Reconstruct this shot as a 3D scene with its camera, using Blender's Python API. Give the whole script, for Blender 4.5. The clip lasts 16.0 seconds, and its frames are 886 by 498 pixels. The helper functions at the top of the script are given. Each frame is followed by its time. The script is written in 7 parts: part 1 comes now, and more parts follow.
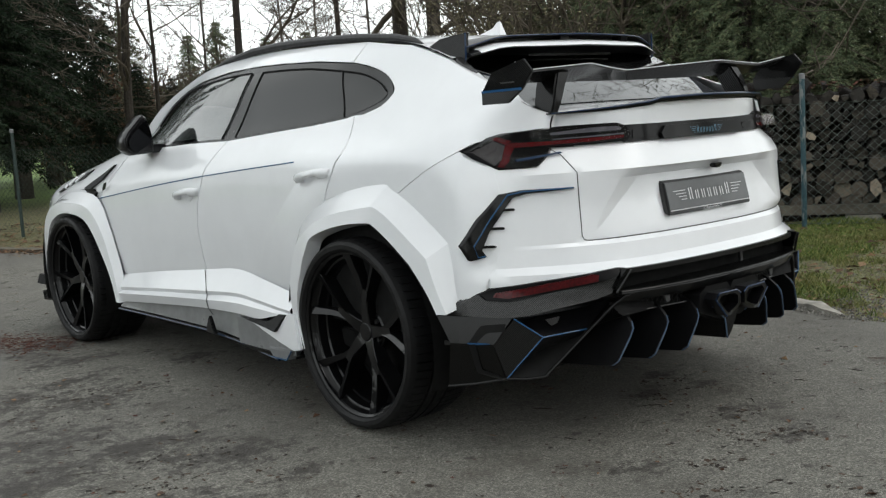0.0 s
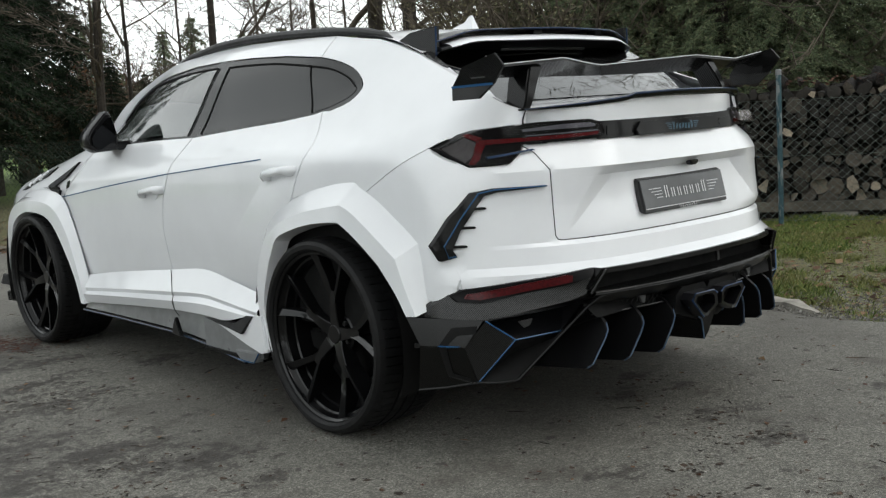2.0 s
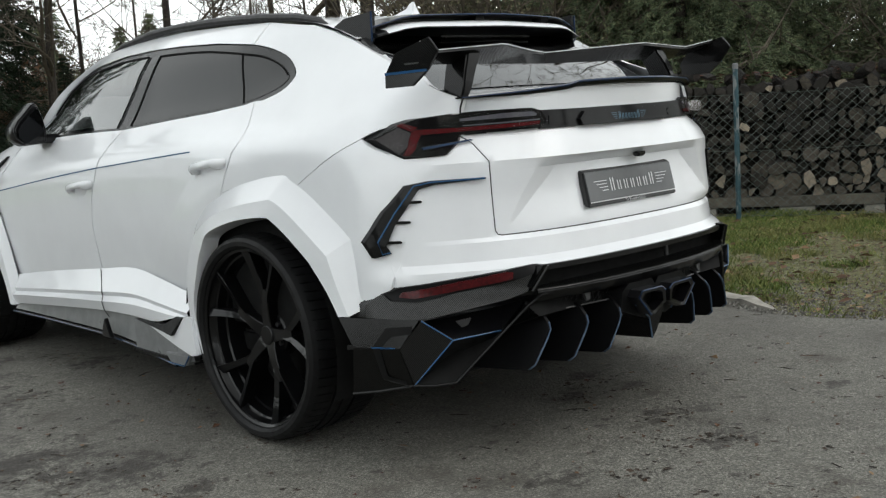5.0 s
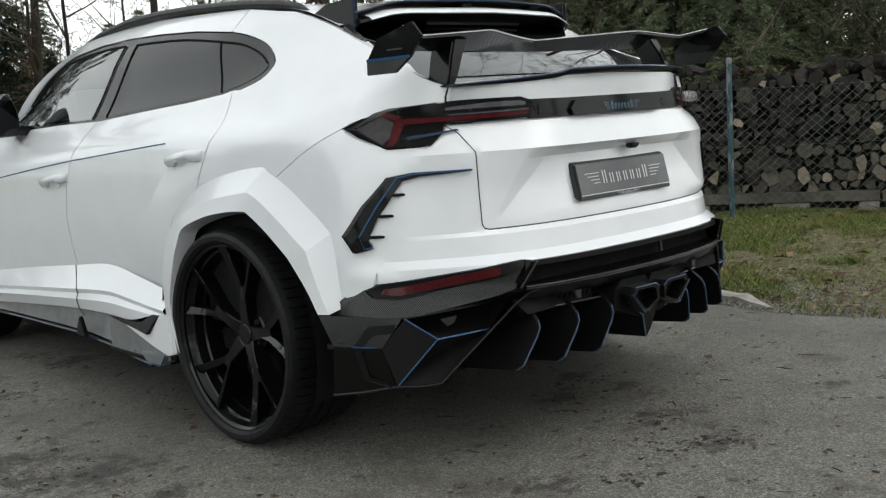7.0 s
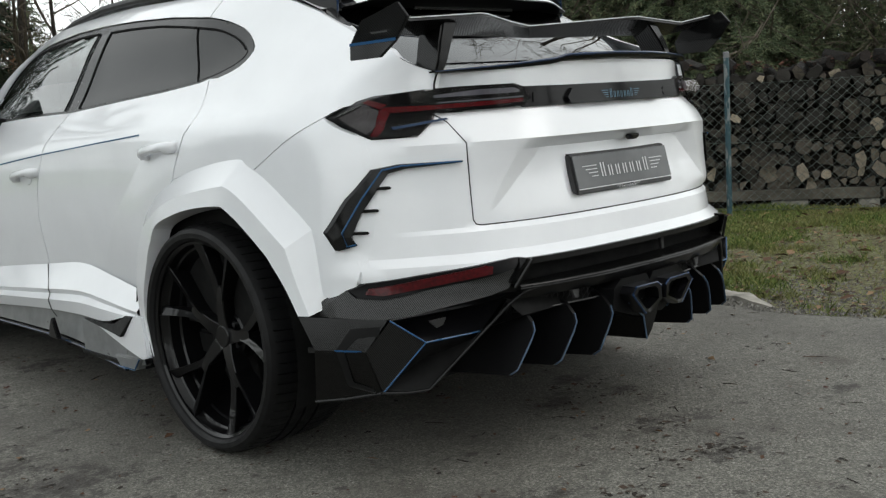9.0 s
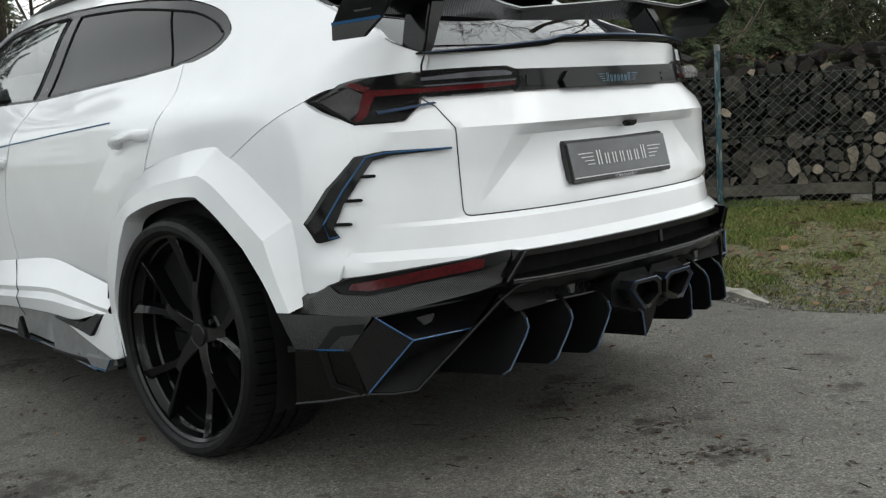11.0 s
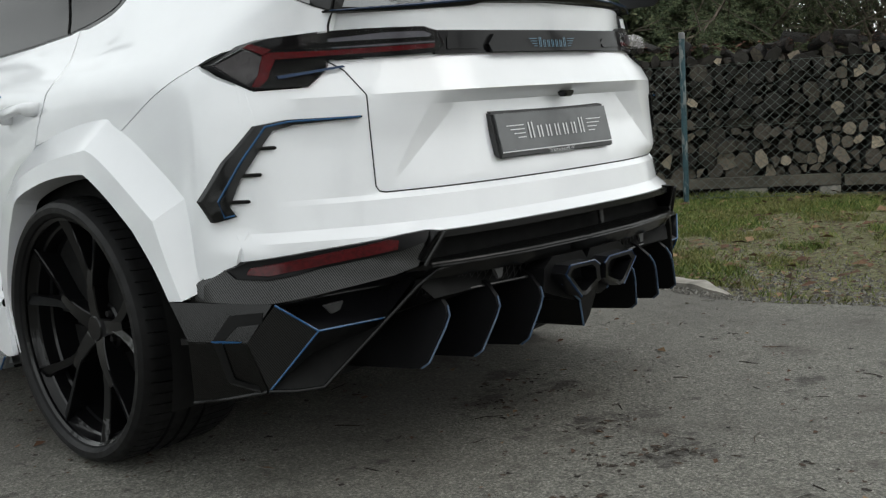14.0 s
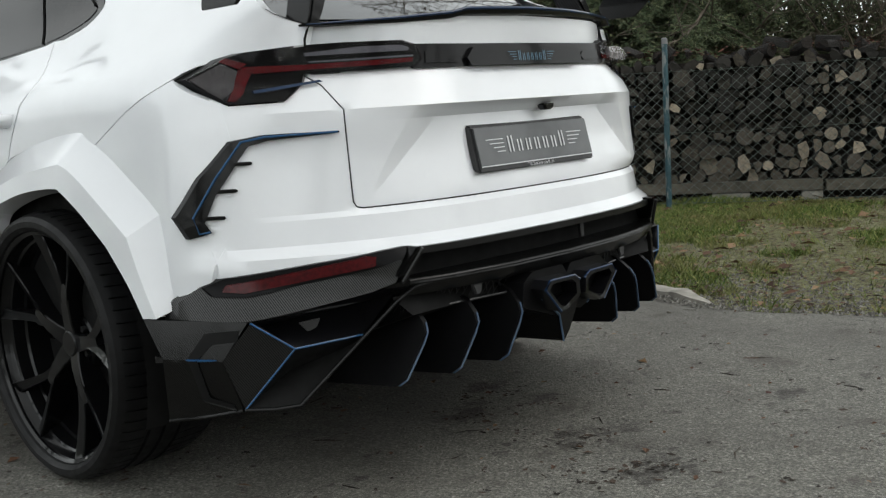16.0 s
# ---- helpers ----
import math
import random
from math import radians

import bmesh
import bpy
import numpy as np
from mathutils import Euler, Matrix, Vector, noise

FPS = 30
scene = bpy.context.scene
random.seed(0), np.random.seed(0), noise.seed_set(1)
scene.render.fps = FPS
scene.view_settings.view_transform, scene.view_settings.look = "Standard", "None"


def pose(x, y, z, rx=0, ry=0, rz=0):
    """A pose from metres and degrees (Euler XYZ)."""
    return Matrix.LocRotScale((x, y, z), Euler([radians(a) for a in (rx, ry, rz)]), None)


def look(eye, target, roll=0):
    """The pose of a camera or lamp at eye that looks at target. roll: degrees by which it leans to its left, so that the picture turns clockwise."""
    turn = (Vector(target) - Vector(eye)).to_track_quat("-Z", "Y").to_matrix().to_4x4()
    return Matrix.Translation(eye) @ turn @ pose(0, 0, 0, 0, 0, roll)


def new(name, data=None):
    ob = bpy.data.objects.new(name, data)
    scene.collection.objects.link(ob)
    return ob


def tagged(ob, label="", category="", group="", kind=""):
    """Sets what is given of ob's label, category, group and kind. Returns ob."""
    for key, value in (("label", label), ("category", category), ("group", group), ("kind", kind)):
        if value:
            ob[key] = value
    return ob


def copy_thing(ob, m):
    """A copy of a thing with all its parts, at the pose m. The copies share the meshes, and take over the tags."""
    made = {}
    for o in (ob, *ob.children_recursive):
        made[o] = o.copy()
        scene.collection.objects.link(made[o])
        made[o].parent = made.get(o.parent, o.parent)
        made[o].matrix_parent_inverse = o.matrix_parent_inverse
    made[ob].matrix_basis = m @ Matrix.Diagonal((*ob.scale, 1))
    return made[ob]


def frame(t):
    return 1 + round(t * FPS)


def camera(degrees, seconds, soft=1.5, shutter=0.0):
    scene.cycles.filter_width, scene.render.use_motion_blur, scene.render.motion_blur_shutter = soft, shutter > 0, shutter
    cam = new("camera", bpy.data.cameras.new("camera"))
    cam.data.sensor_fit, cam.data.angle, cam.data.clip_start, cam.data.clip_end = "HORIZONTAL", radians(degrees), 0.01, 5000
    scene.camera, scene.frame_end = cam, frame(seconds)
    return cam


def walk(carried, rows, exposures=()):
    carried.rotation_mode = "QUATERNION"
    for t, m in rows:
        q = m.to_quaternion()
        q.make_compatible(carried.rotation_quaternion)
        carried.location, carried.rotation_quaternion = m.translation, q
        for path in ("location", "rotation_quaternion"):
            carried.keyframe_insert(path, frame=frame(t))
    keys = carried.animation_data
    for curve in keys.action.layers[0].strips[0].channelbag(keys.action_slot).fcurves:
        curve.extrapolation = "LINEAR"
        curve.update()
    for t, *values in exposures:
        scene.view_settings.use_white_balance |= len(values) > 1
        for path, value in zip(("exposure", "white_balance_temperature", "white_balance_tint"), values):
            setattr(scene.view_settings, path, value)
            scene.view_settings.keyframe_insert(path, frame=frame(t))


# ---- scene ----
cam = camera(45.7, 16.0, soft=1.3)
PATH = [
    (0, (-3.457, -3.484, 1.254), (-2.173, -1.972, 1.002), -3.6),
    (0.5, (-3.438, -3.477, 1.249), (-2.149, -1.969, 0.997), -3.6),
    (1, (-3.408, -3.47, 1.254), (-2.115, -1.966, 0.999), -3.7),
    (1.5, (-3.387, -3.447, 1.255), (-2.084, -1.952, 0.997), -3.6),
    (2, (-3.36, -3.42, 1.25), (-2.046, -1.935, 0.989), -3.6),
    (2.5, (-3.327, -3.407, 1.25), (-2.004, -1.931, 0.986), -3.7),
    (3, (-3.292, -3.4, 1.247), (-1.959, -1.933, 0.98), -3.6),
    (3.5, (-3.253, -3.398, 1.24), (-1.912, -1.939, 0.973), -3.7),
    (4, (-3.214, -3.386, 1.229), (-1.865, -1.934, 0.961), -3.7),
    (6.5, (-3.078, -3.285, 1.19), (-1.707, -1.854, 0.919), -3.5),
    (7, (-3.039, -3.257, 1.179), (-1.667, -1.828, 0.906), -3.5),
    (7.5, (-3.003, -3.216, 1.168), (-1.627, -1.79, 0.894), -3.5),
    (8, (-2.959, -3.181, 1.163), (-1.582, -1.757, 0.887), -3.5),
    (10.5, (-2.803, -3.015, 1.109), (-1.408, -1.609, 0.834), -3.5),
    (11, (-2.768, -2.982, 1.099), (-1.367, -1.582, 0.82), -3.5),
    (11.5, (-2.71, -2.966, 1.071), (-1.306, -1.568, 0.796), -3.6),
    (12, (-2.654, -2.944, 1.06), (-1.245, -1.552, 0.781), -3.6),
    (12.5, (-2.603, -2.928, 1.048), (-1.187, -1.543, 0.766), -3.5),
    (13, (-2.55, -2.919, 1.028), (-1.129, -1.54, 0.746), -3.5),
    (13.5, (-2.494, -2.91, 1.007), (-1.069, -1.535, 0.727), -3.6),
    (14, (-2.449, -2.903, 0.994), (-1.02, -1.532, 0.715), -3.6),
    (14.5, (-2.425, -2.897, 0.996), (-0.99, -1.531, 0.718), -3.6),
    (15, (-2.416, -2.89, 1.008), (-0.975, -1.531, 0.729), -3.5),
    (15.5, (-2.413, -2.891, 1.017), (-0.968, -1.537, 0.739), -3.5),
    (16, (-2.413, -2.895, 1.029), (-0.964, -1.545, 0.749), -3.5),
]
walk(cam, [(t, look(eye, target, roll)) for t, eye, target, roll in PATH])

# ---------------------------------------------------------------- light: overcast winter afternoon
world = bpy.data.worlds.new("overcast_sky")
scene.world = world
world.use_nodes = True
wt = world.node_tree
wt.nodes.clear()
w_out = wt.nodes.new("ShaderNodeOutputWorld")
w_bg = wt.nodes.new("ShaderNodeBackground")
w_sky = wt.nodes.new("ShaderNodeTexSky")
w_sky.sky_type = "NISHITA"
w_sky.sun_disc = False
w_sky.sun_elevation, w_sky.sun_rotation = radians(50), radians(157.6)
w_sky.air_density, w_sky.dust_density, w_sky.ozone_density = 1.0, 6.0, 1.0
w_mix = wt.nodes.new("ShaderNodeMix")
w_mix.data_type = "RGBA"
w_mix.inputs["Factor"].default_value = 0.85
w_co = wt.nodes.new("ShaderNodeTexCoord")
w_n = wt.nodes.new("ShaderNodeTexNoise")
w_n.inputs["Scale"].default_value, w_n.inputs["Detail"].default_value = 2.2, 5.0
w_ramp = wt.nodes.new("ShaderNodeValToRGB")
w_ramp.color_ramp.elements[0].position, w_ramp.color_ramp.elements[1].position = 0.32, 0.72
w_ramp.color_ramp.elements[0].color, w_ramp.color_ramp.elements[1].color = (10.2, 10.8, 10.8, 1), (14.6, 15.2, 15.0, 1)
wt.links.new(w_co.outputs["Generated"], w_n.inputs["Vector"])
wt.links.new(w_n.outputs["Fac"], w_ramp.inputs["Fac"])
wt.links.new(w_sky.outputs["Color"], w_mix.inputs["A"])
wt.links.new(w_ramp.outputs["Color"], w_mix.inputs["B"])
w_sep = wt.nodes.new("ShaderNodeSeparateXYZ")
w_fall = wt.nodes.new("ShaderNodeMapRange")
w_fall.inputs["To Min"].default_value, w_fall.inputs["To Max"].default_value = 1.16, 0.46
w_gain = wt.nodes.new("ShaderNodeVectorMath")
w_gain.operation = "SCALE"
wt.links.new(w_co.outputs["Generated"], w_sep.inputs["Vector"])
wt.links.new(w_sep.outputs["Z"], w_fall.inputs["Value"])
wt.links.new(w_mix.outputs["Result"], w_gain.inputs[0])
wt.links.new(w_fall.outputs["Result"], w_gain.inputs["Scale"])
wt.links.new(w_gain.outputs["Vector"], w_bg.inputs["Color"])
w_bg.inputs["Strength"].default_value = 0.1
wt.links.new(w_bg.outputs["Background"], w_out.inputs["Surface"])

sun = new("sun", bpy.data.lights.new("sun", "SUN"))
sun.data.energy, sun.data.angle, sun.data.color = 0.62, radians(40), (1.0, 1.0, 0.98)
sun.matrix_world = look((3.5, -8.5, 10.9), (0, 0, 0))
scene.view_settings.exposure = 0.57

# ---------------------------------------------------------------- materials
class Mat:
    """A small wrapper to wire a node material."""

    def __init__(self, name, color=(0.5, 0.5, 0.5), rough=0.5, metal=0.0, coat=0.0, coat_rough=0.05, spec=0.5):
        self.m = bpy.data.materials.new(name)
        self.m.use_nodes = True
        self.t = self.m.node_tree
        self.b = self.t.nodes["Principled BSDF"]
        self.set("Base Color", (*color, 1)).set("Roughness", rough).set("Metallic", metal)
        self.set("Coat Weight", coat).set("Coat Roughness", coat_rough).set("Specular IOR Level", spec)
        self.co = self.t.nodes.new("ShaderNodeTexCoord").outputs["Object"]

    def set(self, key, value):
        self.b.inputs[key].default_value = value
        return self

    def node(self, kind, **values):
        n = self.t.nodes.new("ShaderNode" + kind)
        for key, value in values.items():
            n.inputs[key.replace("_", " ")].default_value = value
        return n

    def link(self, a, b):
        self.t.links.new(a, b)
        return self

    def noise(self, scale, detail=6.0, rough=0.55, vector=None):
        n = self.node("TexNoise", Scale=scale, Detail=detail, Roughness=rough)
        self.link(vector or self.co, n.inputs["Vector"])
        return n.outputs["Fac"]

    def ramp(self, fac, *stops):
        r = self.node("ValToRGB")
        el = r.color_ramp.elements
        while len(el) < len(stops):
            el.new(0.5)
        for e, (pos, col) in zip(el, stops):
            e.position = pos
            e.color = (*col, 1) if isinstance(col, tuple) else (col, col, col, 1)
        self.link(fac, r.inputs["Fac"])
        return r.outputs["Color"]

    def mix(self, fac, a, b, mode="MIX"):
        n = self.t.nodes.new("ShaderNodeMix")
        n.data_type, n.blend_type = "RGBA", mode
        for key, v in (("Factor", fac), ("A", a), ("B", b)):
            if isinstance(v, (int, float)):
                n.inputs[key].default_value = v if key == "Factor" else (v, v, v, 1)
            elif isinstance(v, tuple):
                n.inputs[key].default_value = (*v, 1)
            else:
                self.link(v, n.inputs[key])
        return n.outputs["Result"]

    def bump(self, height, strength=0.3, distance=0.01):
        n = self.node("Bump", Strength=strength, Distance=distance)
        self.link(height, n.inputs["Height"])
        self.link(n.outputs["Normal"], self.b.inputs["Normal"])
        return n

    def color(self, out):
        return self.link(out, self.b.inputs["Base Color"])

    def rough(self, out):
        return self.link(out, self.b.inputs["Roughness"])


def flake_paint(name, color, rough=0.35, dust=0.06):
    """Car lacquer with a faint film of road dust."""
    k = Mat(name, color, rough, coat=1.0 if color[0] > 0.4 else 0.55, coat_rough=0.03, spec=0.5 if color[0] > 0.4 else 0.08)
    n = k.noise(7.0, 8.0)
    low = tuple(c * (1 - dust) for c in color)
    k.color(k.ramp(n, (0.35, color), (0.75, low)))
    n2 = k.noise(3.0, 4.0)
    k.link(k.ramp(n2, (0.3, 0.03 if color[0] > 0.4 else 0.004), (0.8, 0.09 if color[0] > 0.4 else 0.03)), k.b.inputs["Coat Roughness"])
    return k.m


def carbon(name, base=0.018, gloss=0.06):
    """Lacquered twill weave, about 3 mm a tow."""
    k = Mat(name, (base, base, base), 0.35, coat=0.4, coat_rough=gloss, spec=0.05)
    mp = k.node("Mapping")
    mp.inputs["Rotation"].default_value = (radians(30), radians(20), radians(45))
    k.link(k.co, mp.inputs["Vector"])
    wave = k.node("TexWave", Scale=62.0, Distortion=0.4, Detail_Scale=3.0)
    wave.bands_direction = "X"
    k.link(mp.outputs["Vector"], wave.inputs["Vector"])
    weave = wave.outputs["Fac"]
    k.color(k.ramp(weave, (0.2, (base * 0.5,) * 3), (0.8, (base * 2.6,) * 3)))
    k.rough(k.ramp(weave, (0.2, 0.5), (0.8, 0.25)))
    dirt = k.noise(4.0, 5.0)
    k.link(k.ramp(dirt, (0.35, gloss), (0.8, gloss + 0.12)), k.b.inputs["Coat Roughness"])
    return k.m


def tinted_glass(name, tint, base=0.035, edge=0.6):
    """A pane: tinted transparency with a Fresnel mirror on it."""
    m = bpy.data.materials.new(name)
    m.use_nodes = True
    t = m.node_tree
    t.nodes.clear()
    out, mix = t.nodes.new("ShaderNodeOutputMaterial"), t.nodes.new("ShaderNodeMixShader")
    clear, gloss, fr = t.nodes.new("ShaderNodeBsdfTransparent"), t.nodes.new("ShaderNodeBsdfGlossy"), t.nodes.new("ShaderNodeLayerWeight")
    power, gain = t.nodes.new("ShaderNodeMath"), t.nodes.new("ShaderNodeMath")
    power.operation, gain.operation = "POWER", "MULTIPLY_ADD"
    power.inputs[1].default_value, gain.inputs[1].default_value, gain.inputs[2].default_value = 5.0, edge, base
    clear.inputs["Color"].default_value = (*tint, 1)
    gloss.inputs["Roughness"].default_value = 0.015
    fr.inputs["Blend"].default_value = 0.5
    t.links.new(fr.outputs["Facing"], power.inputs[0])
    t.links.new(power.outputs["Value"], gain.inputs[0])
    t.links.new(gain.outputs["Value"], mix.inputs["Fac"])
    t.links.new(clear.outputs["BSDF"], mix.inputs[1])
    t.links.new(gloss.outputs["BSDF"], mix.inputs[2])
    t.links.new(mix.outputs["Shader"], out.inputs["Surface"])
    return m


def worn(name, color, rough=0.6, spread=0.25, scale=12.0, bump=0.2, metal=0.0, dist=0.004, coat=0.0, spec=0.5):
    k = Mat(name, color, rough, metal, coat, spec=spec)
    n = k.noise(scale, 8.0)
    n2 = k.noise(scale * 0.17, 4.0)
    mid = k.mix(0.45, n, n2)
    k.color(k.ramp(mid, (0.3, tuple(c * (1 - spread) for c in color)), (0.7, tuple(min(1, c * (1 + spread)) for c in color))))
    k.rough(k.ramp(n, (0.3, min(1, rough + 0.1)), (0.7, max(0.02, rough - 0.1))))
    if bump:
        k.bump(n, bump, dist)
    return k.m


WHITE = flake_paint("white_lacquer", (0.765, 0.78, 0.805), dust=0.04)
BLACK = flake_paint("gloss_black_lacquer", (0.006, 0.006, 0.007), 0.3, 0.3)
CARBON = carbon("lacquered_carbon_fibre", 0.0026, 0.03)
CARBON_GREY = carbon("grey_carbon_fibre", 0.009, 0.08)
# Carbon with a lifted base, which holds the band's reflection of ground and sky.
CARBON_BAND = carbon("carbon_band_reflection_in_base", 0.021, 0.08)
BLUE = flake_paint("blue_pinstripe_lacquer", (0.016, 0.075, 0.18), 0.35, 0.1)
PINSTRIPE = flake_paint("pale_blue_pinstripe", (0.05, 0.12, 0.24), 0.35, 0.1)
NAVY = flake_paint("dark_blue_carbon_edge", (0.008, 0.026, 0.068), 0.3, 0.2)
RUBBER = worn("tyre_rubber", (0.0075, 0.0075, 0.008), 0.52, 0.35, 30.0, 0.15, dist=0.002, spec=0.22)
RIM = flake_paint("satin_black_alloy", (0.005, 0.005, 0.0055), 0.28, 0.3)
TRIM = worn("black_plastic_trim", (0.02, 0.02, 0.021), 0.5, 0.2, 40.0, 0.1, dist=0.001)
DEEP = worn("unlit_black_lining", (0.010, 0.010, 0.010), 0.8, 0.2, 20.0, 0.0, spec=0.12)
# Disc and caliper near black: the shade behind the spokes is in their colour.
STEEL = worn("shaded_brake_steel", (0.022, 0.022, 0.023), 0.4, 0.15, 40.0, 0.1, metal=1.0, dist=0.001)
CALIPER = worn("shaded_navy_caliper_enamel", (0.002, 0.004, 0.011), 0.7, 0.3, 30.0, 0.0, spec=0.08)
GLASS_DARK = tinted_glass("privacy_glass", (0.035, 0.037, 0.038), 0.085)
GLASS_REAR = tinted_glass("rear_window_glass", (0.03, 0.032, 0.033), 0.16, 1.6)
GLASS_LIGHT = tinted_glass("side_glass", (0.40, 0.43, 0.42), 0.27)
LENS = tinted_glass("smoked_lamp_lens", (0.62, 0.60, 0.60), 0.012)
# Opaque pale grey: the bright reflection on the far lamp corner as colour.
CORNER_SHINE = worn("lamp_corner_painted_shine", (0.46, 0.44, 0.45), 0.2, 0.7, 34.0, 0.5, metal=0.35, coat=0.6)
BOWL = worn("smoked_reflector", (0.085, 0.085, 0.088), 0.3, 0.3, 40.0, 0.0, coat=0.4)
LILAC = worn("pale_lamp_strip", (0.17, 0.175, 0.21), 0.25, 0.15, 15.0, 0.0, coat=0.5)
RED = Mat("red_lamp_plastic", (0.20, 0.010, 0.014), 0.22, coat=0.2, spec=0.2)
RED.color(RED.ramp(RED.noise(60.0, 3.0), (0.3, (0.11, 0.002, 0.005)), (0.7, (0.19, 0.004, 0.009))))
RED = RED.m
DARKRED = Mat("dark_red_reflector", (0.13, 0.006, 0.010), 0.3, coat=0.25, spec=0.2)
DARKRED.color(DARKRED.ramp(DARKRED.noise(90.0, 3.0), (0.3, (0.030, 0.001, 0.002)), (0.7, (0.075, 0.002, 0.004))))
DARKRED = DARKRED.m
# Mirror glass coloured near black, so that its reflection hardly shows.
BLACKENED_MIRROR = worn("blackened_mirror", (0.014, 0.0145, 0.0155), 0.06, 0.1, 20.0, 0.0, metal=1.0)
LAMPGREY = worn("lamp_housing_grey", (0.16, 0.165, 0.17), 0.35, 0.2, 15.0, 0.0, coat=0.5)
RIM.node_tree.nodes["Principled BSDF"].inputs["Coat Weight"].default_value = 0.5
STEELBLUE = flake_paint("steel_blue_edge", (0.06, 0.095, 0.15), 0.3, 0.1)
BAR = Mat("black_lamp_bar", (0.004, 0.004, 0.0045), 0.5, coat=0.35, coat_rough=0.09, spec=0.05).m
PILLAR = worn("satin_black_pillar_trim", (0.010, 0.010, 0.0105), 0.2, 0.2, 30.0, 0.0, spec=0.5)
FIN = worn("satin_black_fin", (0.006, 0.006, 0.0065), 0.38, 0.2, 30.0, 0.0, spec=0.12)
TEAL = worn("teal_print", (0.06, 0.16, 0.24), 0.4, 0.1, 25.0, 0.0)
PLATE = worn("anthracite_plate", (0.075, 0.078, 0.082), 0.42, 0.08, 25.0, 0.0, coat=0.3)
SILVER = worn("silver_print_and_highlight", (0.62, 0.63, 0.64), 0.45, 0.08, 25.0, 0.0)
HIDE = worn("dark_leather", (0.03, 0.03, 0.032), 0.55, 0.2, 60.0, 0.3, dist=0.002)

# ---------------------------------------------------------------- mesh tools
from mathutils.geometry import delaunay_2d_cdt


def part(name, bm, material, parent=None, label="", sharp=32, doubles=1e-5, smooth=True, out=None):
    """Links a bmesh as one mesh object under a thing or part."""
    if doubles:
        bmesh.ops.remove_doubles(bm, verts=bm.verts, dist=doubles)
    bmesh.ops.recalc_face_normals(bm, faces=bm.faces)
    if out is not None and sum(fc.normal.dot(Vector(out)) * fc.calc_area() for fc in bm.faces) < 0:
        bmesh.ops.reverse_faces(bm, faces=bm.faces)
    lim = radians(sharp)
    for e in bm.edges:
        if len(e.link_faces) == 2 and e.calc_face_angle(0.0) > lim:
            e.smooth = False
    for face in bm.faces:
        face.smooth = smooth
    me = bpy.data.meshes.new(name)
    bm.to_mesh(me)
    bm.free()
    me.materials.append(material)
    ob = new(name, me)
    if parent is not None:
        ob.parent = parent
        ob.matrix_parent_inverse = parent.matrix_world.inverted() if parent.type == "EMPTY" else Matrix()
    if label:
        ob["label"] = label
    return ob


def shape(verts, faces):
    bm = bmesh.new()
    vs = [bm.verts.new(v) for v in verts]
    for fc in faces:
        try:
            bm.faces.new([vs[i] for i in fc])
        except ValueError:
            pass
    return bm


def rounded(bm, offset, segments=2):
    """Bevels every edge of a solid."""
    bmesh.ops.remove_doubles(bm, verts=bm.verts, dist=1e-5)
    bmesh.ops.recalc_face_normals(bm, faces=bm.faces)
    edges = [e for e in bm.edges if len(e.link_faces) == 2 and e.calc_face_angle(0.0) > 0.35]
    if edges and offset > 0:
        bmesh.ops.bevel(bm, geom=edges, offset=offset, segments=segments, affect="EDGES", clamp_overlap=True)
    return bm


def slab(outline, push, bevel=0.002):
    """A solid: the flat outline (3D points) pushed along a vector."""
    n = len(outline)
    a = [Vector(p) for p in outline]
    b = [p + Vector(push) for p in a]
    faces = [list(range(n)), list(range(2 * n - 1, n - 1, -1))]
    faces += [[i, (i + 1) % n, n + (i + 1) % n, n + i] for i in range(n)]
    return rounded(shape(a + b, faces), bevel)


def loft(loops, closed=True, caps=True, bevel=0.0):
    """A skin over equal rings of points."""
    n, verts, faces = len(loops[0]), [p for ring in loops for p in ring], []
    for k in range(len(loops) - 1):
        for i in range(n if closed else n - 1):
            j = (i + 1) % n
            faces.append([k * n + i, k * n + j, (k + 1) * n + j, (k + 1) * n + i])
    if caps and closed:
        faces += [list(range(n))[::-1], [(len(loops) - 1) * n + i for i in range(n)]]
    bm = shape(verts, faces)
    return rounded(bm, bevel) if bevel else bm


def bar(path, r, sides=8, squash=1.0):
    """A tube along a path of 3D points."""
    pts = [Vector(p) for p in path]
    loops = []
    for i, p in enumerate(pts):
        d = (pts[min(i + 1, len(pts) - 1)] - pts[max(i - 1, 0)]).normalized()
        u = d.cross(Vector((0, 0, 1)))
        u = u.normalized() if u.length > 1e-3 else Vector((1, 0, 0))
        v = d.cross(u)
        rr = r[i] if isinstance(r, (list, tuple)) else r
        loops.append([p + rr * (math.cos(a) * u + squash * math.sin(a) * v) for a in (2 * math.pi * k / sides for k in range(sides))])
    return loft(loops)


def block(x0, x1, y0, y1, z0, z1, bevel=0.004):
    v = [(x, y, z) for z in (z0, z1) for x, y in ((x0, y0), (x1, y0), (x1, y1), (x0, y1))]
    return rounded(shape(v, [(0, 3, 2, 1), (4, 5, 6, 7), (0, 1, 5, 4), (1, 2, 6, 5), (2, 3, 7, 6), (3, 0, 4, 7)]), bevel)


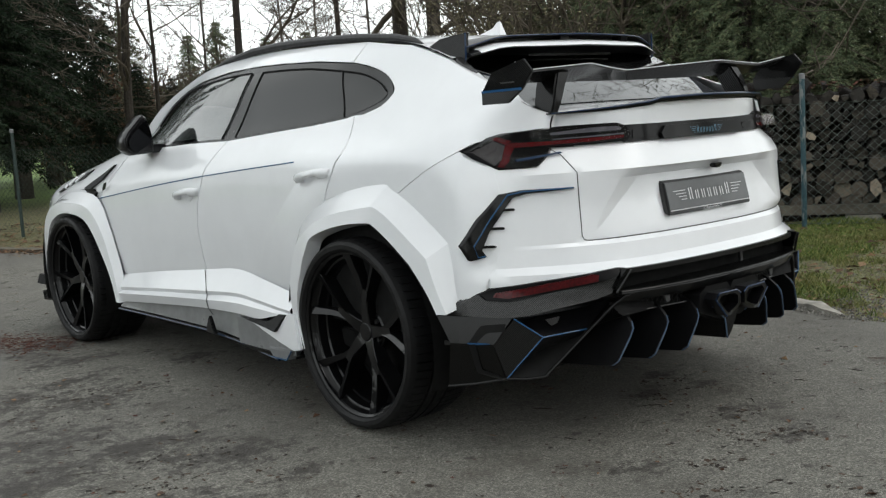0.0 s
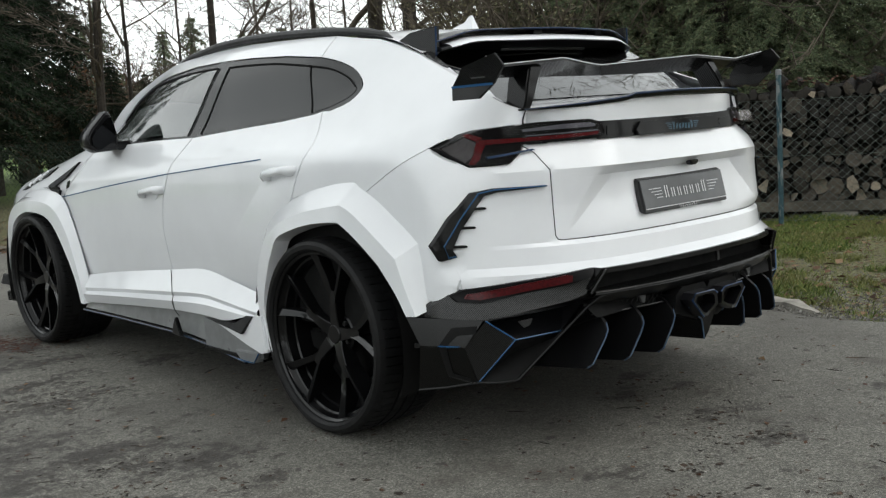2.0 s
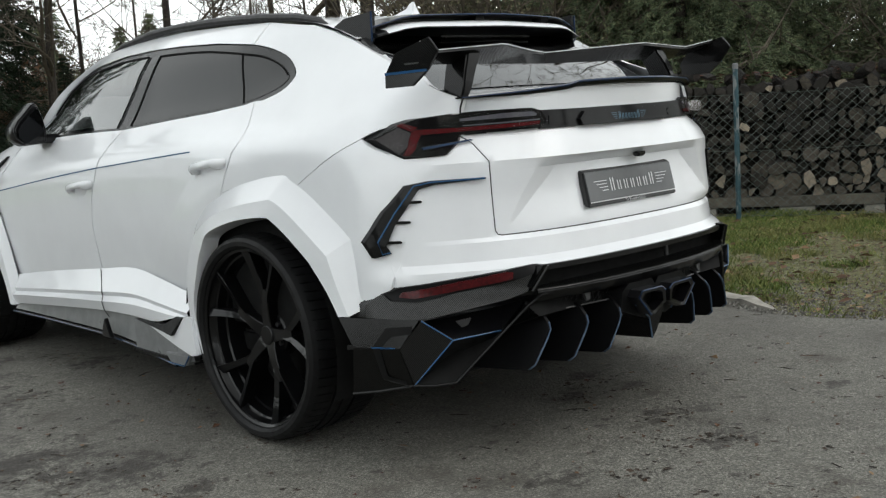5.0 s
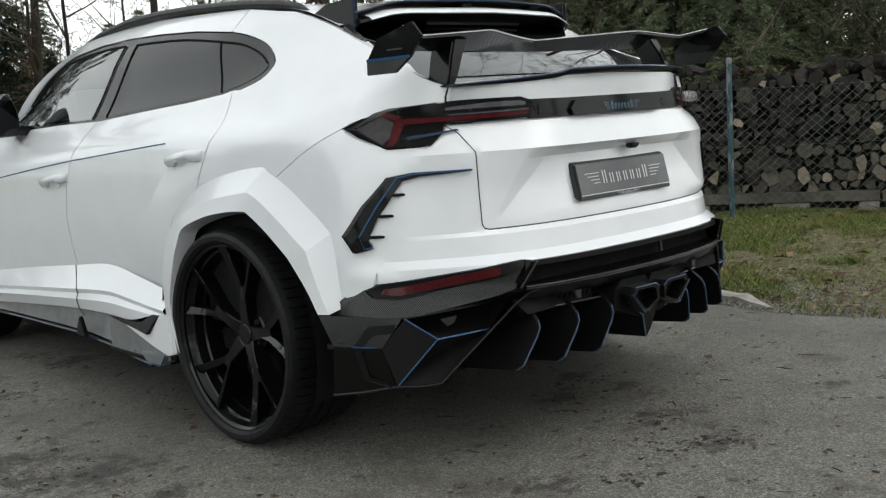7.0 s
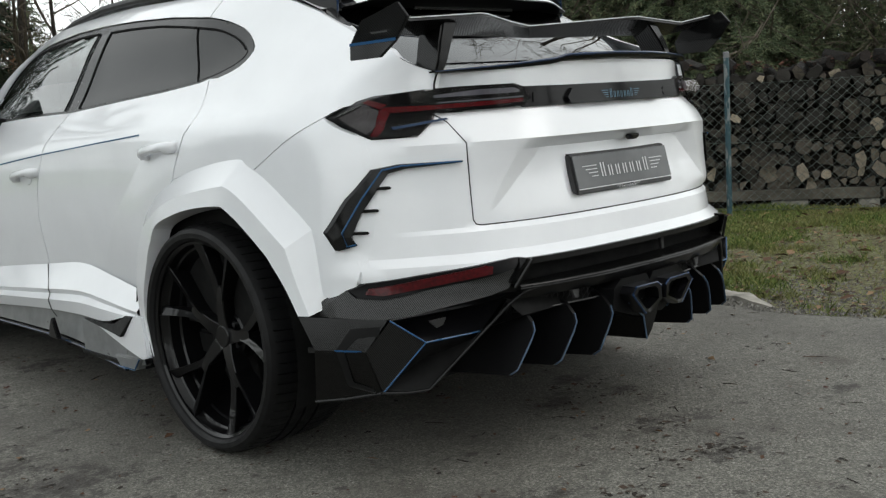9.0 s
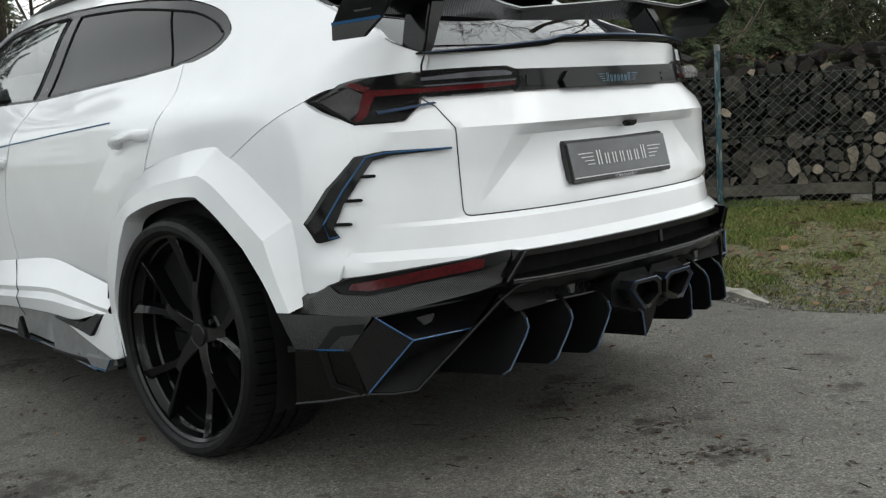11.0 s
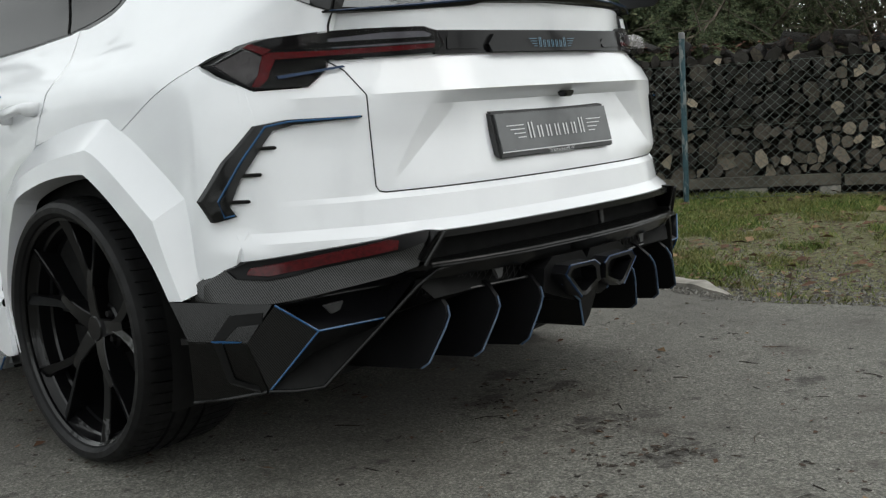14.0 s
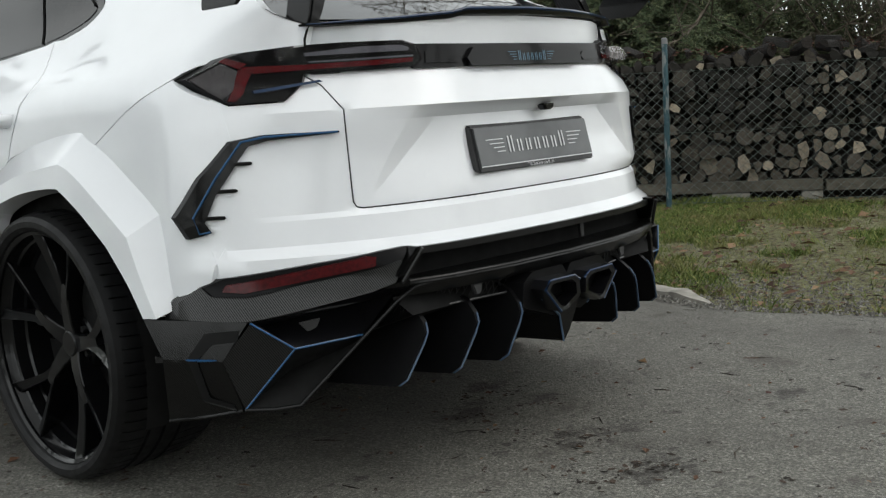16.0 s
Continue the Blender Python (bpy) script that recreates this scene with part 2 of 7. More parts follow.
def pchip(x, y, at):
    """Shape-keeping cubic through knots (x, y) along the first axis; x, y: (k, n) or (k,), at: (n,)."""
    x, y = np.asarray(x, float), np.asarray(y, float)
    at = np.asarray(at, float)
    if x.ndim == 1:
        x = np.repeat(x[:, None], len(at), 1)
    if y.ndim == 1:
        y = np.repeat(y[:, None], len(at), 1)
    hgt = np.maximum(np.diff(x, axis=0), 1e-6)
    d = np.diff(y, axis=0) / hgt
    m = np.zeros_like(y)
    m[0], m[-1] = d[0], d[-1]
    if len(x) > 2:
        w1, w2 = 2 * hgt[1:] + hgt[:-1], hgt[1:] + 2 * hgt[:-1]
        same = d[:-1] * d[1:] > 0
        safe0, safe1 = np.where(same, d[:-1], 1.0), np.where(same, d[1:], 1.0)
        m[1:-1] = np.where(same, (w1 + w2) / (w1 / safe0 + w2 / safe1), 0.0)
    k = np.clip((x <= at[None]).sum(0) - 1, 0, len(x) - 2)
    c = np.arange(len(at))
    hh, t = hgt[k, c], (at - x[k, c]) / hgt[k, c]
    lo, hi = np.clip(t, None, 0.0), np.clip(t - 1, 0.0, None)
    t = np.clip(t, 0, 1)
    v = (2 * t**3 - 3 * t**2 + 1) * y[k, c] + (t**3 - 2 * t**2 + t) * hh * m[k, c] + (3 * t**2 - 2 * t**3) * y[k + 1, c] + (t**3 - t**2) * hh * m[k + 1, c]
    return v + lo * hh * m[k, c] + hi * hh * m[k + 1, c]


def resample(poly, step):
    out = []
    n = len(poly)
    for i in range(n):
        a, b = np.array(poly[i], float), np.array(poly[(i + 1) % n], float)
        k = max(1, int(round(np.linalg.norm(b - a) / step)))
        out += [tuple(a + (b - a) * j / k) for j in range(k)]
    return out


def area2(poly):
    return 0.5 * sum(poly[i][0] * poly[(i + 1) % len(poly)][1] - poly[(i + 1) % len(poly)][0] * poly[i][1] for i in range(len(poly)))


def inset(poly, d):
    """The outline drawn in by d."""
    if area2(poly) < 0:
        poly = poly[::-1]
    n, out = len(poly), []
    for i in range(n):
        p, a, b = (np.array(poly[k % n], float) for k in (i, i - 1, i + 1))
        e1, e2 = (p - a) / (np.linalg.norm(p - a) + 1e-9), (b - p) / (np.linalg.norm(b - p) + 1e-9)
        n1, n2 = np.array((-e1[1], e1[0])), np.array((-e2[1], e2[0]))
        m = n1 + n2
        m /= max(np.linalg.norm(m), 0.3)
        out.append(tuple(p + m * d / max(0.4, m @ n1)))
    return out


def inside(poly, pts):
    p = np.asarray(pts, float)
    q = np.asarray(poly, float)
    hit = np.zeros(len(p), bool)
    for i in range(len(q)):
        (x1, y1), (x2, y2) = q[i], q[(i + 1) % len(q)]
        cross = ((y1 > p[:, 1]) != (y2 > p[:, 1])) & (p[:, 0] < (x2 - x1) * (p[:, 1] - y1) / (y2 - y1 + 1e-12) + x1)
        hit ^= cross
    return hit


def tiled(poly, step, gap, lines=()):
    """Border points and triangles of an outline in the plane, with a grid of points inside."""
    rim = resample(inset(poly, gap), step)
    xs, ys = [p[0] for p in rim], [p[1] for p in rim]
    grid = [(x, y) for x in np.arange(min(xs), max(xs), step) for y in np.arange(min(ys), max(ys), step)]
    keep = []
    if grid:
        ok = inside(inset(poly, gap + step * 0.45), grid)
        near = np.asarray(rim)
        for g, good in zip(grid, ok):
            if good and np.min(np.abs(near - g).sum(1)) > step * 0.4:
                keep.append(g)
    n = len(rim)
    edges = [(i, (i + 1) % n) for i in range(n)]
    fold = []
    for line in lines:
        for a, b in zip(line[:-1], line[1:]):
            k = max(1, int(math.dist(a, b) / step))
            fold.append([(a[0] + (b[0] - a[0]) * j / k, a[1] + (b[1] - a[1]) * j / k) for j in range(k + 1)])
    if fold:
        on = np.array([p for q in fold for p in q])
        keep = [g for g in keep if np.min(np.abs(on - g).sum(1)) > step * 0.55]
    pts = [Vector(p) for p in rim + keep]
    for q in fold:
        edges += [(len(pts) + j, len(pts) + j + 1) for j in range(len(q) - 1)]
        pts += [Vector(p) for p in q]
    vs, es, fs, _, oe, _ = delaunay_2d_cdt(pts, edges, [list(range(n))], 1, 1e-5)
    crease = [e for e, src in zip(es, oe) if any(i >= n for i in src)]
    return [tuple(v) for v in vs], [tuple(t) for t in fs], crease


def skin(poly, place, step=0.035, gap=0.0015, depth=(0.02, 0, 0), lines=()):
    """A panel: the outline (2D) laid on a surface by place(points) -> 3D, its border folded in by depth."""
    pts, tris, crease = tiled(poly, step, gap, lines)
    top = place(np.asarray(pts, float))
    bm = bmesh.new()
    vs = [bm.verts.new(p) for p in top]
    for t in tris:
        try:
            bm.faces.new([vs[i] for i in t])
        except ValueError:
            pass
    for i, j in crease:
        e = bm.edges.get((vs[i], vs[j]))
        if e is not None:
            e.smooth = False
    if depth:
        d = Vector(depth)
        edges = [e for e in bm.edges if len(e.link_faces) == 1]
        low = {}
        for e in edges:
            for v in e.verts:
                if v not in low:
                    low[v] = bm.verts.new(v.co + d)
        for e in edges:
            a, b = e.verts
            bm.faces.new((a, b, low[b], low[a]))
    return bm


def text_bars(name, rows, material, parent):
    """Plain bars that stand for writing: each row is (center, along, up, length, height)."""
    for c, along, up, length, height in rows:
        c, a, u = Vector(c), Vector(along).normalized() * length / 2, Vector(up).normalized() * height / 2
        bm = bmesh.new()
        bm.faces.new([bm.verts.new(c + i * a + j * u) for i, j in ((-1, -1), (1, -1), (1, 1), (-1, 1))])
        part(name, bm, material, parent, smooth=False)


def smooth_path(pts, times=4):
    """More points along a path, rounding its corners (Catmull-Rom)."""
    p = [np.array(q, float) for q in pts]
    out = []
    for i in range(len(p) - 1):
        a, b, c, d = p[max(i - 1, 0)], p[i], p[i + 1], p[min(i + 2, len(p) - 1)]
        for k in range(times):
            t = k / times
            out.append(tuple(0.5 * (2 * b + (c - a) * t + (2 * a - 5 * b + 4 * c - d) * t * t + (3 * b - a - 3 * c + d) * t**3)))
    return out + [tuple(p[-1])]


def thing(name, label, category, at=(0, 0, 0), group="", kind=""):
    ob = new(name)
    ob.location = at
    bpy.context.view_layer.update()
    return tagged(ob, label, category, group, kind)

# ---------------------------------------------------------------- the car
# Car axes: x to its right, y ahead, z up; rear axle at y = 0, front axle at y = 3.0. Half widths are given as w.
STATION = (-0.90, -0.75, -0.62, -0.35, 0.0, 0.4, 1.0, 1.6, 2.3, 2.9, 3.4, 3.8)
SIDE_Z = (
    (0.47, 0.47, 0.47, 0.45, 0.43, 0.40, 0.38, 0.37, 0.36, 0.36, 0.38, 0.40),
    (0.6, 0.6, 0.60, 0.60, 0.58, 0.53, 0.575, 0.525, 0.46, 0.50, 0.55, 0.60),
    (0.82, 0.82, 0.82, 0.82, 0.80, 0.78, 0.78, 0.75, 0.70, 0.70, 0.72, 0.74),
    (1.04, 1.04, 1.06, 1.08, 1.09, 1.095, 1.06, 1.01, 0.94, 0.90, 0.88, 0.84),
    (1.12, 1.12, 1.135, 1.175, 1.18, 1.165, 1.13, 1.10, 1.06, 1.01, 0.95, 0.90),
    (1.19, 1.195, 1.215, 1.26, 1.29, 1.245, 1.205, 1.19, 1.16, 1.07, 0.99, 0.93),
    (1.235, 1.255, 1.285, 1.375, 1.415, 1.50, 1.532, 1.497, 1.235, 1.11, 1.03, 0.96),
    (1.27, 1.3, 1.335, 1.45, 1.565, 1.610, 1.625, 1.608, 1.44, 1.14, 1.06, 0.99),
)
SIDE_W = (
    (0.78, 0.915, 0.975, 0.95, 0.95, 0.935, 0.93, 0.93, 0.93, 0.93, 0.91, 0.80),
    (0.78, 0.918, 0.978, 0.955, 0.955, 0.95, 0.942, 0.942, 0.942, 0.945, 0.92, 0.82),
    (0.69, 0.895, 0.965, 0.965, 0.975, 0.972, 0.960, 0.958, 0.955, 0.955, 0.92, 0.82),
    (0.63, 0.85, 0.935, 0.955, 0.965, 0.960, 0.950, 0.950, 0.948, 0.945, 0.91, 0.80),
    (0.58, 0.8, 0.895, 0.890, 0.865, 0.892, 0.908, 0.914, 0.912, 0.90, 0.86, 0.74),
    (0.62, 0.757, 0.82, 0.815, 0.79, 0.822, 0.848, 0.858, 0.855, 0.83, 0.78, 0.66),
    (0.6, 0.712, 0.725, 0.715, 0.708, 0.708, 0.708, 0.705, 0.715, 0.70, 0.66, 0.56),
    (0.56, 0.66, 0.655, 0.628, 0.598, 0.590, 0.585, 0.580, 0.585, 0.60, 0.55, 0.46),
)
# The tail: depth over half width, row by row of height.
TAIL_W = (0.0, 0.25, 0.45, 0.62, 0.78, 0.88, 0.95, 0.99)
TAIL_Z = (0.53, 0.60, 0.650, 0.668, 0.694, 0.756, 0.769, 0.90, 0.988, 1.021, 1.11, 1.16, 1.205, 1.25)
TAIL_Y = (
    (-1.130, -1.120, -1.10, -1.055, -0.965, -0.885, -0.79, -0.665),
    (-1.115, -1.105, -1.085, -1.02, -0.90, -0.81, -0.72, -0.645),
    (-1.115, -1.105, -1.085, -1.03, -0.90, -0.81, -0.72, -0.645),
    (-1.108, -1.098, -1.073, -1.018, -0.895, -0.805, -0.715, -0.64),
    (-1.076, -1.067, -1.040, -0.977, -0.866, -0.78, -0.70, -0.635),
    (-1.066, -1.056, -1.029, -0.966, -0.856, -0.77, -0.695, -0.63),
    (-1.049, -1.039, -1.010, -0.949, -0.850, -0.77, -0.695, -0.63),
    (-1.037, -1.028, -1.00, -0.937, -0.83, -0.755, -0.67, -0.60),
    (-1.036, -1.029, -1.009, -0.936, -0.825, -0.738, -0.645, -0.55),
    (-1.064, -1.053, -1.018, -0.934, -0.824, -0.722, -0.615, -0.49),
    (-1.020, -1.010, -0.975, -0.880, -0.772, -0.675, -0.56, -0.42),
    (-1.002, -0.989, -0.947, -0.847, -0.735, -0.64, -0.50, -0.36),
    (-1.004, -0.989, -0.947, -0.845, -0.718, -0.60, -0.44, -0.30),
    (-1.005, -0.989, -0.946, -0.842, -0.695, -0.56, -0.40, -0.25),
)


def side_w(y, z):
    """Half width of the body side at (y, z)."""
    zs = np.array([pchip(STATION, row, y) for row in SIDE_Z])
    ws = np.array([pchip(STATION, row, y) for row in SIDE_W])
    y, z = np.asarray(y, float), np.asarray(z, float)
    line = np.interp(z, (0.55, 0.80, 1.06), (0.83, 0.64, 0.34))
    swell = np.clip((line - y) / 0.20, 0, 1) * np.clip((z - 0.55) / 0.08, 0, 1) * np.clip((1.10 - z) / 0.12, 0, 1) * np.clip((y + 0.1) / 0.25, 0, 1)
    bow = 0.022 * np.sin(math.pi * np.clip((z - 1.19) / 0.33, 0, 1)) * np.clip((y - 1.0) / 0.5, 0, 1)
    return pchip(zs, ws, z) + 0.011 * swell + bow


def tail_row(row, w):
    """One row of the tail, its bends evened out along the width."""
    out = 0.0
    for shift, weight in zip((-0.09, -0.06, -0.03, 0.0, 0.03, 0.06, 0.09), (0.07, 0.14, 0.19, 0.20, 0.19, 0.14, 0.07)):
        out = out + weight * pchip(TAIL_W, row, np.abs(np.asarray(w) + shift * np.clip((0.84 - np.abs(w)) / 0.2, 0, 1)))
    return out


def tail_y(w, z):
    """Depth of the tail at (w, z)."""
    ys = np.array([tail_row(row, w) for row in TAIL_Y])
    k = np.clip(np.searchsorted(TAIL_Z, z) - 1, 0, len(TAIL_Z) - 2)
    lo, hi, c = np.array(TAIL_Z)[k], np.array(TAIL_Z)[k + 1], np.arange(len(w))
    t = (np.asarray(z) - lo) / (hi - lo)
    far = 0.026 * np.clip((np.asarray(w) - 0.40) / 0.22, 0, 1) * np.clip((0.97 - np.asarray(w)) / 0.1, 0, 1) * np.clip((np.asarray(z) - 0.769) / 0.03, 0, 1) * np.clip((1.11 - np.asarray(z)) / 0.05, 0, 1)
    return ys[k, c] * (1 - t) + ys[k + 1, c] * t - far


def on_side(s, lift=0.0):
    return lambda p: [(s * (w + lift), y, z) for w, (y, z) in zip(side_w(p[:, 0], p[:, 1]), p)]


def on_tail(lift=0.0):
    return lambda p: [(x, y - lift, z) for y, (x, z) in zip(tail_y(p[:, 0], p[:, 1]), p)]


def side_panel(name, outline, mat, parent, lift=0.0, gap=0.0028, depth=0.022, step=0.035, label="", sides=(-1, 1), lines=()):
    return [part(name, skin(outline, on_side(s, lift), step, gap, (-s * depth, 0, 0), lines), mat, parent, label, sharp=50, out=(s, 0, 0)) for s in sides]


def side_strip(path, width, lift, s, thick=0.004):
    """A raised strip along (y, z) points on the body side."""
    pts = np.array([p[:2] for p in path], float)
    ts = np.linspace(0, 1, 3 * len(pts))
    k = np.linspace(0, 1, len(pts))
    y, z = np.interp(ts, k, pts[:, 0]), np.interp(ts, k, pts[:, 1])
    w = side_w(y, z)
    loops = [[(s * (a + lift), b, c - width / 2), (s * (a + lift + thick), b, c - width / 2), (s * (a + lift + thick), b, c + width / 2), (s * (a + lift), b, c + width / 2)] for a, b, c in zip(w, y, z)]
    return loft(loops)


def mirror_path(pts, s):
    return [(s * w, y, z) for w, y, z in pts]


car = thing("car", "white wide-body sport SUV with black carbon trim and blue pinstripes", "car")

# --- windows and door openings on the body side, as (y, z)
WIN_TOP = [(2.195, 1.288), (2.075, 1.392), (1.92, 1.453), (1.71, 1.495), (1.40, 1.528), (1.12, 1.534), (0.85, 1.531), (0.56, 1.518), (0.36, 1.498), (0.21, 1.474), (0.09, 1.436), (0.02, 1.395), (-0.015, 1.358)]
WIN_TOP = WIN_TOP[:7] + [tuple(float(v) for v in q) for q in smooth_path(WIN_TOP[7:], 3)]
WIN_LOW = [(0.02, 1.320), (0.12, 1.288), (0.22, 1.268), (0.45, 1.246), (0.70, 1.230), (1.10, 1.201), (1.55, 1.190), (2.00, 1.172), (2.22, 1.170)]
FLARE_TOP = [(0.42, 0.49), (0.375, 0.66), (0.32, 0.80), (0.223, 0.895), (0.069, 0.955), (-0.129, 0.985), (-0.235, 0.982), (-0.290, 0.960)]


# body side panels
split = [(1.17, 1.196), (1.275, 1.04), (1.345, 0.90), (1.365, 0.775), (1.345, 0.55), (1.345, 0.44)]
front_door_line = [(2.36, 0.42), (2.40, 0.60), (2.46, 0.76), (2.58, 0.90), (2.42, 1.02), (2.24, 1.165)]
rear_line = [(0.17, 1.279), (0.125, 1.18), (0.085, 1.12), (0.135, 1.02), (0.175, 0.93)]
side_panel("front_door", [(p[0] + 0.0, p[1]) for p in split] + front_door_line + [q for q in WIN_LOW[::-1][1:] if q[0] > 1.2], WHITE, car)
side_panel("rear_door", [q for q in WIN_LOW if 0.2 < q[0] < 1.15] + split + [(0.9, 0.45), (0.5, 0.43), (0.43, 0.50), (0.40, 0.66), (0.33, 0.80), (0.235, 0.88)] + rear_line[::-1], WHITE, car, lines=[[(0.83, 0.57), (0.64, 0.80), (0.36, 1.045)]])
quarter = rear_line + FLARE_TOP[4:] + [(-0.45, 1.045), (-0.605, 1.118), (-0.66, 1.145), (-0.72, 1.160), (-0.79, 1.172), (-0.845, 1.180), (-0.845, 1.235), (-0.72, 1.285), (-0.66, 1.318), (-0.56, 1.352), (-0.42, 1.412), (-0.26, 1.478), (-0.12, 1.525), (0.0, 1.558)]
quarter += [(0.1, 1.57), (0.3, 1.598)] + smooth_path([(0.30, 1.505), (0.19, 1.482), (0.075, 1.444), (0.0, 1.40), (-0.035, 1.358), (0.01, 1.310), (0.115, 1.279)], 3)
side_panel("quarter_panel", quarter, WHITE, car)
roof_side = [(0.30, 1.598), (0.6, 1.612), (1.0, 1.622), (1.35, 1.612), (1.6, 1.602), (1.8, 1.575), (2.0, 1.53), (2.2, 1.458), (2.34, 1.39), (2.46, 1.31), (2.56, 1.22), (2.40, 1.175), (2.24, 1.178), (2.215, 1.297), (2.085, 1.405), (1.92, 1.467), (1.71, 1.508), (1.40, 1.540), (1.12, 1.546), (0.85, 1.543), (0.56, 1.530), (0.30, 1.505)]
side_panel("roof_side", roof_side, WHITE, car)
fender = front_door_line + [(2.40, 1.175), (2.55, 1.145), (2.9, 1.085), (3.2, 1.03), (3.5, 0.955), (3.75, 0.88), (3.78, 0.70), (3.62, 0.60), (3.50, 0.52), (3.47, 0.66), (3.33, 0.80), (3.12, 0.88), (2.90, 0.90), (2.72, 0.89), (2.57, 0.80), (2.48, 0.66), (2.42, 0.48)]
side_panel("front_fender", fender, WHITE, car)
# black window surround, panes and pillar trims
top_edge = [(y, z + 0.006) for y, z in WIN_TOP]
low_edge = [(y, z - 0.006) for y, z in WIN_LOW[1:]]
rear_frame = [(1.13, 1.536)] + [q for q in top_edge if q[0] < 1.1] + [(-0.022, 1.34), (0.015, 1.312)] + [q for q in low_edge if q[0] < 1.2] + [(1.238, 1.190), (1.160, 1.367), (1.118, 1.511)]
side_panel("window_surround", rear_frame, PILLAR, car, lift=-0.0075, gap=-0.007, depth=0.02)
upper_frame = [q for q in top_edge if q[0] > 1.13] + [(1.13, 1.536), (1.118, 1.515), (1.40, 1.509), (1.70, 1.475), (1.91, 1.432), (2.06, 1.370), (2.165, 1.290)]
side_panel("window_surround", upper_frame, PILLAR, car, lift=-0.008, gap=-0.007, depth=0.02)
lower_frame = [(1.238, 1.190)] + [q for q in low_edge if q[0] > 1.24] + [(2.26, 1.20), (2.195, 1.288), (2.165, 1.292), (2.19, 1.184), (2.0, 1.188), (1.55, 1.204), (1.238, 1.210)]
side_panel("window_surround", lower_frame, PILLAR, car, lift=-0.008, gap=-0.007, depth=0.02)
pane_f = [(2.165, 1.292), (2.06, 1.372), (1.91, 1.434), (1.70, 1.477), (1.40, 1.511), (1.118, 1.517), (1.158, 1.367), (1.235, 1.208), (1.55, 1.202), (2.0, 1.186), (2.19, 1.182)]
pane_r = [(1.005, 1.513), (0.85, 1.512), (0.60, 1.502), (0.352, 1.474), (0.305, 1.374), (0.256, 1.276), (0.45, 1.258), (0.70, 1.241), (1.112, 1.213), (1.048, 1.373)]
pane_q = smooth_path([(0.338, 1.472), (0.21, 1.452), (0.10, 1.416), (0.035, 1.380), (0.012, 1.356), (0.04, 1.330), (0.13, 1.300), (0.242, 1.279)], 3) + [(0.291, 1.374)]
for name, poly, mat in (("front_side_window", pane_f, GLASS_LIGHT), ("rear_side_window", pane_r, GLASS_DARK), ("quarter_window", pane_q, GLASS_DARK)):
    side_panel(name, poly, mat, car, lift=-0.005, depth=0.0, gap=-0.004)
for s in (-1, 1):
    for line in ([(1.114, 1.515), (1.134, 1.44), (1.158, 1.367), (1.195, 1.288), (1.237, 1.205)], [(1.008, 1.515), (1.027, 1.44), (1.050, 1.373), (1.080, 1.295), (1.114, 1.211)], [(0.345, 1.475), (0.323, 1.425), (0.298, 1.374), (0.273, 1.325), (0.249, 1.277)]):
        part("window_seal", side_strip(smooth_path(line, 3), 0.0055, -0.0040, s, 0.004), DEEP, car)
    for line in (pane_f[:6], pane_r[:4], [tuple(q) for q in pane_q[: len(pane_q) // 2]]):
        part("window_seal", side_strip(smooth_path(line, 2), 0.0075, -0.0040, s, 0.004), DEEP, car)
    part("pinstripe", side_strip([(2.62, 0.888), (2.30, 0.924), (2.0, 0.957), (1.65, 0.993), (1.289, 1.0265)], 0.0055, -0.001, s, 0.003), PINSTRIPE, car, "thin blue pinstripe")
    part("pinstripe", side_strip([(1.283, 1.027), (1.0, 1.049), (0.78, 1.066), (0.6, 1.079), (0.42, 1.092)], 0.0050, -0.001, s, 0.003), PINSTRIPE, car, "thin blue pinstripe")

# --- roof, glass and inner shell
def roof_skin(y0, y1, w_in, z_of, lift=0.0, n=22):
    ys = np.linspace(y0, y1, n)
    we = pchip(STATION, SIDE_W[7], ys)
    ze = pchip(STATION, SIDE_Z[7], ys)
    loops = []
    for y, w, z in zip(ys, we, ze):
        ring = []
        for u in np.linspace(-1, 1, 25):
            rise = z_of(y) - z
            ring.append((u * (w + w_in), y, z + rise * (1 - abs(u) ** 2.6) + lift))
        loops.append(ring)
    return loft(loops, closed=False)


part("roof", roof_skin(-0.28, 1.78, 0.004, lambda y: float(np.interp(y, (-0.28, 0.0, 0.5, 1.0, 1.5, 1.78), (1.535, 1.597, 1.645, 1.652, 1.640, 1.610)))), WHITE, car)
screen = []
for y, z, w in ((1.77, 1.602, 0.57), (2.0, 1.52, 0.60), (2.25, 1.40, 0.635), (2.5, 1.27, 0.67), (2.72, 1.13, 0.71)):
    screen.append([(u * w, y + 0.16 * (1 - u * u), z - 0.02 * u * u) for u in np.linspace(-1, 1, 15)])
part("windscreen", loft(screen, closed=False), GLASS_LIGHT, car, out=(0, 1, 1))
glass = []
for y, z, w in ((-0.20, 1.530, 0.585), (-0.32, 1.470, 0.602), (-0.44, 1.402, 0.619), (-0.55, 1.334, 0.636), (-0.65, 1.266, 0.655)):
    glass.append([(u * w, y - 0.02 * (1 - u * u), z + 0.006 * (1 - u * u)) for u in np.linspace(-1, 1, 15)])
part("rear_window", loft(glass, closed=False), GLASS_REAR, car, "steep dark tinted rear window", out=(0, -1, 1))
deck = []
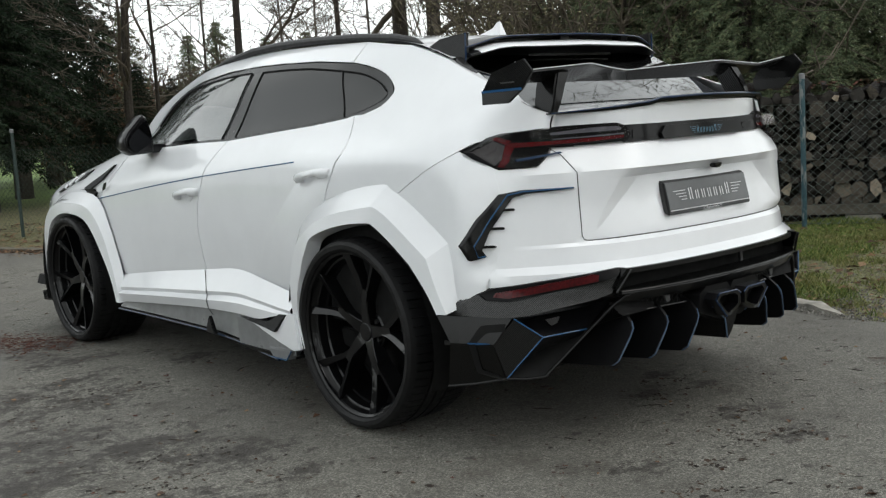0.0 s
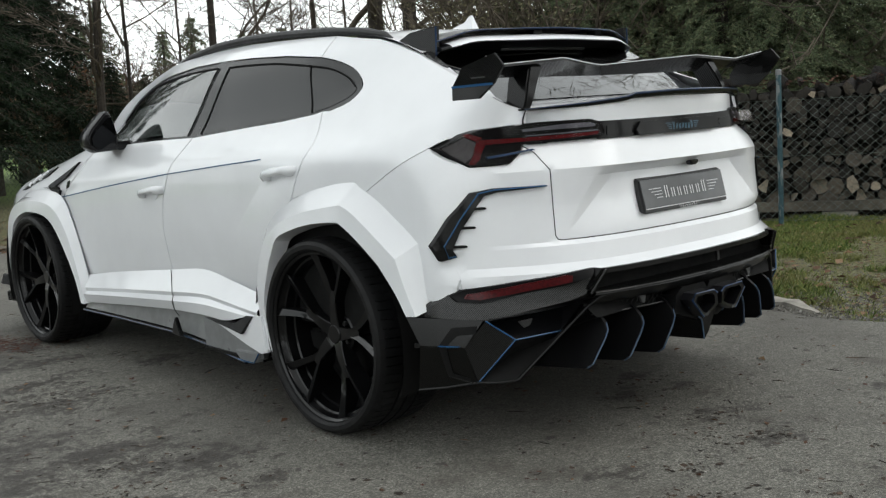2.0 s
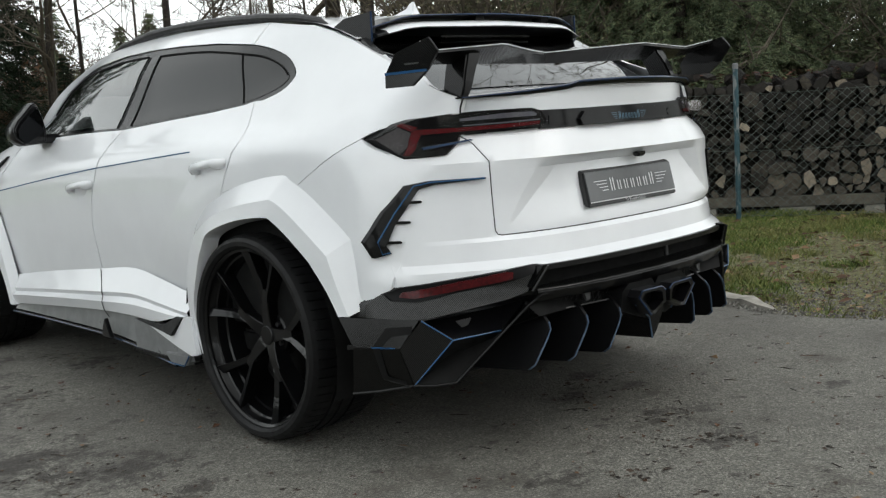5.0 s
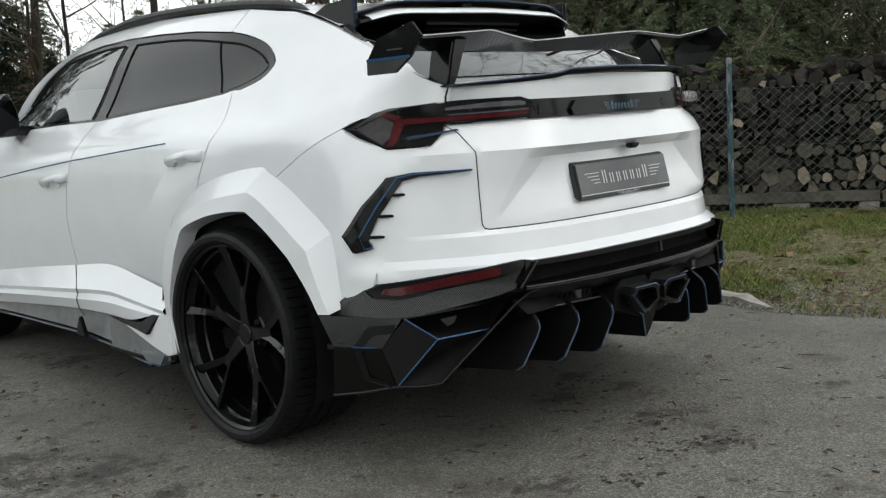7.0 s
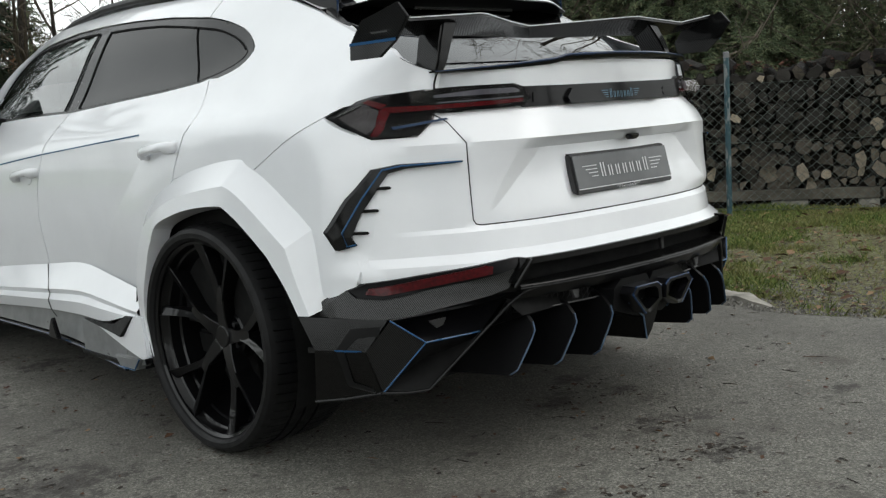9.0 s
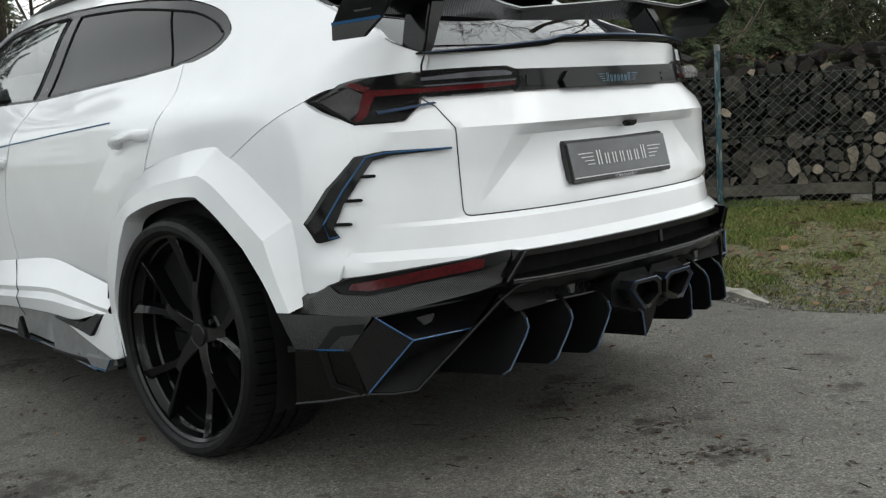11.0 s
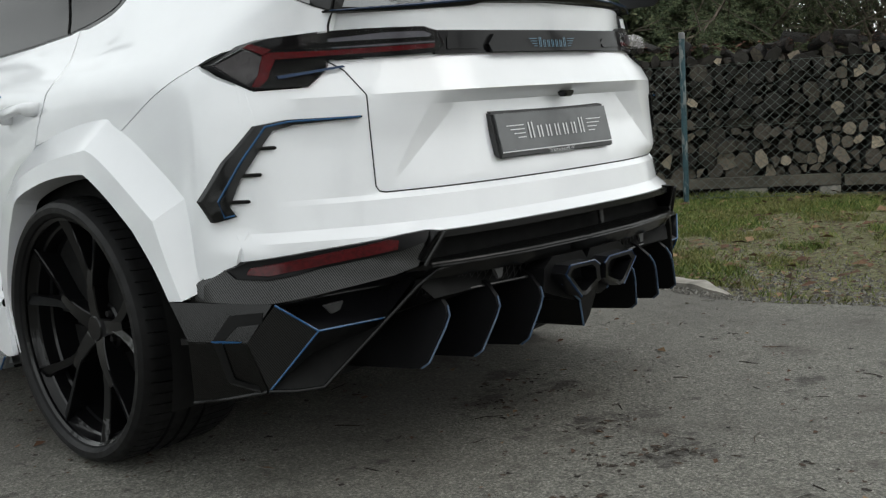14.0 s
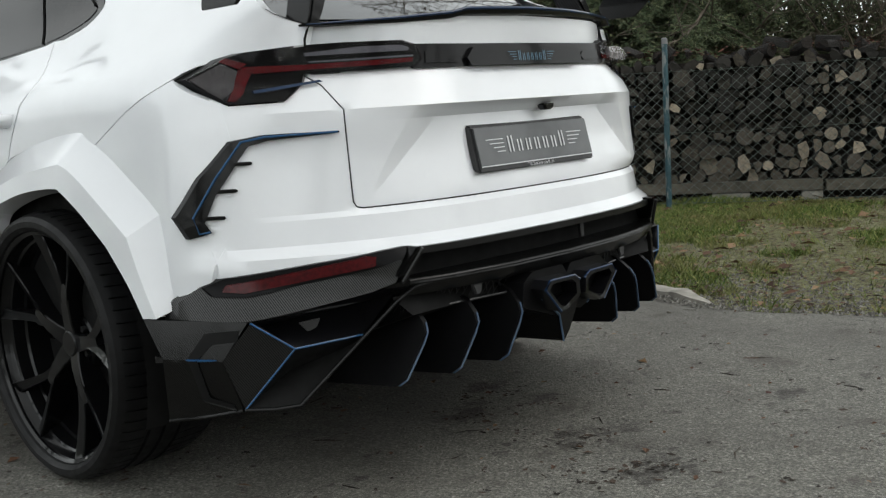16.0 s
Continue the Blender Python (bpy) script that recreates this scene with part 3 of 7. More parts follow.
for t in np.linspace(0, 1, 6):
    row = []
    for u in np.linspace(-1, 1, 31):
        y0, y1 = -0.645 - 0.02 * (1 - u * u), -0.955 + 0.145 * abs(u) ** 2.2
        z0, z1 = 1.262 + 0.006 * (1 - u * u) - 0.012 * abs(u) ** 6, 1.252 - 0.016 * abs(u) ** 2
        row.append((0.66 * u, y0 + (y1 - y0) * t, z0 + (z1 - z0) * t - 0.05 * max(0.0, t - 0.8)))
    deck.append(row)
part("tailgate_deck", loft(deck, closed=False), WHITE, car, "white ledge below the rear window", out=(0, 0, 1))
for s in (-1, 1):
    for mat, rows in ((PILLAR, ((-0.30, 1.478, 0.598), (-0.36, 1.443, 0.607), (-0.42, 1.408, 0.615))), (WHITE, ((-0.421, 1.407, 0.615), (-0.54, 1.335, 0.634), (-0.66, 1.256, 0.655)))):
        edge = [[(s * a, y, z + 0.004), (s * (a + 0.022), y, z - 0.002), (s * (a + 0.022), y + 0.006, z - 0.022), (s * a, y + 0.006, z - 0.022)] for y, z, a in rows]
        part("rear_window_trim", loft(edge), mat, car)

# hood and nose, seen edge-on over the fender
hood = []
for y, z, w in ((2.62, 1.145, 0.80), (2.9, 1.105, 0.80), (3.2, 1.06, 0.77), (3.5, 0.99, 0.72), (3.78, 0.90, 0.66)):
    hood.append([(u * (w + 0.02), y, z - 0.045 * abs(u) ** 3 + 0.03 * math.exp(-(((abs(u) - 0.72) / 0.16) ** 2))) for u in np.linspace(-1, 1, 31)])
part("hood", loft(hood, closed=False), WHITE, car)
nose = []
for z, y, w in ((0.20, 3.80, 0.80), (0.34, 3.95, 0.84), (0.55, 3.97, 0.84), (0.72, 3.92, 0.82), (0.84, 3.84, 0.76), (0.905, 3.76, 0.68)):
    nose.append([(u * w, y - 0.42 * abs(u) ** 3, z) for u in np.linspace(-1, 1, 21)])
part("front_bumper", loft(nose, closed=False), WHITE, car)
for s in (-1, 1):
    part("front_splitter", slab([(s * 0.97, 3.42, 0.20), (s * 1.0, 3.55, 0.20), (s * 0.90, 3.85, 0.20), (s * 0.5, 4.0, 0.20), (s * 0.5, 3.5, 0.20)], (0, 0, 0.02), 0.004), CARBON, car, "black carbon front splitter")
    part("canard", slab([(s * 0.985, 3.47, 0.30), (s * 1.02, 3.60, 0.31), (s * 0.99, 3.62, 0.37), (s * 0.97, 3.47, 0.36)], (-s * 0.015, 0, 0), 0.003), CARBON, car)
    scoop = [(3.311, 0.914), (3.043, 1.006), (2.790, 1.059), (2.883, 1.006), (3.110, 0.960), (3.233, 0.921)]
    scoop_ob = part("hood_vent", skin(scoop, on_side(s, 0.010), 0.03, 0.0, (-s * 0.02, 0, 0)), FIN, car, "black louvred hood vent", sharp=50)
    for a, b in (((3.165, 0.942), (3.164, 0.965)), ((3.099, 0.962), (3.03, 1.009)), ((2.997, 0.983), (2.917, 1.032))):
        p = np.array([a, b])
        part("vent_slat", bar([(s * (w + 0.012), y, z) for (y, z), w in zip(p, side_w(p[:, 0], p[:, 1]))], 0.009, 6), WHITE, scoop_ob)
    vent = [(2.409, 1.088), (2.566, 1.031), (2.794, 0.953), (2.689, 0.899), (2.605, 0.840), (2.522, 0.747), (2.552, 0.815), (2.633, 0.880), (2.606, 0.927), (2.693, 0.943), (2.653, 0.965), (2.544, 1.005)]
    part("fender_vent", skin(vent, on_side(s, 0.016), 0.03, 0.0, (-s * 0.02, 0, 0)), FIN, car, "black arrow-shaped fender vent", sharp=50)
    part("vent_blade", slab(mirror_path([(0.985, 2.56, 0.952), (0.992, 2.77, 0.945), (0.985, 2.56, 0.936)], s), (-s * 0.012, 0, 0), 0.002), CARBON, car)
    part("fender_shield", slab(mirror_path([(0.962, 2.43, 0.99), (0.962, 2.465, 0.985), (0.968, 2.475, 0.955), (0.966, 2.485, 0.94), (0.964, 2.45, 0.95)], s), (s * 0.004, 0, 0), 0.001), BLACK, car)

# --- dark inner shell that closes the gaps, floor pan and wheel housings
shell = []
for y in (-0.60, -0.35, 0.0, 0.4, 1.0, 1.6, 2.1):
    ring = []
    for z in (0.40, 0.62, 0.82, 1.05, 1.14):
        ring.append((float(side_w(np.array([y]), np.array([z]))[0]) - 0.045, y, z))
    shell.append([(-x, yy, z) for x, yy, z in ring] + ring[::-1])
part("body_shell", loft(shell), DEEP, car, "unlit black inner structure")
part("floor_pan", block(-0.86, 0.86, -0.75, 3.7, 0.27, 0.36, 0.01), DEEP, car)
for s in (-1, 1):
    for y0 in (0.0, 3.0):
        arc = [(0.50 * math.cos(a), 0.385 + 0.50 * math.sin(a)) for a in np.linspace(-0.35, math.pi + 0.35, 24)]
        part("wheel_housing", loft([[(s * x, y0 + a, b) for a, b in arc] for x in (0.58, 1.0)], closed=False), DEEP, car)
# seats seen dimly through the side glass
for s in (-1, 1):
    for y0 in (1.35, 0.45):
        part("seat", rounded(loft([[(s * 0.42 + a * 0.24, y0 - 0.1 + b, z) for a, b in ((-1, -0.09), (1, -0.09), (0.85, 0.09), (-0.85, 0.09))] for z, b0 in ((0.75, 0), (1.0, 0), (1.12, 0), (1.24, 0))]), 0.04, 3), HIDE, car)
part("dashboard", block(-0.72, 0.72, 2.0, 2.5, 0.95, 1.12, 0.05), HIDE, car)

# --- wheel arch flares
def strip_on(lines, s):
    return loft([mirror_path(smooth_path(line), s) for line in lines], closed=False)


def folded_strip(lines, s, at):
    """Like strip_on, with a sharp fold across all lines at one of their points."""
    return loft([mirror_path(smooth_path(line[: at + 1])[:-1] + smooth_path(line[at:]), s) for line in lines], closed=False)


arch_r = [(1.028, 0.345, 0.285), (1.034, 0.372, 0.476), (1.04, 0.305, 0.652), (1.04, 0.268, 0.718), (1.04, 0.22, 0.778), (1.04, 0.088, 0.821), (1.04, -0.045, 0.845), (1.042, -0.186, 0.855), (1.042, -0.231, 0.844), (1.042, -0.324, 0.79), (1.042, -0.437, 0.709), (1.04, -0.52, 0.616), (1.036, -0.572, 0.532)]
crease_r = [(1.020, 0.415, 0.285), (1.022, 0.435, 0.55), (1.026, 0.360, 0.735), (1.030, 0.265, 0.808), (1.032, 0.182, 0.848), (1.032, 0.073, 0.879), (1.032, -0.041, 0.899), (1.034, -0.183, 0.917), (1.034, -0.233, 0.916), (1.034, -0.324, 0.872), (1.036, -0.531, 0.736), (1.030, -0.566, 0.635), (1.026, -0.615, 0.534)]
outer_r = [(0.955, 0.46, 0.285), (0.962, 0.470, 0.60), (0.972, 0.410, 0.785), (0.976, 0.340, 0.858), (0.976, 0.257, 0.904), (0.976, 0.124, 0.951), (0.970, -0.001, 0.983), (0.960, -0.213, 1.007), (0.957, -0.267, 0.986), (0.956, -0.389, 0.926), (0.960, -0.588, 0.792), (0.968, -0.623, 0.685), (0.962, -0.648, 0.560)]
inner_r = [(w - 0.07, y * 0.985, z * 0.985) for w, y, z in arch_r]
arch_f = [(1.005, 2.365, 0.296), (1.01, 2.409, 0.443), (1.012, 2.547, 0.635), (1.015, 2.699, 0.765), (1.018, 2.957, 0.800), (1.018, 3.153, 0.767), (1.012, 3.300, 0.672), (1.005, 3.405, 0.443), (0.99, 3.42, 0.30)]
crease_f = [(1.0, 2.335, 0.292), (1.003, 2.365, 0.455), (1.003, 2.480, 0.69), (1.008, 2.645, 0.835), (1.012, 2.93, 0.865), (1.012, 3.20, 0.835), (1.003, 3.385, 0.71), (0.985, 3.49, 0.45), (0.97, 3.50, 0.30)]
outer_f = [(0.955, 2.305, 0.30), (0.96, 2.335, 0.47), (0.965, 2.445, 0.735), (0.965, 2.585, 0.90), (0.96, 2.90, 0.925), (0.952, 3.20, 0.885), (0.93, 3.42, 0.76), (0.90, 3.56, 0.50), (0.88, 3.56, 0.30)]
inner_f = [(w - 0.06, 3.0 + (y - 3.0) * 0.985, z * 0.985) for w, y, z in arch_f]
for s in (-1, 1):
    part("rear_wheel_flare", folded_strip([outer_r, crease_r, arch_r, inner_r], s, 10), WHITE, car, "white bolt-on wheel arch flare", sharp=12)
    part("front_wheel_flare", strip_on([outer_f, crease_f, arch_f, inner_f], s), WHITE, car, "white bolt-on wheel arch flare", sharp=12)

# --- side skirts
sk_ledge = [(0.950, 2.36, 0.452), (0.946, 1.9, 0.502), (0.946, 1.345, 0.552), (0.948, 1.01, 0.578), (0.955, 0.75, 0.545), (0.962, 0.56, 0.515), (0.975, 0.44, 0.50)]
sk_edge = [(0.985, 2.33, 0.385), (0.990, 1.9, 0.415), (0.992, 1.345, 0.450), (0.995, 0.98, 0.470), (1.005, 0.75, 0.458), (1.018, 0.56, 0.445), (1.025, 0.45, 0.440)]
sk_groove = [(0.978, 2.33, 0.365), (0.982, 1.9, 0.396), (0.984, 1.345, 0.430), (0.986, 0.98, 0.450), (0.998, 0.75, 0.438), (1.012, 0.56, 0.428), (1.02, 0.45, 0.424)]
sk_lip = [(1.0, 2.33, 0.350), (1.005, 1.9, 0.378), (1.005, 1.345, 0.408), (1.008, 0.98, 0.425), (1.015, 0.75, 0.420), (1.022, 0.56, 0.415), (1.024, 0.45, 0.410)]
sk_low = [(0.985, 2.35, 0.300), (0.985, 1.9, 0.330), (0.988, 1.345, 0.362), (0.998, 0.98, 0.372), (1.012, 0.75, 0.372), (1.024, 0.56, 0.408), (1.026, 0.45, 0.418)]
sk_in = [(0.90, y, z) for (_, y, z) in sk_low]
for s in (-1, 1):
    part("side_skirt", strip_on([sk_ledge, sk_edge, sk_groove, sk_lip, sk_low, sk_in], s), WHITE, car, "white sculpted side skirt", sharp=12)
    low = [(0.955, 2.36, 0.30), (0.955, 1.9, 0.328), (0.955, 1.30, 0.362), (0.96, 0.98, 0.372), (0.985, 0.75, 0.345), (1.015, 0.56, 0.315), (1.026, 0.43, 0.290)]
    bot = [(0.965, 2.40, 0.262), (0.965, 1.9, 0.262), (0.97, 1.30, 0.258), (0.985, 0.98, 0.245), (1.0, 0.75, 0.226), (1.012, 0.58, 0.214), (1.02, 0.43, 0.240)]
    part("skirt_lower", strip_on([low, bot, [(w - 0.10, y, z) for w, y, z in bot]], s), LAMPGREY, car, "pale grey lower skirt face")
    blade = [[(s * (w + 0.012), y, z - 0.004), (s * (w + 0.012), y, z - 0.018), (s * (w - 0.12), y, z - 0.018), (s * (w - 0.12), y, z - 0.004)] for w, y, z in bot[:6]]
    part("skirt_blade", loft(blade), CARBON, car, "black carbon skirt blade")
    part("skirt_blade_edge", bar([(s * (w + 0.013), y, z - 0.010) for w, y, z in bot[:6]], 0.004, 6), NAVY, car, "blue blade edge")
    part("skirt_fin", slab(mirror_path([(1.004, 1.21, 0.340), (1.004, 1.165, 0.250), (1.004, 1.25, 0.253), (1.004, 1.235, 0.30)], s), (s * 0.02, 0, 0), 0.003), BLACK, car)
    step = [(0.955, 0.362), (0.842, 0.357), (0.70, 0.322), (0.554, 0.290), (0.60, 0.240), (0.64, 0.231), (0.955, 0.231)]
    part("skirt_step", slab([(s * (1.006 + 0.02 * (0.955 - y)), y, z) for y, z in step], (-s * 0.03, 0, 0), 0.003), LAMPGREY, car, "pale grey stepped skirt panel")
    part("step_blade", slab([(s * 1.016, 0.955, 0.231), (s * 1.022, 0.64, 0.231), (s * 1.022, 0.64, 0.217), (s * 1.016, 0.955, 0.217)], (-s * 0.08, 0, 0), 0.002), CARBON, car, "black carbon blade under the step")
    tail_fin = [(0.85, 0.360), (0.66, 0.342), (0.572, 0.336), (0.52, 0.390), (0.47, 0.425), (0.40, 0.43), (0.372, 0.276), (0.425, 0.264), (0.554, 0.288), (0.70, 0.322)]
    part("skirt_tail", slab([(s * (1.012 + 0.05 * (0.85 - y) + 0.05 * max(0.0, 0.36 - z)), y, z) for y, z in tail_fin], (-s * 0.05, 0, 0), 0.004), WHITE, car, "white triangular skirt fin before the wheel")
    part("skirt_winglet", slab(mirror_path([(1.018, 0.91, 0.366), (1.022, 0.65, 0.374), (1.030, 0.54, 0.417), (1.034, 0.475, 0.419), (1.046, 0.565, 0.334), (1.036, 0.66, 0.343)], s), (-s * 0.02, 0, 0), 0.003), FIN, car, "black winglet before the wheel")
    part("skirt_tip", slab(mirror_path([(1.028, 0.66, 0.252), (1.036, 0.44, 0.262), (1.032, 0.48, 0.214), (1.026, 0.62, 0.212)], s), (-s * 0.06, 0, 0), 0.004), LAMPGREY, car, "grey skirt tip with a blue edge")
    part("tip_edge", bar(mirror_path([(1.03, 0.63, 0.213), (1.036, 0.49, 0.214), (1.040, 0.44, 0.262)], s), 0.003, 6), BLUE, car)
    part("skirt_seam", bar(mirror_path([(0.950, 1.345, 0.552), (0.975, 1.30, 0.49), (0.994, 1.27, 0.454), (0.987, 1.275, 0.434), (1.008, 1.25, 0.411), (0.993, 1.262, 0.366), (0.985, 1.235, 0.335)], s), 0.0022, 5), TRIM, car)

# --- door handles and mirrors
def handle(s, y0, z0):
    w = float(side_w(np.array([y0]), np.array([z0]))[0])
    loops = []
    for k, (dy, dw, hz) in enumerate(((0.118, -0.004, 0.016), (0.108, 0.020, 0.026), (0.080, 0.030, 0.028), (0.066, 0.033, 0.016), (0.0, 0.037, 0.013), (-0.066, 0.035, 0.015), (-0.080, 0.032, 0.026), (-0.106, 0.022, 0.025), (-0.118, 0.000, 0.016))):
        cz = z0 - 0.11 * dy
        up = 0.020 - 0.010 * (abs(dy) / 0.12) ** 4
        root = -0.02 if abs(dy) > 0.07 else dw - 0.006
        loops.append([(s * (w + root), y0 + dy, cz - hz), (s * (w + dw), y0 + dy, cz - hz), (s * (w + dw + 0.014), y0 + dy, cz - hz * 0.35), (s * (w + dw + 0.012), y0 + dy, cz + up * 0.6), (s * (w + dw), y0 + dy, cz + up), (s * (w + root), y0 + dy, cz + up)])
    part("door_handle", rounded(loft(loops), 0.004, 2), WHITE, car, "white pull handle", sharp=60)
    part("handle_recess", slab([(s * (w + 0.004), y0 + 0.058 * math.cos(a), z0 - 0.016 + 0.036 * math.sin(a)) for a in np.linspace(0, 2 * math.pi, 17)[:-1]], (-s * 0.012, 0, 0), 0.003), WHITE, car)


for s in (-1, 1):
    handle(s, 0.262, 1.040)
    handle(s, 1.450, 0.944)
    face = [(0.913, 1.150), (1.034, 1.144), (1.077, 1.181), (1.081, 1.227), (1.056, 1.269), (1.009, 1.316), (0.970, 1.357), (0.948, 1.354), (0.924, 1.294), (0.909, 1.226)]
    cap = []
    for y, sc, cx, cz in ((1.865, 0.90, 1.003, 1.237), (1.88, 1.0, 1.003, 1.237), (1.95, 1.0, 1.001, 1.235), (2.02, 0.86, 0.995, 1.230), (2.065, 0.55, 0.988, 1.224)):
        cap.append([(s * (cx + (a - 1.003) * sc), y, cz + (b - 1.237) * sc) for a, b in face])
    mirror = part("door_mirror", rounded(loft(cap), 0.006, 2), BLACK, car, "black carbon door mirror", sharp=35)
    part("mirror_glass", slab([(s * (1.002 + (a - 1.003) * 0.80), 1.846 - 0.13 * (a - 1.003) - 0.22 * (b - 1.237), 1.230 + (b - 1.237) * 0.76) for a, b in face], (0, 0.012, 0), 0.0), BLACKENED_MIRROR, mirror)
    part("mirror_arm", rounded(loft([[(s * x, y, z) for y, z in ((1.88, 1.150), (2.06, 1.150), (2.06, 1.195), (1.88, 1.195))] for x in (0.84, 0.96)]), 0.008), BLACK, mirror)
    part("mirror_foot", slab([(s * 0.868, 2.26, 1.168), (s * 0.852, 2.20, 1.285), (s * 0.856, 2.10, 1.20), (s * 0.868, 2.02, 1.176)], (s * 0.006, 0, 0), 0.002), BLACK, car)

# --- roof rails and antenna
for s in (-1, 1):
    pts = [(s * 0.585, y, z) for y, z in ((1.74, 1.574), (1.60, 1.603), (1.30, 1.638), (1.03, 1.645), (0.73, 1.640), (0.38, 1.622), (0.13, 1.598), (-0.01, 1.572), (-0.055, 1.553))]
    part("roof_rail", bar(pts, [0.010, 0.018, 0.020, 0.020, 0.020, 0.020, 0.019, 0.015, 0.006], 10, 0.95), TRIM, car, "black roof rail")
part("antenna", rounded(loft([[(0.030, 0.06, 1.595), (-0.030, 0.06, 1.595), (-0.022, 0.25, 1.605), (0.022, 0.25, 1.605)], [(0.012, 0.072, 1.645), (-0.012, 0.072, 1.645), (-0.008, 0.125, 1.64), (0.008, 0.125, 1.64)], [(0.006, 0.076, 1.668), (-0.006, 0.076, 1.668), (-0.004, 0.10, 1.665), (0.004, 0.10, 1.665)]]), 0.005), WHITE, car, "white shark-fin antenna")
# --- tail: bumper, tailgate, lamps
def recess_edge(z):
    """Outer and inner half widths of the slanted wall of the plate recess at height z."""
    t = (0.988 - z) / 0.19
    return 0.478 + 0.118 * t, 0.372 + 0.216 * t


def tailgate_place(p):
    """The tail with the recess for the plate pressed in below the ridge."""
    out = []
    for y, (x, z) in zip(tail_y(p[:, 0], p[:, 1]), p):
        wide, narrow = recess_edge(z)
        deep = 0.030 * min(1.0, max(0.0, (z - 0.798) / 0.19)) * min(1.0, max(0.0, (1.021 - z) / 0.033))
        k = min(1.0, max(0.0, (wide - abs(x)) / max(0.004, wide - narrow)))
        out.append((x, y + deep * k, z))
    return out


gate = [(-0.612, 0.772), (0.612, 0.772), (0.626, 0.776), (0.633, 0.79), (0.630, 0.90), (0.632, 0.988), (0.632, 1.021), (0.655, 1.085), (0.684, 1.115), (0.676, 1.18), (0.662, 1.235), (0.42, 1.250), (0.0, 1.256), (-0.42, 1.250), (-0.662, 1.235), (-0.676, 1.18), (-0.684, 1.115), (-0.655, 1.085), (-0.632, 1.021), (-0.632, 0.988), (-0.630, 0.90), (-0.633, 0.79), (-0.626, 0.776)]
gate_lines = [[(-0.626, 1.021), (0.626, 1.021)], [(-0.626, 0.988), (-0.478, 0.988), (-0.372, 0.988), (0.372, 0.988), (0.478, 0.988), (0.626, 0.988)]]
for s in (-1, 1):
    gate_lines += [[(s * 0.478, 0.984), (s * 0.588, 0.806)], [(s * 0.374, 0.982), (s * 0.578, 0.806)]]
part("tailgate", skin(gate, tailgate_place, 0.018, 0.0026, (0, 0.03, 0), gate_lines), WHITE, car, "white tailgate with a sharp ridge", sharp=40, out=(0, -1, 0))
low = [(0.55, 0.664), (0.62, 0.657), (0.80, 0.630), (0.925, 0.612)]
bump = [(-x, z) for x, z in low[::-1]] + low + [(0.925, 0.70), (0.900, 0.76), (0.886, 0.90), (0.880, 1.0), (0.872, 1.065), (0.848, 1.045), (0.745, 1.047), (0.690, 1.088), (0.684, 1.115)] + [(0.655, 1.085), (0.632, 1.021), (0.632, 0.988), (0.630, 0.90), (0.633, 0.79), (0.626, 0.776), (0.612, 0.772)]
bump += [(-x, z) for x, z in bump[8:][::-1]]
part("rear_bumper", skin(bump, on_tail(), 0.025, 0.0, (0, 0.03, 0), [[(-0.90, 0.668), (0.90, 0.668)], [(-0.90, 0.694), (0.90, 0.694)], [(-0.90, 0.694), (-0.916, 0.64)], [(0.90, 0.694), (0.916, 0.64)], [(-0.86, 0.756), (0.86, 0.756)], [(-0.86, 0.769), (-0.64, 0.769)], [(0.86, 0.769), (0.64, 0.769)], [(-0.80, 0.988), (-0.64, 0.988)], [(0.80, 0.988), (0.64, 0.988)], [(-0.80, 1.021), (-0.64, 1.021)], [(0.80, 1.021), (0.64, 1.021)]]), WHITE, car, "white rear bumper", sharp=40, out=(0, -1, 0))
corner = [(-0.735, 0.606), (-0.655, 0.585), (-0.60, 0.60), (-0.545, 0.72), (-0.47, 0.84), (-0.290, 0.960), (-0.45, 1.045), (-0.605, 1.118), (-0.655, 1.088), (-0.73, 1.05), (-0.755, 0.99), (-0.775, 0.90), (-0.768, 0.75)]


def corner_side(s):
    """The body side, eased into the tail's own surface behind the wheel arch."""

    def place(p):
        y, z = p[:, 0], p[:, 1]
        grid = np.linspace(0.70, 1.0, 61)
        depth = np.array([tail_y(np.full(len(z), s * g), z) for g in grid])
        w_tail = np.array([np.interp(a, col, grid) for a, col in zip(y, depth.T)])
        k = np.clip((-0.60 - y) / 0.12, 0, 1)
        k = k * k * (3 - 2 * k)
        return [(s * w, a, b) for w, a, b in zip(side_w(y, z) * (1 - k) + w_tail * k, y, z)]

    return place


for s in (-1, 1):
    part("bumper_corner", skin(corner, corner_side(s), 0.025, 0.0, (-s * 0.022, 0, 0)), WHITE, car, sharp=50, out=(s, 0, 0))
seam = resample([(-0.684, 1.113), (-0.655, 1.085), (-0.632, 1.021), (-0.632, 0.988), (-0.630, 0.90), (-0.633, 0.79), (-0.626, 0.776), (-0.612, 0.772), (0.612, 0.772), (0.626, 0.776), (0.633, 0.79), (0.630, 0.90), (0.632, 0.988), (0.632, 1.021), (0.655, 1.085), (0.684, 1.113)], 0.02)
seam = np.array([q for q in seam if not (q[1] > 1.0 and abs(q[0]) < 0.6)])
part("gate_seam", bar([(x, y - 0.0006, z) for (x, z), y in zip(seam, tail_y(seam[:, 0], seam[:, 1]))], 0.0014, 5), DEEP, car)
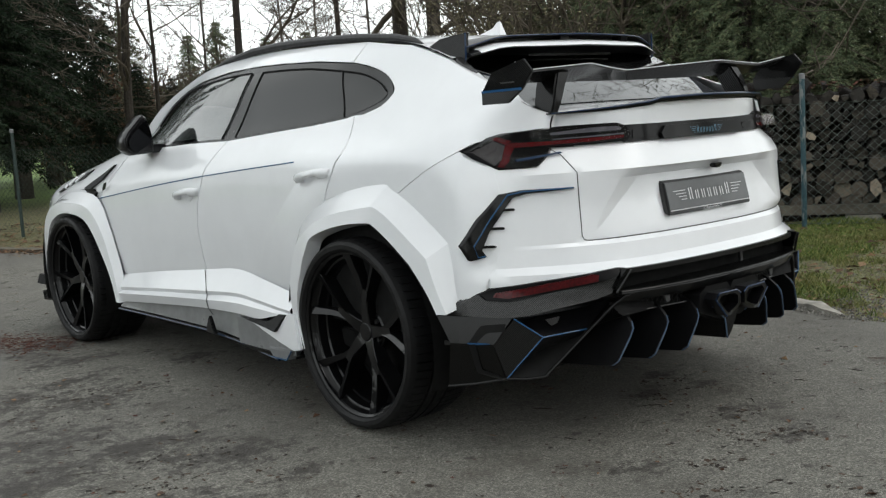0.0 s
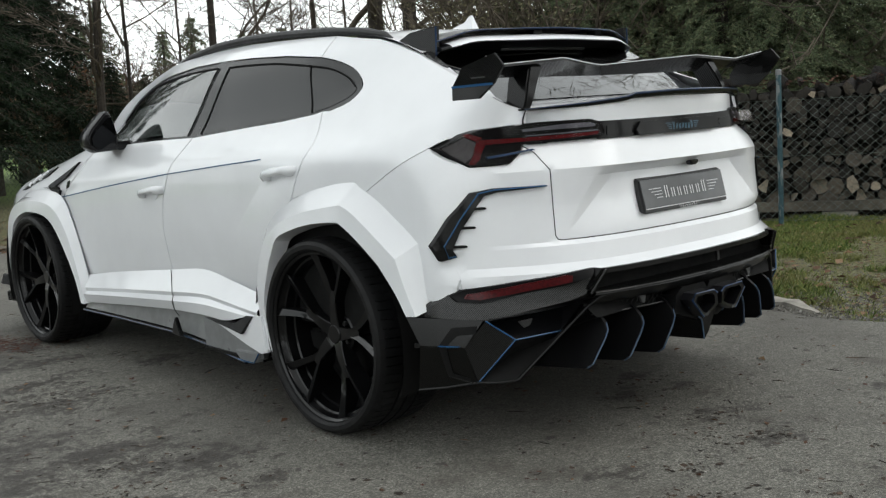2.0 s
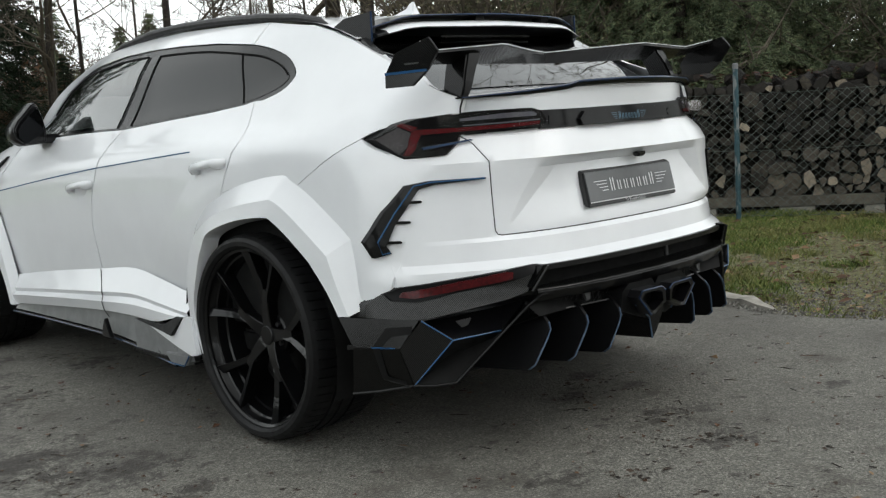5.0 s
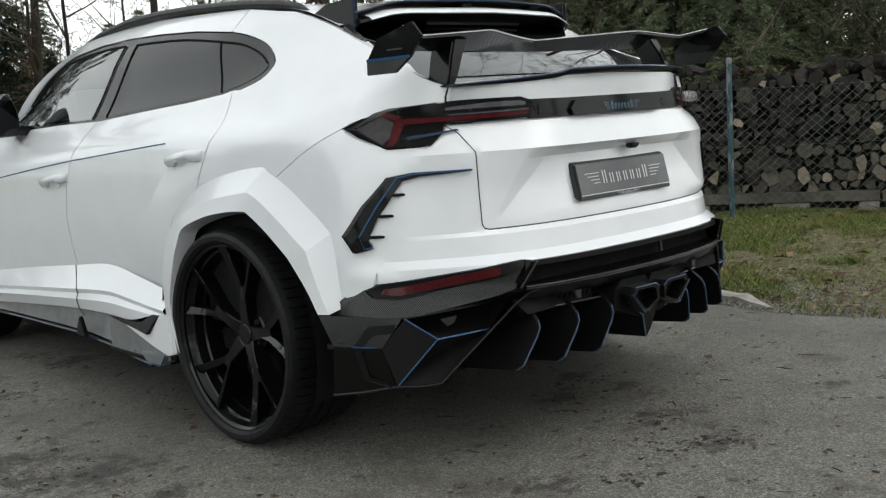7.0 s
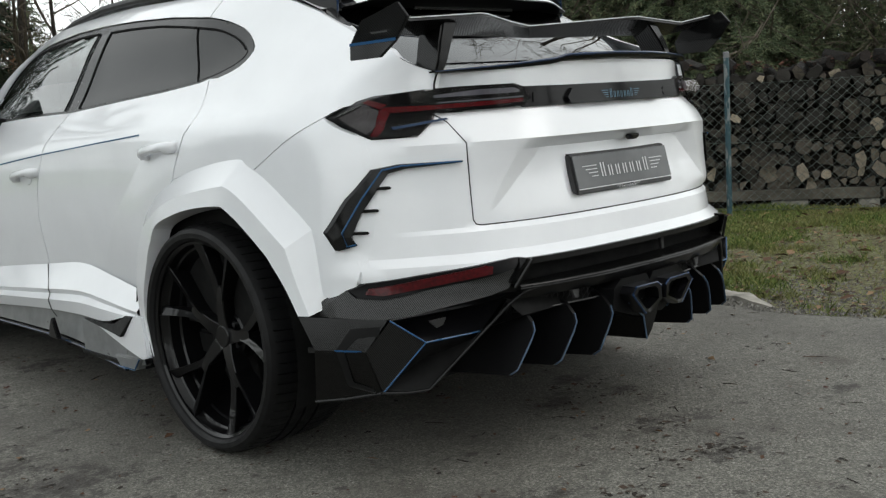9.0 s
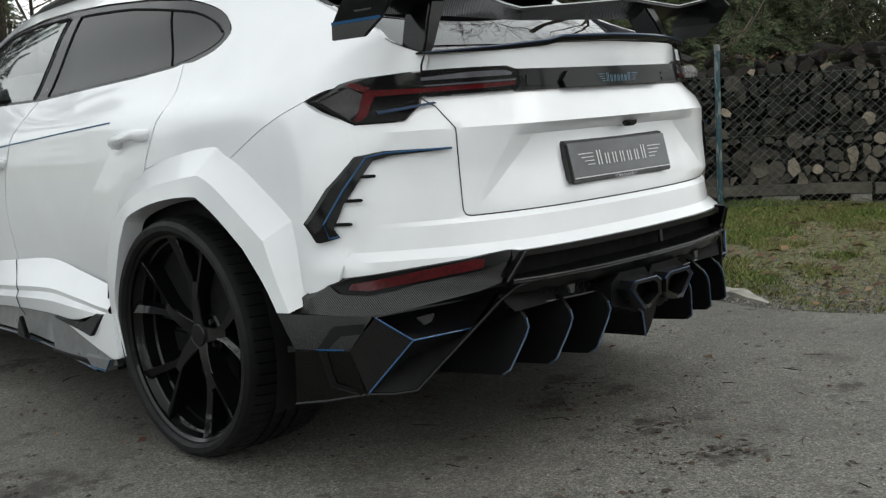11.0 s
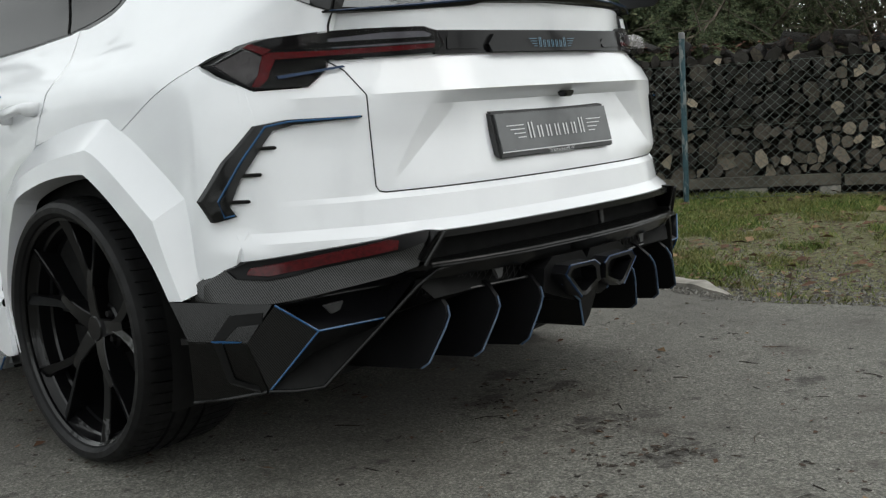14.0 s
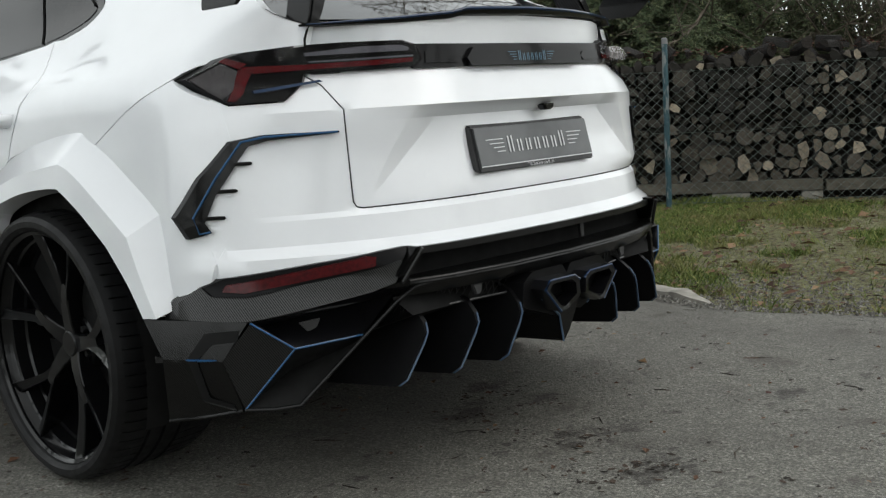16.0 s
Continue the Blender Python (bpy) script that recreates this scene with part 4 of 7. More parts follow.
for s in (-1, 1):
    p = np.array([(-0.846, 1.182), (-0.846, 1.20), (-0.846, 1.22), (-0.846, 1.2345), (-0.80, 1.2535), (-0.76, 1.2695), (-0.72, 1.2855)])
    part("gate_seam", bar([(s * (w + 0.001), y - 0.001, z) for (y, z), w in zip(p, side_w(p[:, 0], p[:, 1]))], [0.0032, 0.0032, 0.0030, 0.0026, 0.0018, 0.0014, 0.0012], 5), DEEP, car)
part("bumper_core", block(-0.72, 0.72, -0.72, -0.45, 0.40, 1.10, 0.02), DEEP, car)
part("tail_core", block(-0.50, 0.50, -0.84, -0.60, 0.45, 1.16, 0.02), DEEP, car)

def on_lamp(lift=0.0):
    """The tail where the lamps and their bar stand nearly upright."""
    return lambda p: [(x, y - lift, z) for y, (x, z) in zip(tail_y(p[:, 0], np.where(p[:, 1] > 1.10, 1.10 + (p[:, 1] - 1.10) * 0.3, p[:, 1])), p)]


def on_lens(p):
    """The lamp's clear cover, swelling towards the corner of the car."""
    rise = 0.013 + 0.042 * np.exp(-(((np.abs(p[:, 0]) - 0.78) / 0.075) ** 2)) * np.exp(-(((p[:, 1] - 1.145) / 0.022) ** 2))
    return [(x + 0.35 * np.sign(x) * (r - 0.013), y - r, z) for (x, y, z), r in zip(on_lamp(0.0)(p), rise)]


LAMP = [(0.905, 1.117), (0.847, 1.047), (0.745, 1.049), (0.692, 1.092), (0.684, 1.112), (0.55, 1.114), (0.43, 1.118), (0.405, 1.14), (0.42, 1.178), (0.455, 1.190), (0.60, 1.190), (0.69, 1.187), (0.80, 1.176), (0.84, 1.163)]
lamps = [part("tail_lamp", skin([(s * x, z) for x, z in LAMP], on_lamp(0.003), 0.03, 0.0016, (0, 0.05, 0)), FIN, car, "smoked Y-shaped tail lamp, unlit", sharp=50, out=(0, -1, 0)) for s in (-1, 1)]
for s, lamp in zip((-1, 1), lamps):
    for name, poly, mat, lift, label in (
        ("reflector_bowl", [(0.896, 1.115), (0.855, 1.062), (0.828, 1.085), (0.812, 1.128), (0.84, 1.150)], BOWL, 0.005, "smoked reflector bowl"),
        ("red_bar", [(0.812, 1.132), (0.80, 1.139), (0.69, 1.137), (0.55, 1.140), (0.43, 1.143), (0.435, 1.132), (0.55, 1.127), (0.69, 1.124), (0.785, 1.121)], RED, 0.008, "unlit red light guide"),
        ("pale_bar", [(0.67, 1.1415), (0.67, 1.1445), (0.55, 1.147), (0.43, 1.150), (0.43, 1.146), (0.55, 1.1425)], LILAC, 0.0078, "pale strip above the red guide"),
        ("red_arm", [(0.812, 1.133), (0.790, 1.122), (0.816, 1.074), (0.836, 1.055), (0.848, 1.057), (0.829, 1.086)], RED, 0.008, "unlit red light guide"),
        ("red_stub", [(0.812, 1.134), (0.795, 1.146), (0.832, 1.163), (0.846, 1.156)], RED, 0.0085, "unlit red light guide"),
        ("upper_strip", [(0.675, 1.158), (0.675, 1.166), (0.55, 1.176), (0.455, 1.176), (0.435, 1.168), (0.44, 1.161)], LILAC, 0.006, "pale upper strip"),
        ("lamp_blade", [(0.80, 1.072), (0.80, 1.080), (0.66, 1.098), (0.655, 1.093)], NAVY, 0.014, "blue blade under the lamp"),
    ):
        bm = skin([(s * x, z) for x, z in poly], on_lamp(lift), 0.025, 0.0, (0, 0.004, 0))
        part(name, bm, mat, lamp, label, sharp=50, out=(0, -1, 0))
    part("lens", skin([(s * x, z) for x, z in LAMP], on_lens, 0.025, 0.002, (0, 0.012, 0)), LENS, lamp, "clear smoked lens", sharp=60, out=(0, -1, 0))
    # Only the far lamp gets this pale piece, for the shine at its corner.
    if s > 0:
        cover = []
        for w, out, z0, z1 in ((0.50, 0.014, 1.130, 1.168), (0.58, 0.030, 1.126, 1.172), (0.66, 0.046, 1.124, 1.172), (0.72, 0.060, 1.126, 1.166), (0.77, 0.064, 1.132, 1.158), (0.81, 0.062, 1.142, 1.148)):
            y0 = float(tail_y(np.array([w]), np.array([1.112]))[0])
            cover.append([(w, y0 + 0.02, z0), (w + out * 0.3, y0 - out, z0 + 0.004), (w + out * 0.3, y0 - out - 0.004, (z0 + z1) / 2), (w + out * 0.25, y0 - out * 0.9, z1), (w, y0 + 0.02, z1 + 0.002)])
        part("corner_cover", loft(cover), CORNER_SHINE, lamp, "opaque pale lamp corner, the lens's bright reflection put in its colour", sharp=20)
    part("lamp_link", skin([(s * x, z) for x, z in ((0.395, 1.128), (0.29, 1.126), (0.275, 1.14), (0.29, 1.152), (0.39, 1.158))], on_lamp(0.006), 0.03, 0.0, (0, 0.01, 0)), BAR, car, "black link beside the badge bar")
part("badge_bar", skin([(-0.250, 1.116), (0.250, 1.116), (0.262, 1.138), (0.235, 1.165), (-0.235, 1.165), (-0.262, 1.138)], on_lamp(0.016), 0.03, 0.0, (0, 0.02, 0)), BAR, car, "gloss black badge bar")
part("tail_bar", skin([(-0.43, 1.115), (0.43, 1.115), (0.44, 1.150), (0.43, 1.178), (0.25, 1.176), (-0.25, 1.176), (-0.43, 1.178), (-0.44, 1.150)], on_lamp(0.0025), 0.03, 0.0, (0, 0.05, 0)), BAR, car, "gloss black bar between the tail lamps", out=(0, -1, 0))


def wing_mark(c, width, height, up, material, parent, along=(1, 0, 0)):
    """A wordmark as one plain bar flanked by three short bars each side."""
    a, u, c = Vector(along).normalized(), Vector(up).normalized(), Vector(c)
    rows = []
    for k in range(7):
        hgt = 1.0 if k in (0, 6) else 0.74
        for side in (-1, 1):
            rows.append((c + a * width * (-0.27 + 0.09 * k + side * 0.017) - u * height * (1 - hgt) / 2, a, u, width * 0.013, height * hgt))
    for side in (-1, 1):
        for k, (off, length) in enumerate(((0.42, 0.17), (0.405, 0.14), (0.39, 0.11), (0.375, 0.08))):
            rows.append((c + side * a * width * off + u * height * (0.36 - 0.25 * k), a, u, width * length, height * 0.055))
    return text_bars("print_bar", rows, material, parent)


wing_mark((0, -1.0385, 1.1405), 0.21, 0.028, (0, 0.12, 1), TEAL, car)

# number plate in its holder, with plain bars for the print
plate_tilt = Vector((0, 0.030, 0.126)).normalized()
pc = Vector((0, -1.036, 0.890))
holder = part("plate_holder", slab([pc + Vector((x, 0, 0)) + plate_tilt * z for x, z in ((-0.267, -0.066), (0.267, -0.066), (0.268, -0.04), (0.266, 0.064), (-0.266, 0.064), (-0.268, -0.04))], (0, 0.03, 0.008), 0.005), TRIM, car, "black plate holder")
part("plate", slab([pc + Vector((x, -0.004, 0)) + plate_tilt * z for x, z in ((-0.26, -0.046), (0.26, -0.046), (0.26, 0.060), (-0.26, 0.060))], (0, 0.004, 0), 0.001), PLATE, holder, "anthracite show plate with plain silver bars")
text_bars("plate_edge", [(pc + Vector((0, -0.0056, 0)) + plate_tilt * -0.0475, (1, 0, 0), plate_tilt, 0.522, 0.003)], SILVER, holder)
wing_mark(pc + Vector((0, -0.0062, 0)) + plate_tilt * 0.008, 0.44, 0.046, plate_tilt, SILVER, holder)
wing_mark(pc + Vector((0, -0.0062, 0)) + plate_tilt * -0.0565, 0.13, 0.014, plate_tilt, SILVER, holder)
part("camera_pod", slab([(0.03, -1.050, 1.002), (0.09, -1.046, 1.002), (0.078, -1.044, 0.984), (0.042, -1.048, 0.984)], (0, 0.03, 0), 0.004), BLACK, car, "small black reversing camera")

# gills on the bumper corners
GILL = [(0.648, 0.970), (0.80, 0.971), (0.862, 0.960), (0.925, 0.876), (0.972, 0.782), (0.956, 0.728), (0.920, 0.741), (0.930, 0.766), (0.905, 0.831), (0.859, 0.907), (0.832, 0.946), (0.79, 0.957), (0.648, 0.965)]


def corner_place(s, lift):
    """Outer parts of the tail, where side and tail meet."""

    def place(p):
        return [(x + s * lift * 0.45, y - lift * 0.9, z) for y, (x, z) in zip(tail_y(p[:, 0], p[:, 1]), p)]

    return place


for s in (-1, 1):
    gill = part("bumper_gill", skin([(s * x, z) for x, z in GILL], corner_place(s, 0.012), 0.02, 0.0, (0, 0.02, 0)), CARBON, car, "black carbon gill on the bumper corner", sharp=40)
    line = [(0.652, 0.968), (0.80, 0.966), (0.846, 0.957), (0.902, 0.872), (0.948, 0.780), (0.941, 0.740), (0.924, 0.744)]
    p = np.array([(s * x, z) for x, z in line])
    part("gill_edge", bar([(x + s * 0.006, y - 0.013, z) for (x, z), y in zip(p, tail_y(p[:, 0], p[:, 1]))], 0.003, 6), BLUE, gill, "blue edging")
    if s > 0:
        root = [(w, float(tail_y(np.array([w]), np.array([z]))[0]) - 0.009, z) for w, z in ((0.600, 0.972), (0.642, 0.976), (0.650, 0.930), (0.648, 0.860), (0.628, 0.905))]
        part("gill_root", slab(root, (0, 0.02, 0), 0.002), CARBON, gill)
    for z, w0 in ((0.900, 0.872), (0.836, 0.908), (0.772, 0.936)):
        yb = float(tail_y(np.array([s * w0]), np.array([z]))[0])
        ya = float(tail_y(np.array([s * (w0 - 0.045)]), np.array([z]))[0])
        part("gill_tooth", slab([(s * w0, yb - 0.016, z), (s * (w0 - 0.036), ya - 0.012, z), (s * (w0 - 0.036), ya + 0.008, z), (s * w0, yb + 0.008, z)], (0, 0, 0.009), 0.002), CARBON, gill)

# --- lip spoiler, wing and roof spoiler
lip = []
for u in np.linspace(-1, 1, 57):
    w = 0.672 * u
    yb = -1.024 + 0.170 * abs(u) ** 2.2
    zt = float(np.interp(w, (-0.672, -0.45, -0.28, -0.24, 0.0, 0.25, 0.45, 0.62, 0.672), (1.238, 1.249, 1.262, 1.272, 1.276, 1.274, 1.269, 1.266, 1.250)))
    thick = 1.0 - 0.72 * abs(u) ** 3
    lip.append([(w, yb, zt), (w, yb + 0.004, zt - 0.019 * thick), (w, yb + 0.075, zt - 0.030 * thick), (w, yb + 0.085, zt - 0.012 * thick)])
part("lip_spoiler", loft(lip), CARBON, car, "black carbon lip on the tailgate edge")
part("lip_edge", bar([(r[0][0], r[0][1] - 0.001, r[0][2] - 0.003) for r in lip], [0.0050 - 0.0032 * abs(k / 28 - 1) ** 3 for k in range(57)], 6), NAVY, car, "dark blue lip edging")


blade = []
for u in np.linspace(-1, 1, 41):
    a = abs(u) * 0.85
    yt = float(np.interp(a, (0, 0.14, 0.41, 0.72, 0.85), (-0.655, -0.70, -0.82, -0.81, -0.86)))
    zt = float(np.interp(a, (0, 0.41, 0.72, 0.85), (1.392, 1.414, 1.396, 1.420)))
    yf = float(np.interp(a, (0, 0.41, 0.72, 0.85), (-0.648, -0.735, -0.74, -0.76)))
    zf = float(np.interp(a, (0, 0.41, 0.60, 0.72, 0.85), (1.350, 1.350, 1.352, 1.352, 1.375)))
    blade.append([(u * 0.85, yt, zt), (u * 0.85, yt - 0.002, zt - 0.010), (u * 0.85, yt * 0.6 + yf * 0.4, zt * 0.45 + zf * 0.55 - 0.004), (u * 0.85, yf, zf), (u * 0.85, yf + 0.012, zf + 0.012), (u * 0.85, yt * 0.5 + yf * 0.5 + 0.015, zt * 0.62 + zf * 0.38)])
wing = part("rear_wing", loft(blade), CARBON, car, "black carbon rear wing", sharp=25)
# The white highlight on the trailing edge, drawn as a pale bar.
part("wing_edge", bar([(r[0][0], r[0][1] - 0.002, r[0][2]) for r in blade], 0.0020, 6), SILVER, wing, "pale trailing edge line, a highlight put in the colour")
for s in (-1, 1):
    plate = [(0.86, -0.748, 1.391), (0.86, -0.909, 1.429), (0.86, -0.949, 1.385), (0.862, -0.900, 1.327), (0.862, -0.695, 1.325)]
    foot = [(0.862, -0.695, 1.325), (0.862, -0.900, 1.327), (0.872, -0.837, 1.281), (0.872, -0.704, 1.280)]
    end = part("end_plate", slab(mirror_path(plate, s), (-s * 0.012, 0, 0), 0.002), CARBON, wing, "black carbon end plate")
    part("end_plate_foot", slab(mirror_path(foot, s), (-s * 0.012, 0, 0), 0.002), CARBON_GREY, end, "grey lower lip")
    part("end_plate_stripe", slab(mirror_path([(0.8635, -0.696, 1.330), (0.8635, -0.897, 1.332), (0.8635, -0.899, 1.324), (0.8635, -0.696, 1.322)], s), (-s * 0.002, 0, 0), 0.0), BLUE, end, "blue stripe")
    text_bars("end_plate_mark", [((s * 0.8612, -0.82, 1.352), (0, 1, 0), (0, 0, 1), 0.085, 0.006) for k in range(1)], TRIM, end)
    strut = [[(s * (w + a), y + b, z) for a, b in ((-inner, -0.050), (0.028, -0.045), (0.030, 0.055), (-inner, 0.055))] for w, y, z, inner in ((0.612, -0.775, 1.226, 0.002), (0.600, -0.780, 1.27, 0.012), (0.578, -0.770, 1.33, 0.024), (0.545, -0.755, 1.390, 0.036))]
    part("wing_strut", rounded(loft(strut), 0.006), CARBON, wing, "black carbon wing strut")

top = []
for u in np.linspace(-1, 1, 31):
    w = 0.585 * u
    a = abs(u)
    yt = -0.425 + 0.10 * a**2
    zt = float(np.interp(a, (0, 0.70, 0.80, 1.0), (1.566, 1.560, 1.552, 1.520)))
    dz = 1.0 - 0.25 * a**3
    top.append([(w, -0.20 + 0.04 * a, zt + 0.004), (w, yt + 0.06, zt + 0.006), (w, yt, zt), (w, yt + 0.003, zt - 0.008), (w, yt + 0.085, zt - 0.013 * dz), (w, yt + 0.085, zt - 0.019 * dz), (w, yt + 0.020, zt - 0.028 * dz), (w, yt - 0.012, zt - 0.036 * dz), (w, yt - 0.026, zt - 0.047 * dz), (w, yt - 0.028, zt - 0.055 * dz), (w, yt + 0.02, zt - 0.066 * dz), (w, yt + 0.10, zt - 0.085 * dz), (w, -0.19, zt - 0.10 * dz)])
for x in (-0.09, 0.30):
    part("slot_pillar", slab([(x - 0.028, -0.405, 1.556), (x + 0.028, -0.405, 1.556), (x + 0.022, -0.395, 1.522), (x - 0.022, -0.395, 1.522)], (0, 0.05, 0), 0.003), BLACK, car)
part("roof_spoiler", loft(top), BLACK, car, "gloss black spoiler over the rear window", sharp=35)
lip_rows = []
for r in top[1:-1]:
    w, yt, zt = r[2]
    dz = 1.0 - 0.25 * abs(w / 0.585) ** 3
    lip_rows.append([(w, yt + 0.080, zt - 0.0185 * dz), (w, yt + 0.018, zt - 0.0270 * dz), (w, yt - 0.014, zt - 0.0355 * dz), (w, yt - 0.0285, zt - 0.0470 * dz), (w, yt - 0.0300, zt - 0.0510 * dz), (w, yt - 0.020, zt - 0.0530 * dz)])
part("roof_lip", loft(lip_rows, closed=False), WHITE, car, "white lip below the black roof spoiler", out=(0, -1, 1))
part("roof_spoiler_edge", bar([(r[2][0], r[2][1] - 0.001, r[2][2] - 0.003) for r in top], 0.003, 6), NAVY, car, "dark blue spoiler edging")
part("brake_light", slab([(-0.26, -0.352, 1.487), (0.26, -0.352, 1.487), (0.26, -0.350, 1.477), (-0.26, -0.350, 1.477)], (0, 0.012, 0), 0.001), PILLAR, car, "long unlit third brake light")
for s in (-1, 1):
    finlet = [(0.605, -0.115, 1.535), (0.598, -0.175, 1.562), (0.585, -0.325, 1.576), (0.588, -0.322, 1.455), (0.612, -0.245, 1.492)]
    part("spoiler_finlet", slab(mirror_path(finlet, s), (-s * 0.016, 0, 0), 0.002), CARBON_GREY, car, "grey carbon spoiler end")
    part("finlet_edge", bar(mirror_path([(0.590, -0.327, 1.574), (0.592, -0.325, 1.456)], s), 0.004, 6), NAVY, car)

# --- black lower bumper
def shelf_y(w):
    return float(np.interp(abs(w), (0, 0.25, 0.45, 0.55, 0.62), (-1.140, -1.130, -1.095, -1.065, -1.03)))


band = [(0.988, 0.572), (0.955, 0.609), (0.925, 0.628), (0.80, 0.645), (0.62, 0.668), (0.560, 0.672), (0.572, 0.63), (0.600, 0.585), (0.66, 0.570), (0.923, 0.528), (0.992, 0.530)]
for s in (-1, 1):
    part("bumper_band", skin([(s * x, z) for x, z in band], on_tail(0.004), 0.03, 0.0, (0, 0.04, 0)), CARBON_BAND, car, "carbon band round the bumper corner, reflection put in its grey", sharp=50)
    rim_frame = [(0.955, 0.609), (0.925, 0.629), (0.80, 0.646), (0.62, 0.669), (0.562, 0.673), (0.585, 0.645), (0.642, 0.628), (0.902, 0.583), (0.946, 0.587)]
    part("reflector_frame", skin([(s * x, z) for x, z in rim_frame], on_tail(0.014), 0.02, 0.0, (0, 0.016, 0)), FIN, car, sharp=50)
    part("reflector", skin([(s * x, z) for x, z in ((0.930, 0.597), (0.922, 0.613), (0.665, 0.660), (0.648, 0.656), (0.652, 0.634), (0.90, 0.592))], on_tail(0.020), 0.02, 0.0, (0, 0.014, 0)), DARKRED, car, "long dark red reflector", sharp=50)
    a, b, c, d = (1.037, -0.575, 0.530), (0.923, -0.850, 0.528), (1.031, -0.635, 0.434), (0.966, -0.535, 0.243)
    e, g, h0, k0 = (0.918, -0.796, 0.299), (0.968, -0.798, 0.435), (0.946, -0.665, 0.268), (0.60, -1.035, 0.573)
    verts = mirror_path([a, b, c, d, e, g, h0], s)
    part("bumper_corner_skin", shape(verts, [(0, 1, 5, 2), (2, 5, 4, 6), (2, 6, 3)]), CARBON, car, "black carbon bumper corner", sharp=10)
    part("corner_lip", bar(mirror_path([d, h0, e], s), 0.005, 6), CARBON, car)
    vent = [(0.937, -0.828, 0.509), (0.975, -0.742, 0.500), (1.005, -0.703, 0.437), (0.965, -0.698, 0.321), (0.928, -0.774, 0.302), (0.930, -0.778, 0.315), (0.960, -0.720, 0.331), (0.995, -0.730, 0.435), (0.971, -0.764, 0.474), (0.941, -0.830, 0.482)]
    part("corner_slot", slab(mirror_path(vent, s), (s * 0.002, -0.002, 0), 0.0), DEEP, car, "black C-shaped slot in the bumper corner")
    part("slot_lip", bar(mirror_path([(0.963, -0.702, 0.320), (0.926, -0.778, 0.300)], s), 0.003, 6), CARBON_GREY, car)
    part("corner_slot_blade", slab(mirror_path([(1.010, -0.702, 0.439), (0.975, -0.785, 0.440), (0.995, -0.72, 0.434)], s), (0, 0, -0.005), 0.001), BLUE, car, "blue blade")
    part("corner_blade", slab(mirror_path([(1.035, -0.605, 0.440), (1.012, -0.690, 0.430), (1.034, -0.605, 0.422)], s), (-s * 0.01, 0, 0), 0.001), CARBON_GREY, car)
    tl, mid, vr, bot = (0.927, -0.866, 0.528), (0.839, -0.918, 0.453), (0.645, -0.952, 0.452), (0.916, -0.802, 0.301)
    knot, cb = (0.556, -1.060, 0.568), (0.824, -0.905, 0.306)
    part("vent_facet", shape(mirror_path([tl, mid, bot, g], s), [(0, 1, 2, 3)]), CARBON_GREY, car, "woven carbon vent facet")
    part("vent_upper", shape(mirror_path([tl, b, k0, knot, (0.56, -0.99, 0.55), vr, mid, (0.85, -0.80, 0.50), (0.60, -0.93, 0.53)], s), [(0, 1, 2, 8, 7), (2, 3, 4, 8), (7, 8, 5, 6), (0, 7, 6), (8, 4, 5)]), BLACK, car, "black recess of the bumper vent")
    part("vent_lower", shape(mirror_path([mid, vr, knot, cb, bot, (0.80, -0.84, 0.38), (0.66, -0.93, 0.43)], s), [(0, 1, 6, 5), (5, 6, 2, 3), (0, 5, 4), (5, 3, 4), (1, 2, 6)]), DEEP, car)
    for p, q in ((tl, mid), (mid, vr), (mid, bot)):
        part("vent_line", bar(mirror_path([p, q], s), 0.0028, 6), BLUE, car, "blue vent edging")
    part("diffuser_edge", bar(mirror_path([(0.50, -1.075, 0.575), knot, (0.60, -1.035, 0.535), cb, (0.87, -0.86, 0.300), bot], s), 0.0055, 8), CARBON, car, "black carbon diffuser edge")
    part("tow_cover", slab(mirror_path([(0.815, -0.905, 0.512), (0.765, -0.93, 0.518), (0.775, -0.925, 0.495), (0.795, -0.915, 0.487)], s), (0, -0.006, 0), 0.002), TRIM, car)
shelf = [[(w, shelf_y(w), 0.590), (w, shelf_y(w) - 0.004, 0.578), (w, shelf_y(w) + 0.02, 0.545), (w, shelf_y(w) + 0.10, 0.545), (w, shelf_y(w) + 0.10, 0.590)] for w in np.linspace(-0.57, 0.57, 25)]
part("diffuser_shelf", loft(shelf), CARBON, car, "black carbon diffuser shelf", sharp=20)
part("shelf_edge", bar([(r[0][0], r[0][1] - 0.003, r[0][2] - 0.004) for r in shelf], 0.0035, 6), CARBON_GREY, car)
slot = [[(w, -1.035 + 0.10 * abs(w) ** 2, 0.575), (w, -1.030 + 0.10 * abs(w) ** 2, 0.672)] for w in np.linspace(-0.60, 0.60, 15)]
part("slot_back", loft(slot, closed=False), DEEP, car, "black recess above the shelf")
brow = [[(w, float(tail_y(np.array([abs(w)]), np.array([0.662]))[0]) - 0.012, 0.668), (w, float(tail_y(np.array([abs(w)]), np.array([0.662]))[0]) - 0.010, 0.650), (w, -1.03, 0.650), (w, -1.03, 0.668)] for w in np.linspace(-0.565, 0.565, 23)]
part("slot_brow", loft(brow), CARBON_GREY, car, "grey carbon brow under the white bumper")
for s in (-1, 1):
    part("slot_end", slab(mirror_path([(0.562, -1.085, 0.672), (0.600, -1.045, 0.60), (0.60, -1.0, 0.60), (0.56, -1.0, 0.672)], s), (-s * 0.016, 0, 0), 0.003), CARBON, car)
    part("slot_end_edge", bar(mirror_path([(0.550, -1.092, 0.668), (0.588, -1.052, 0.585)], s), 0.005, 6), CARBON_GREY, car)
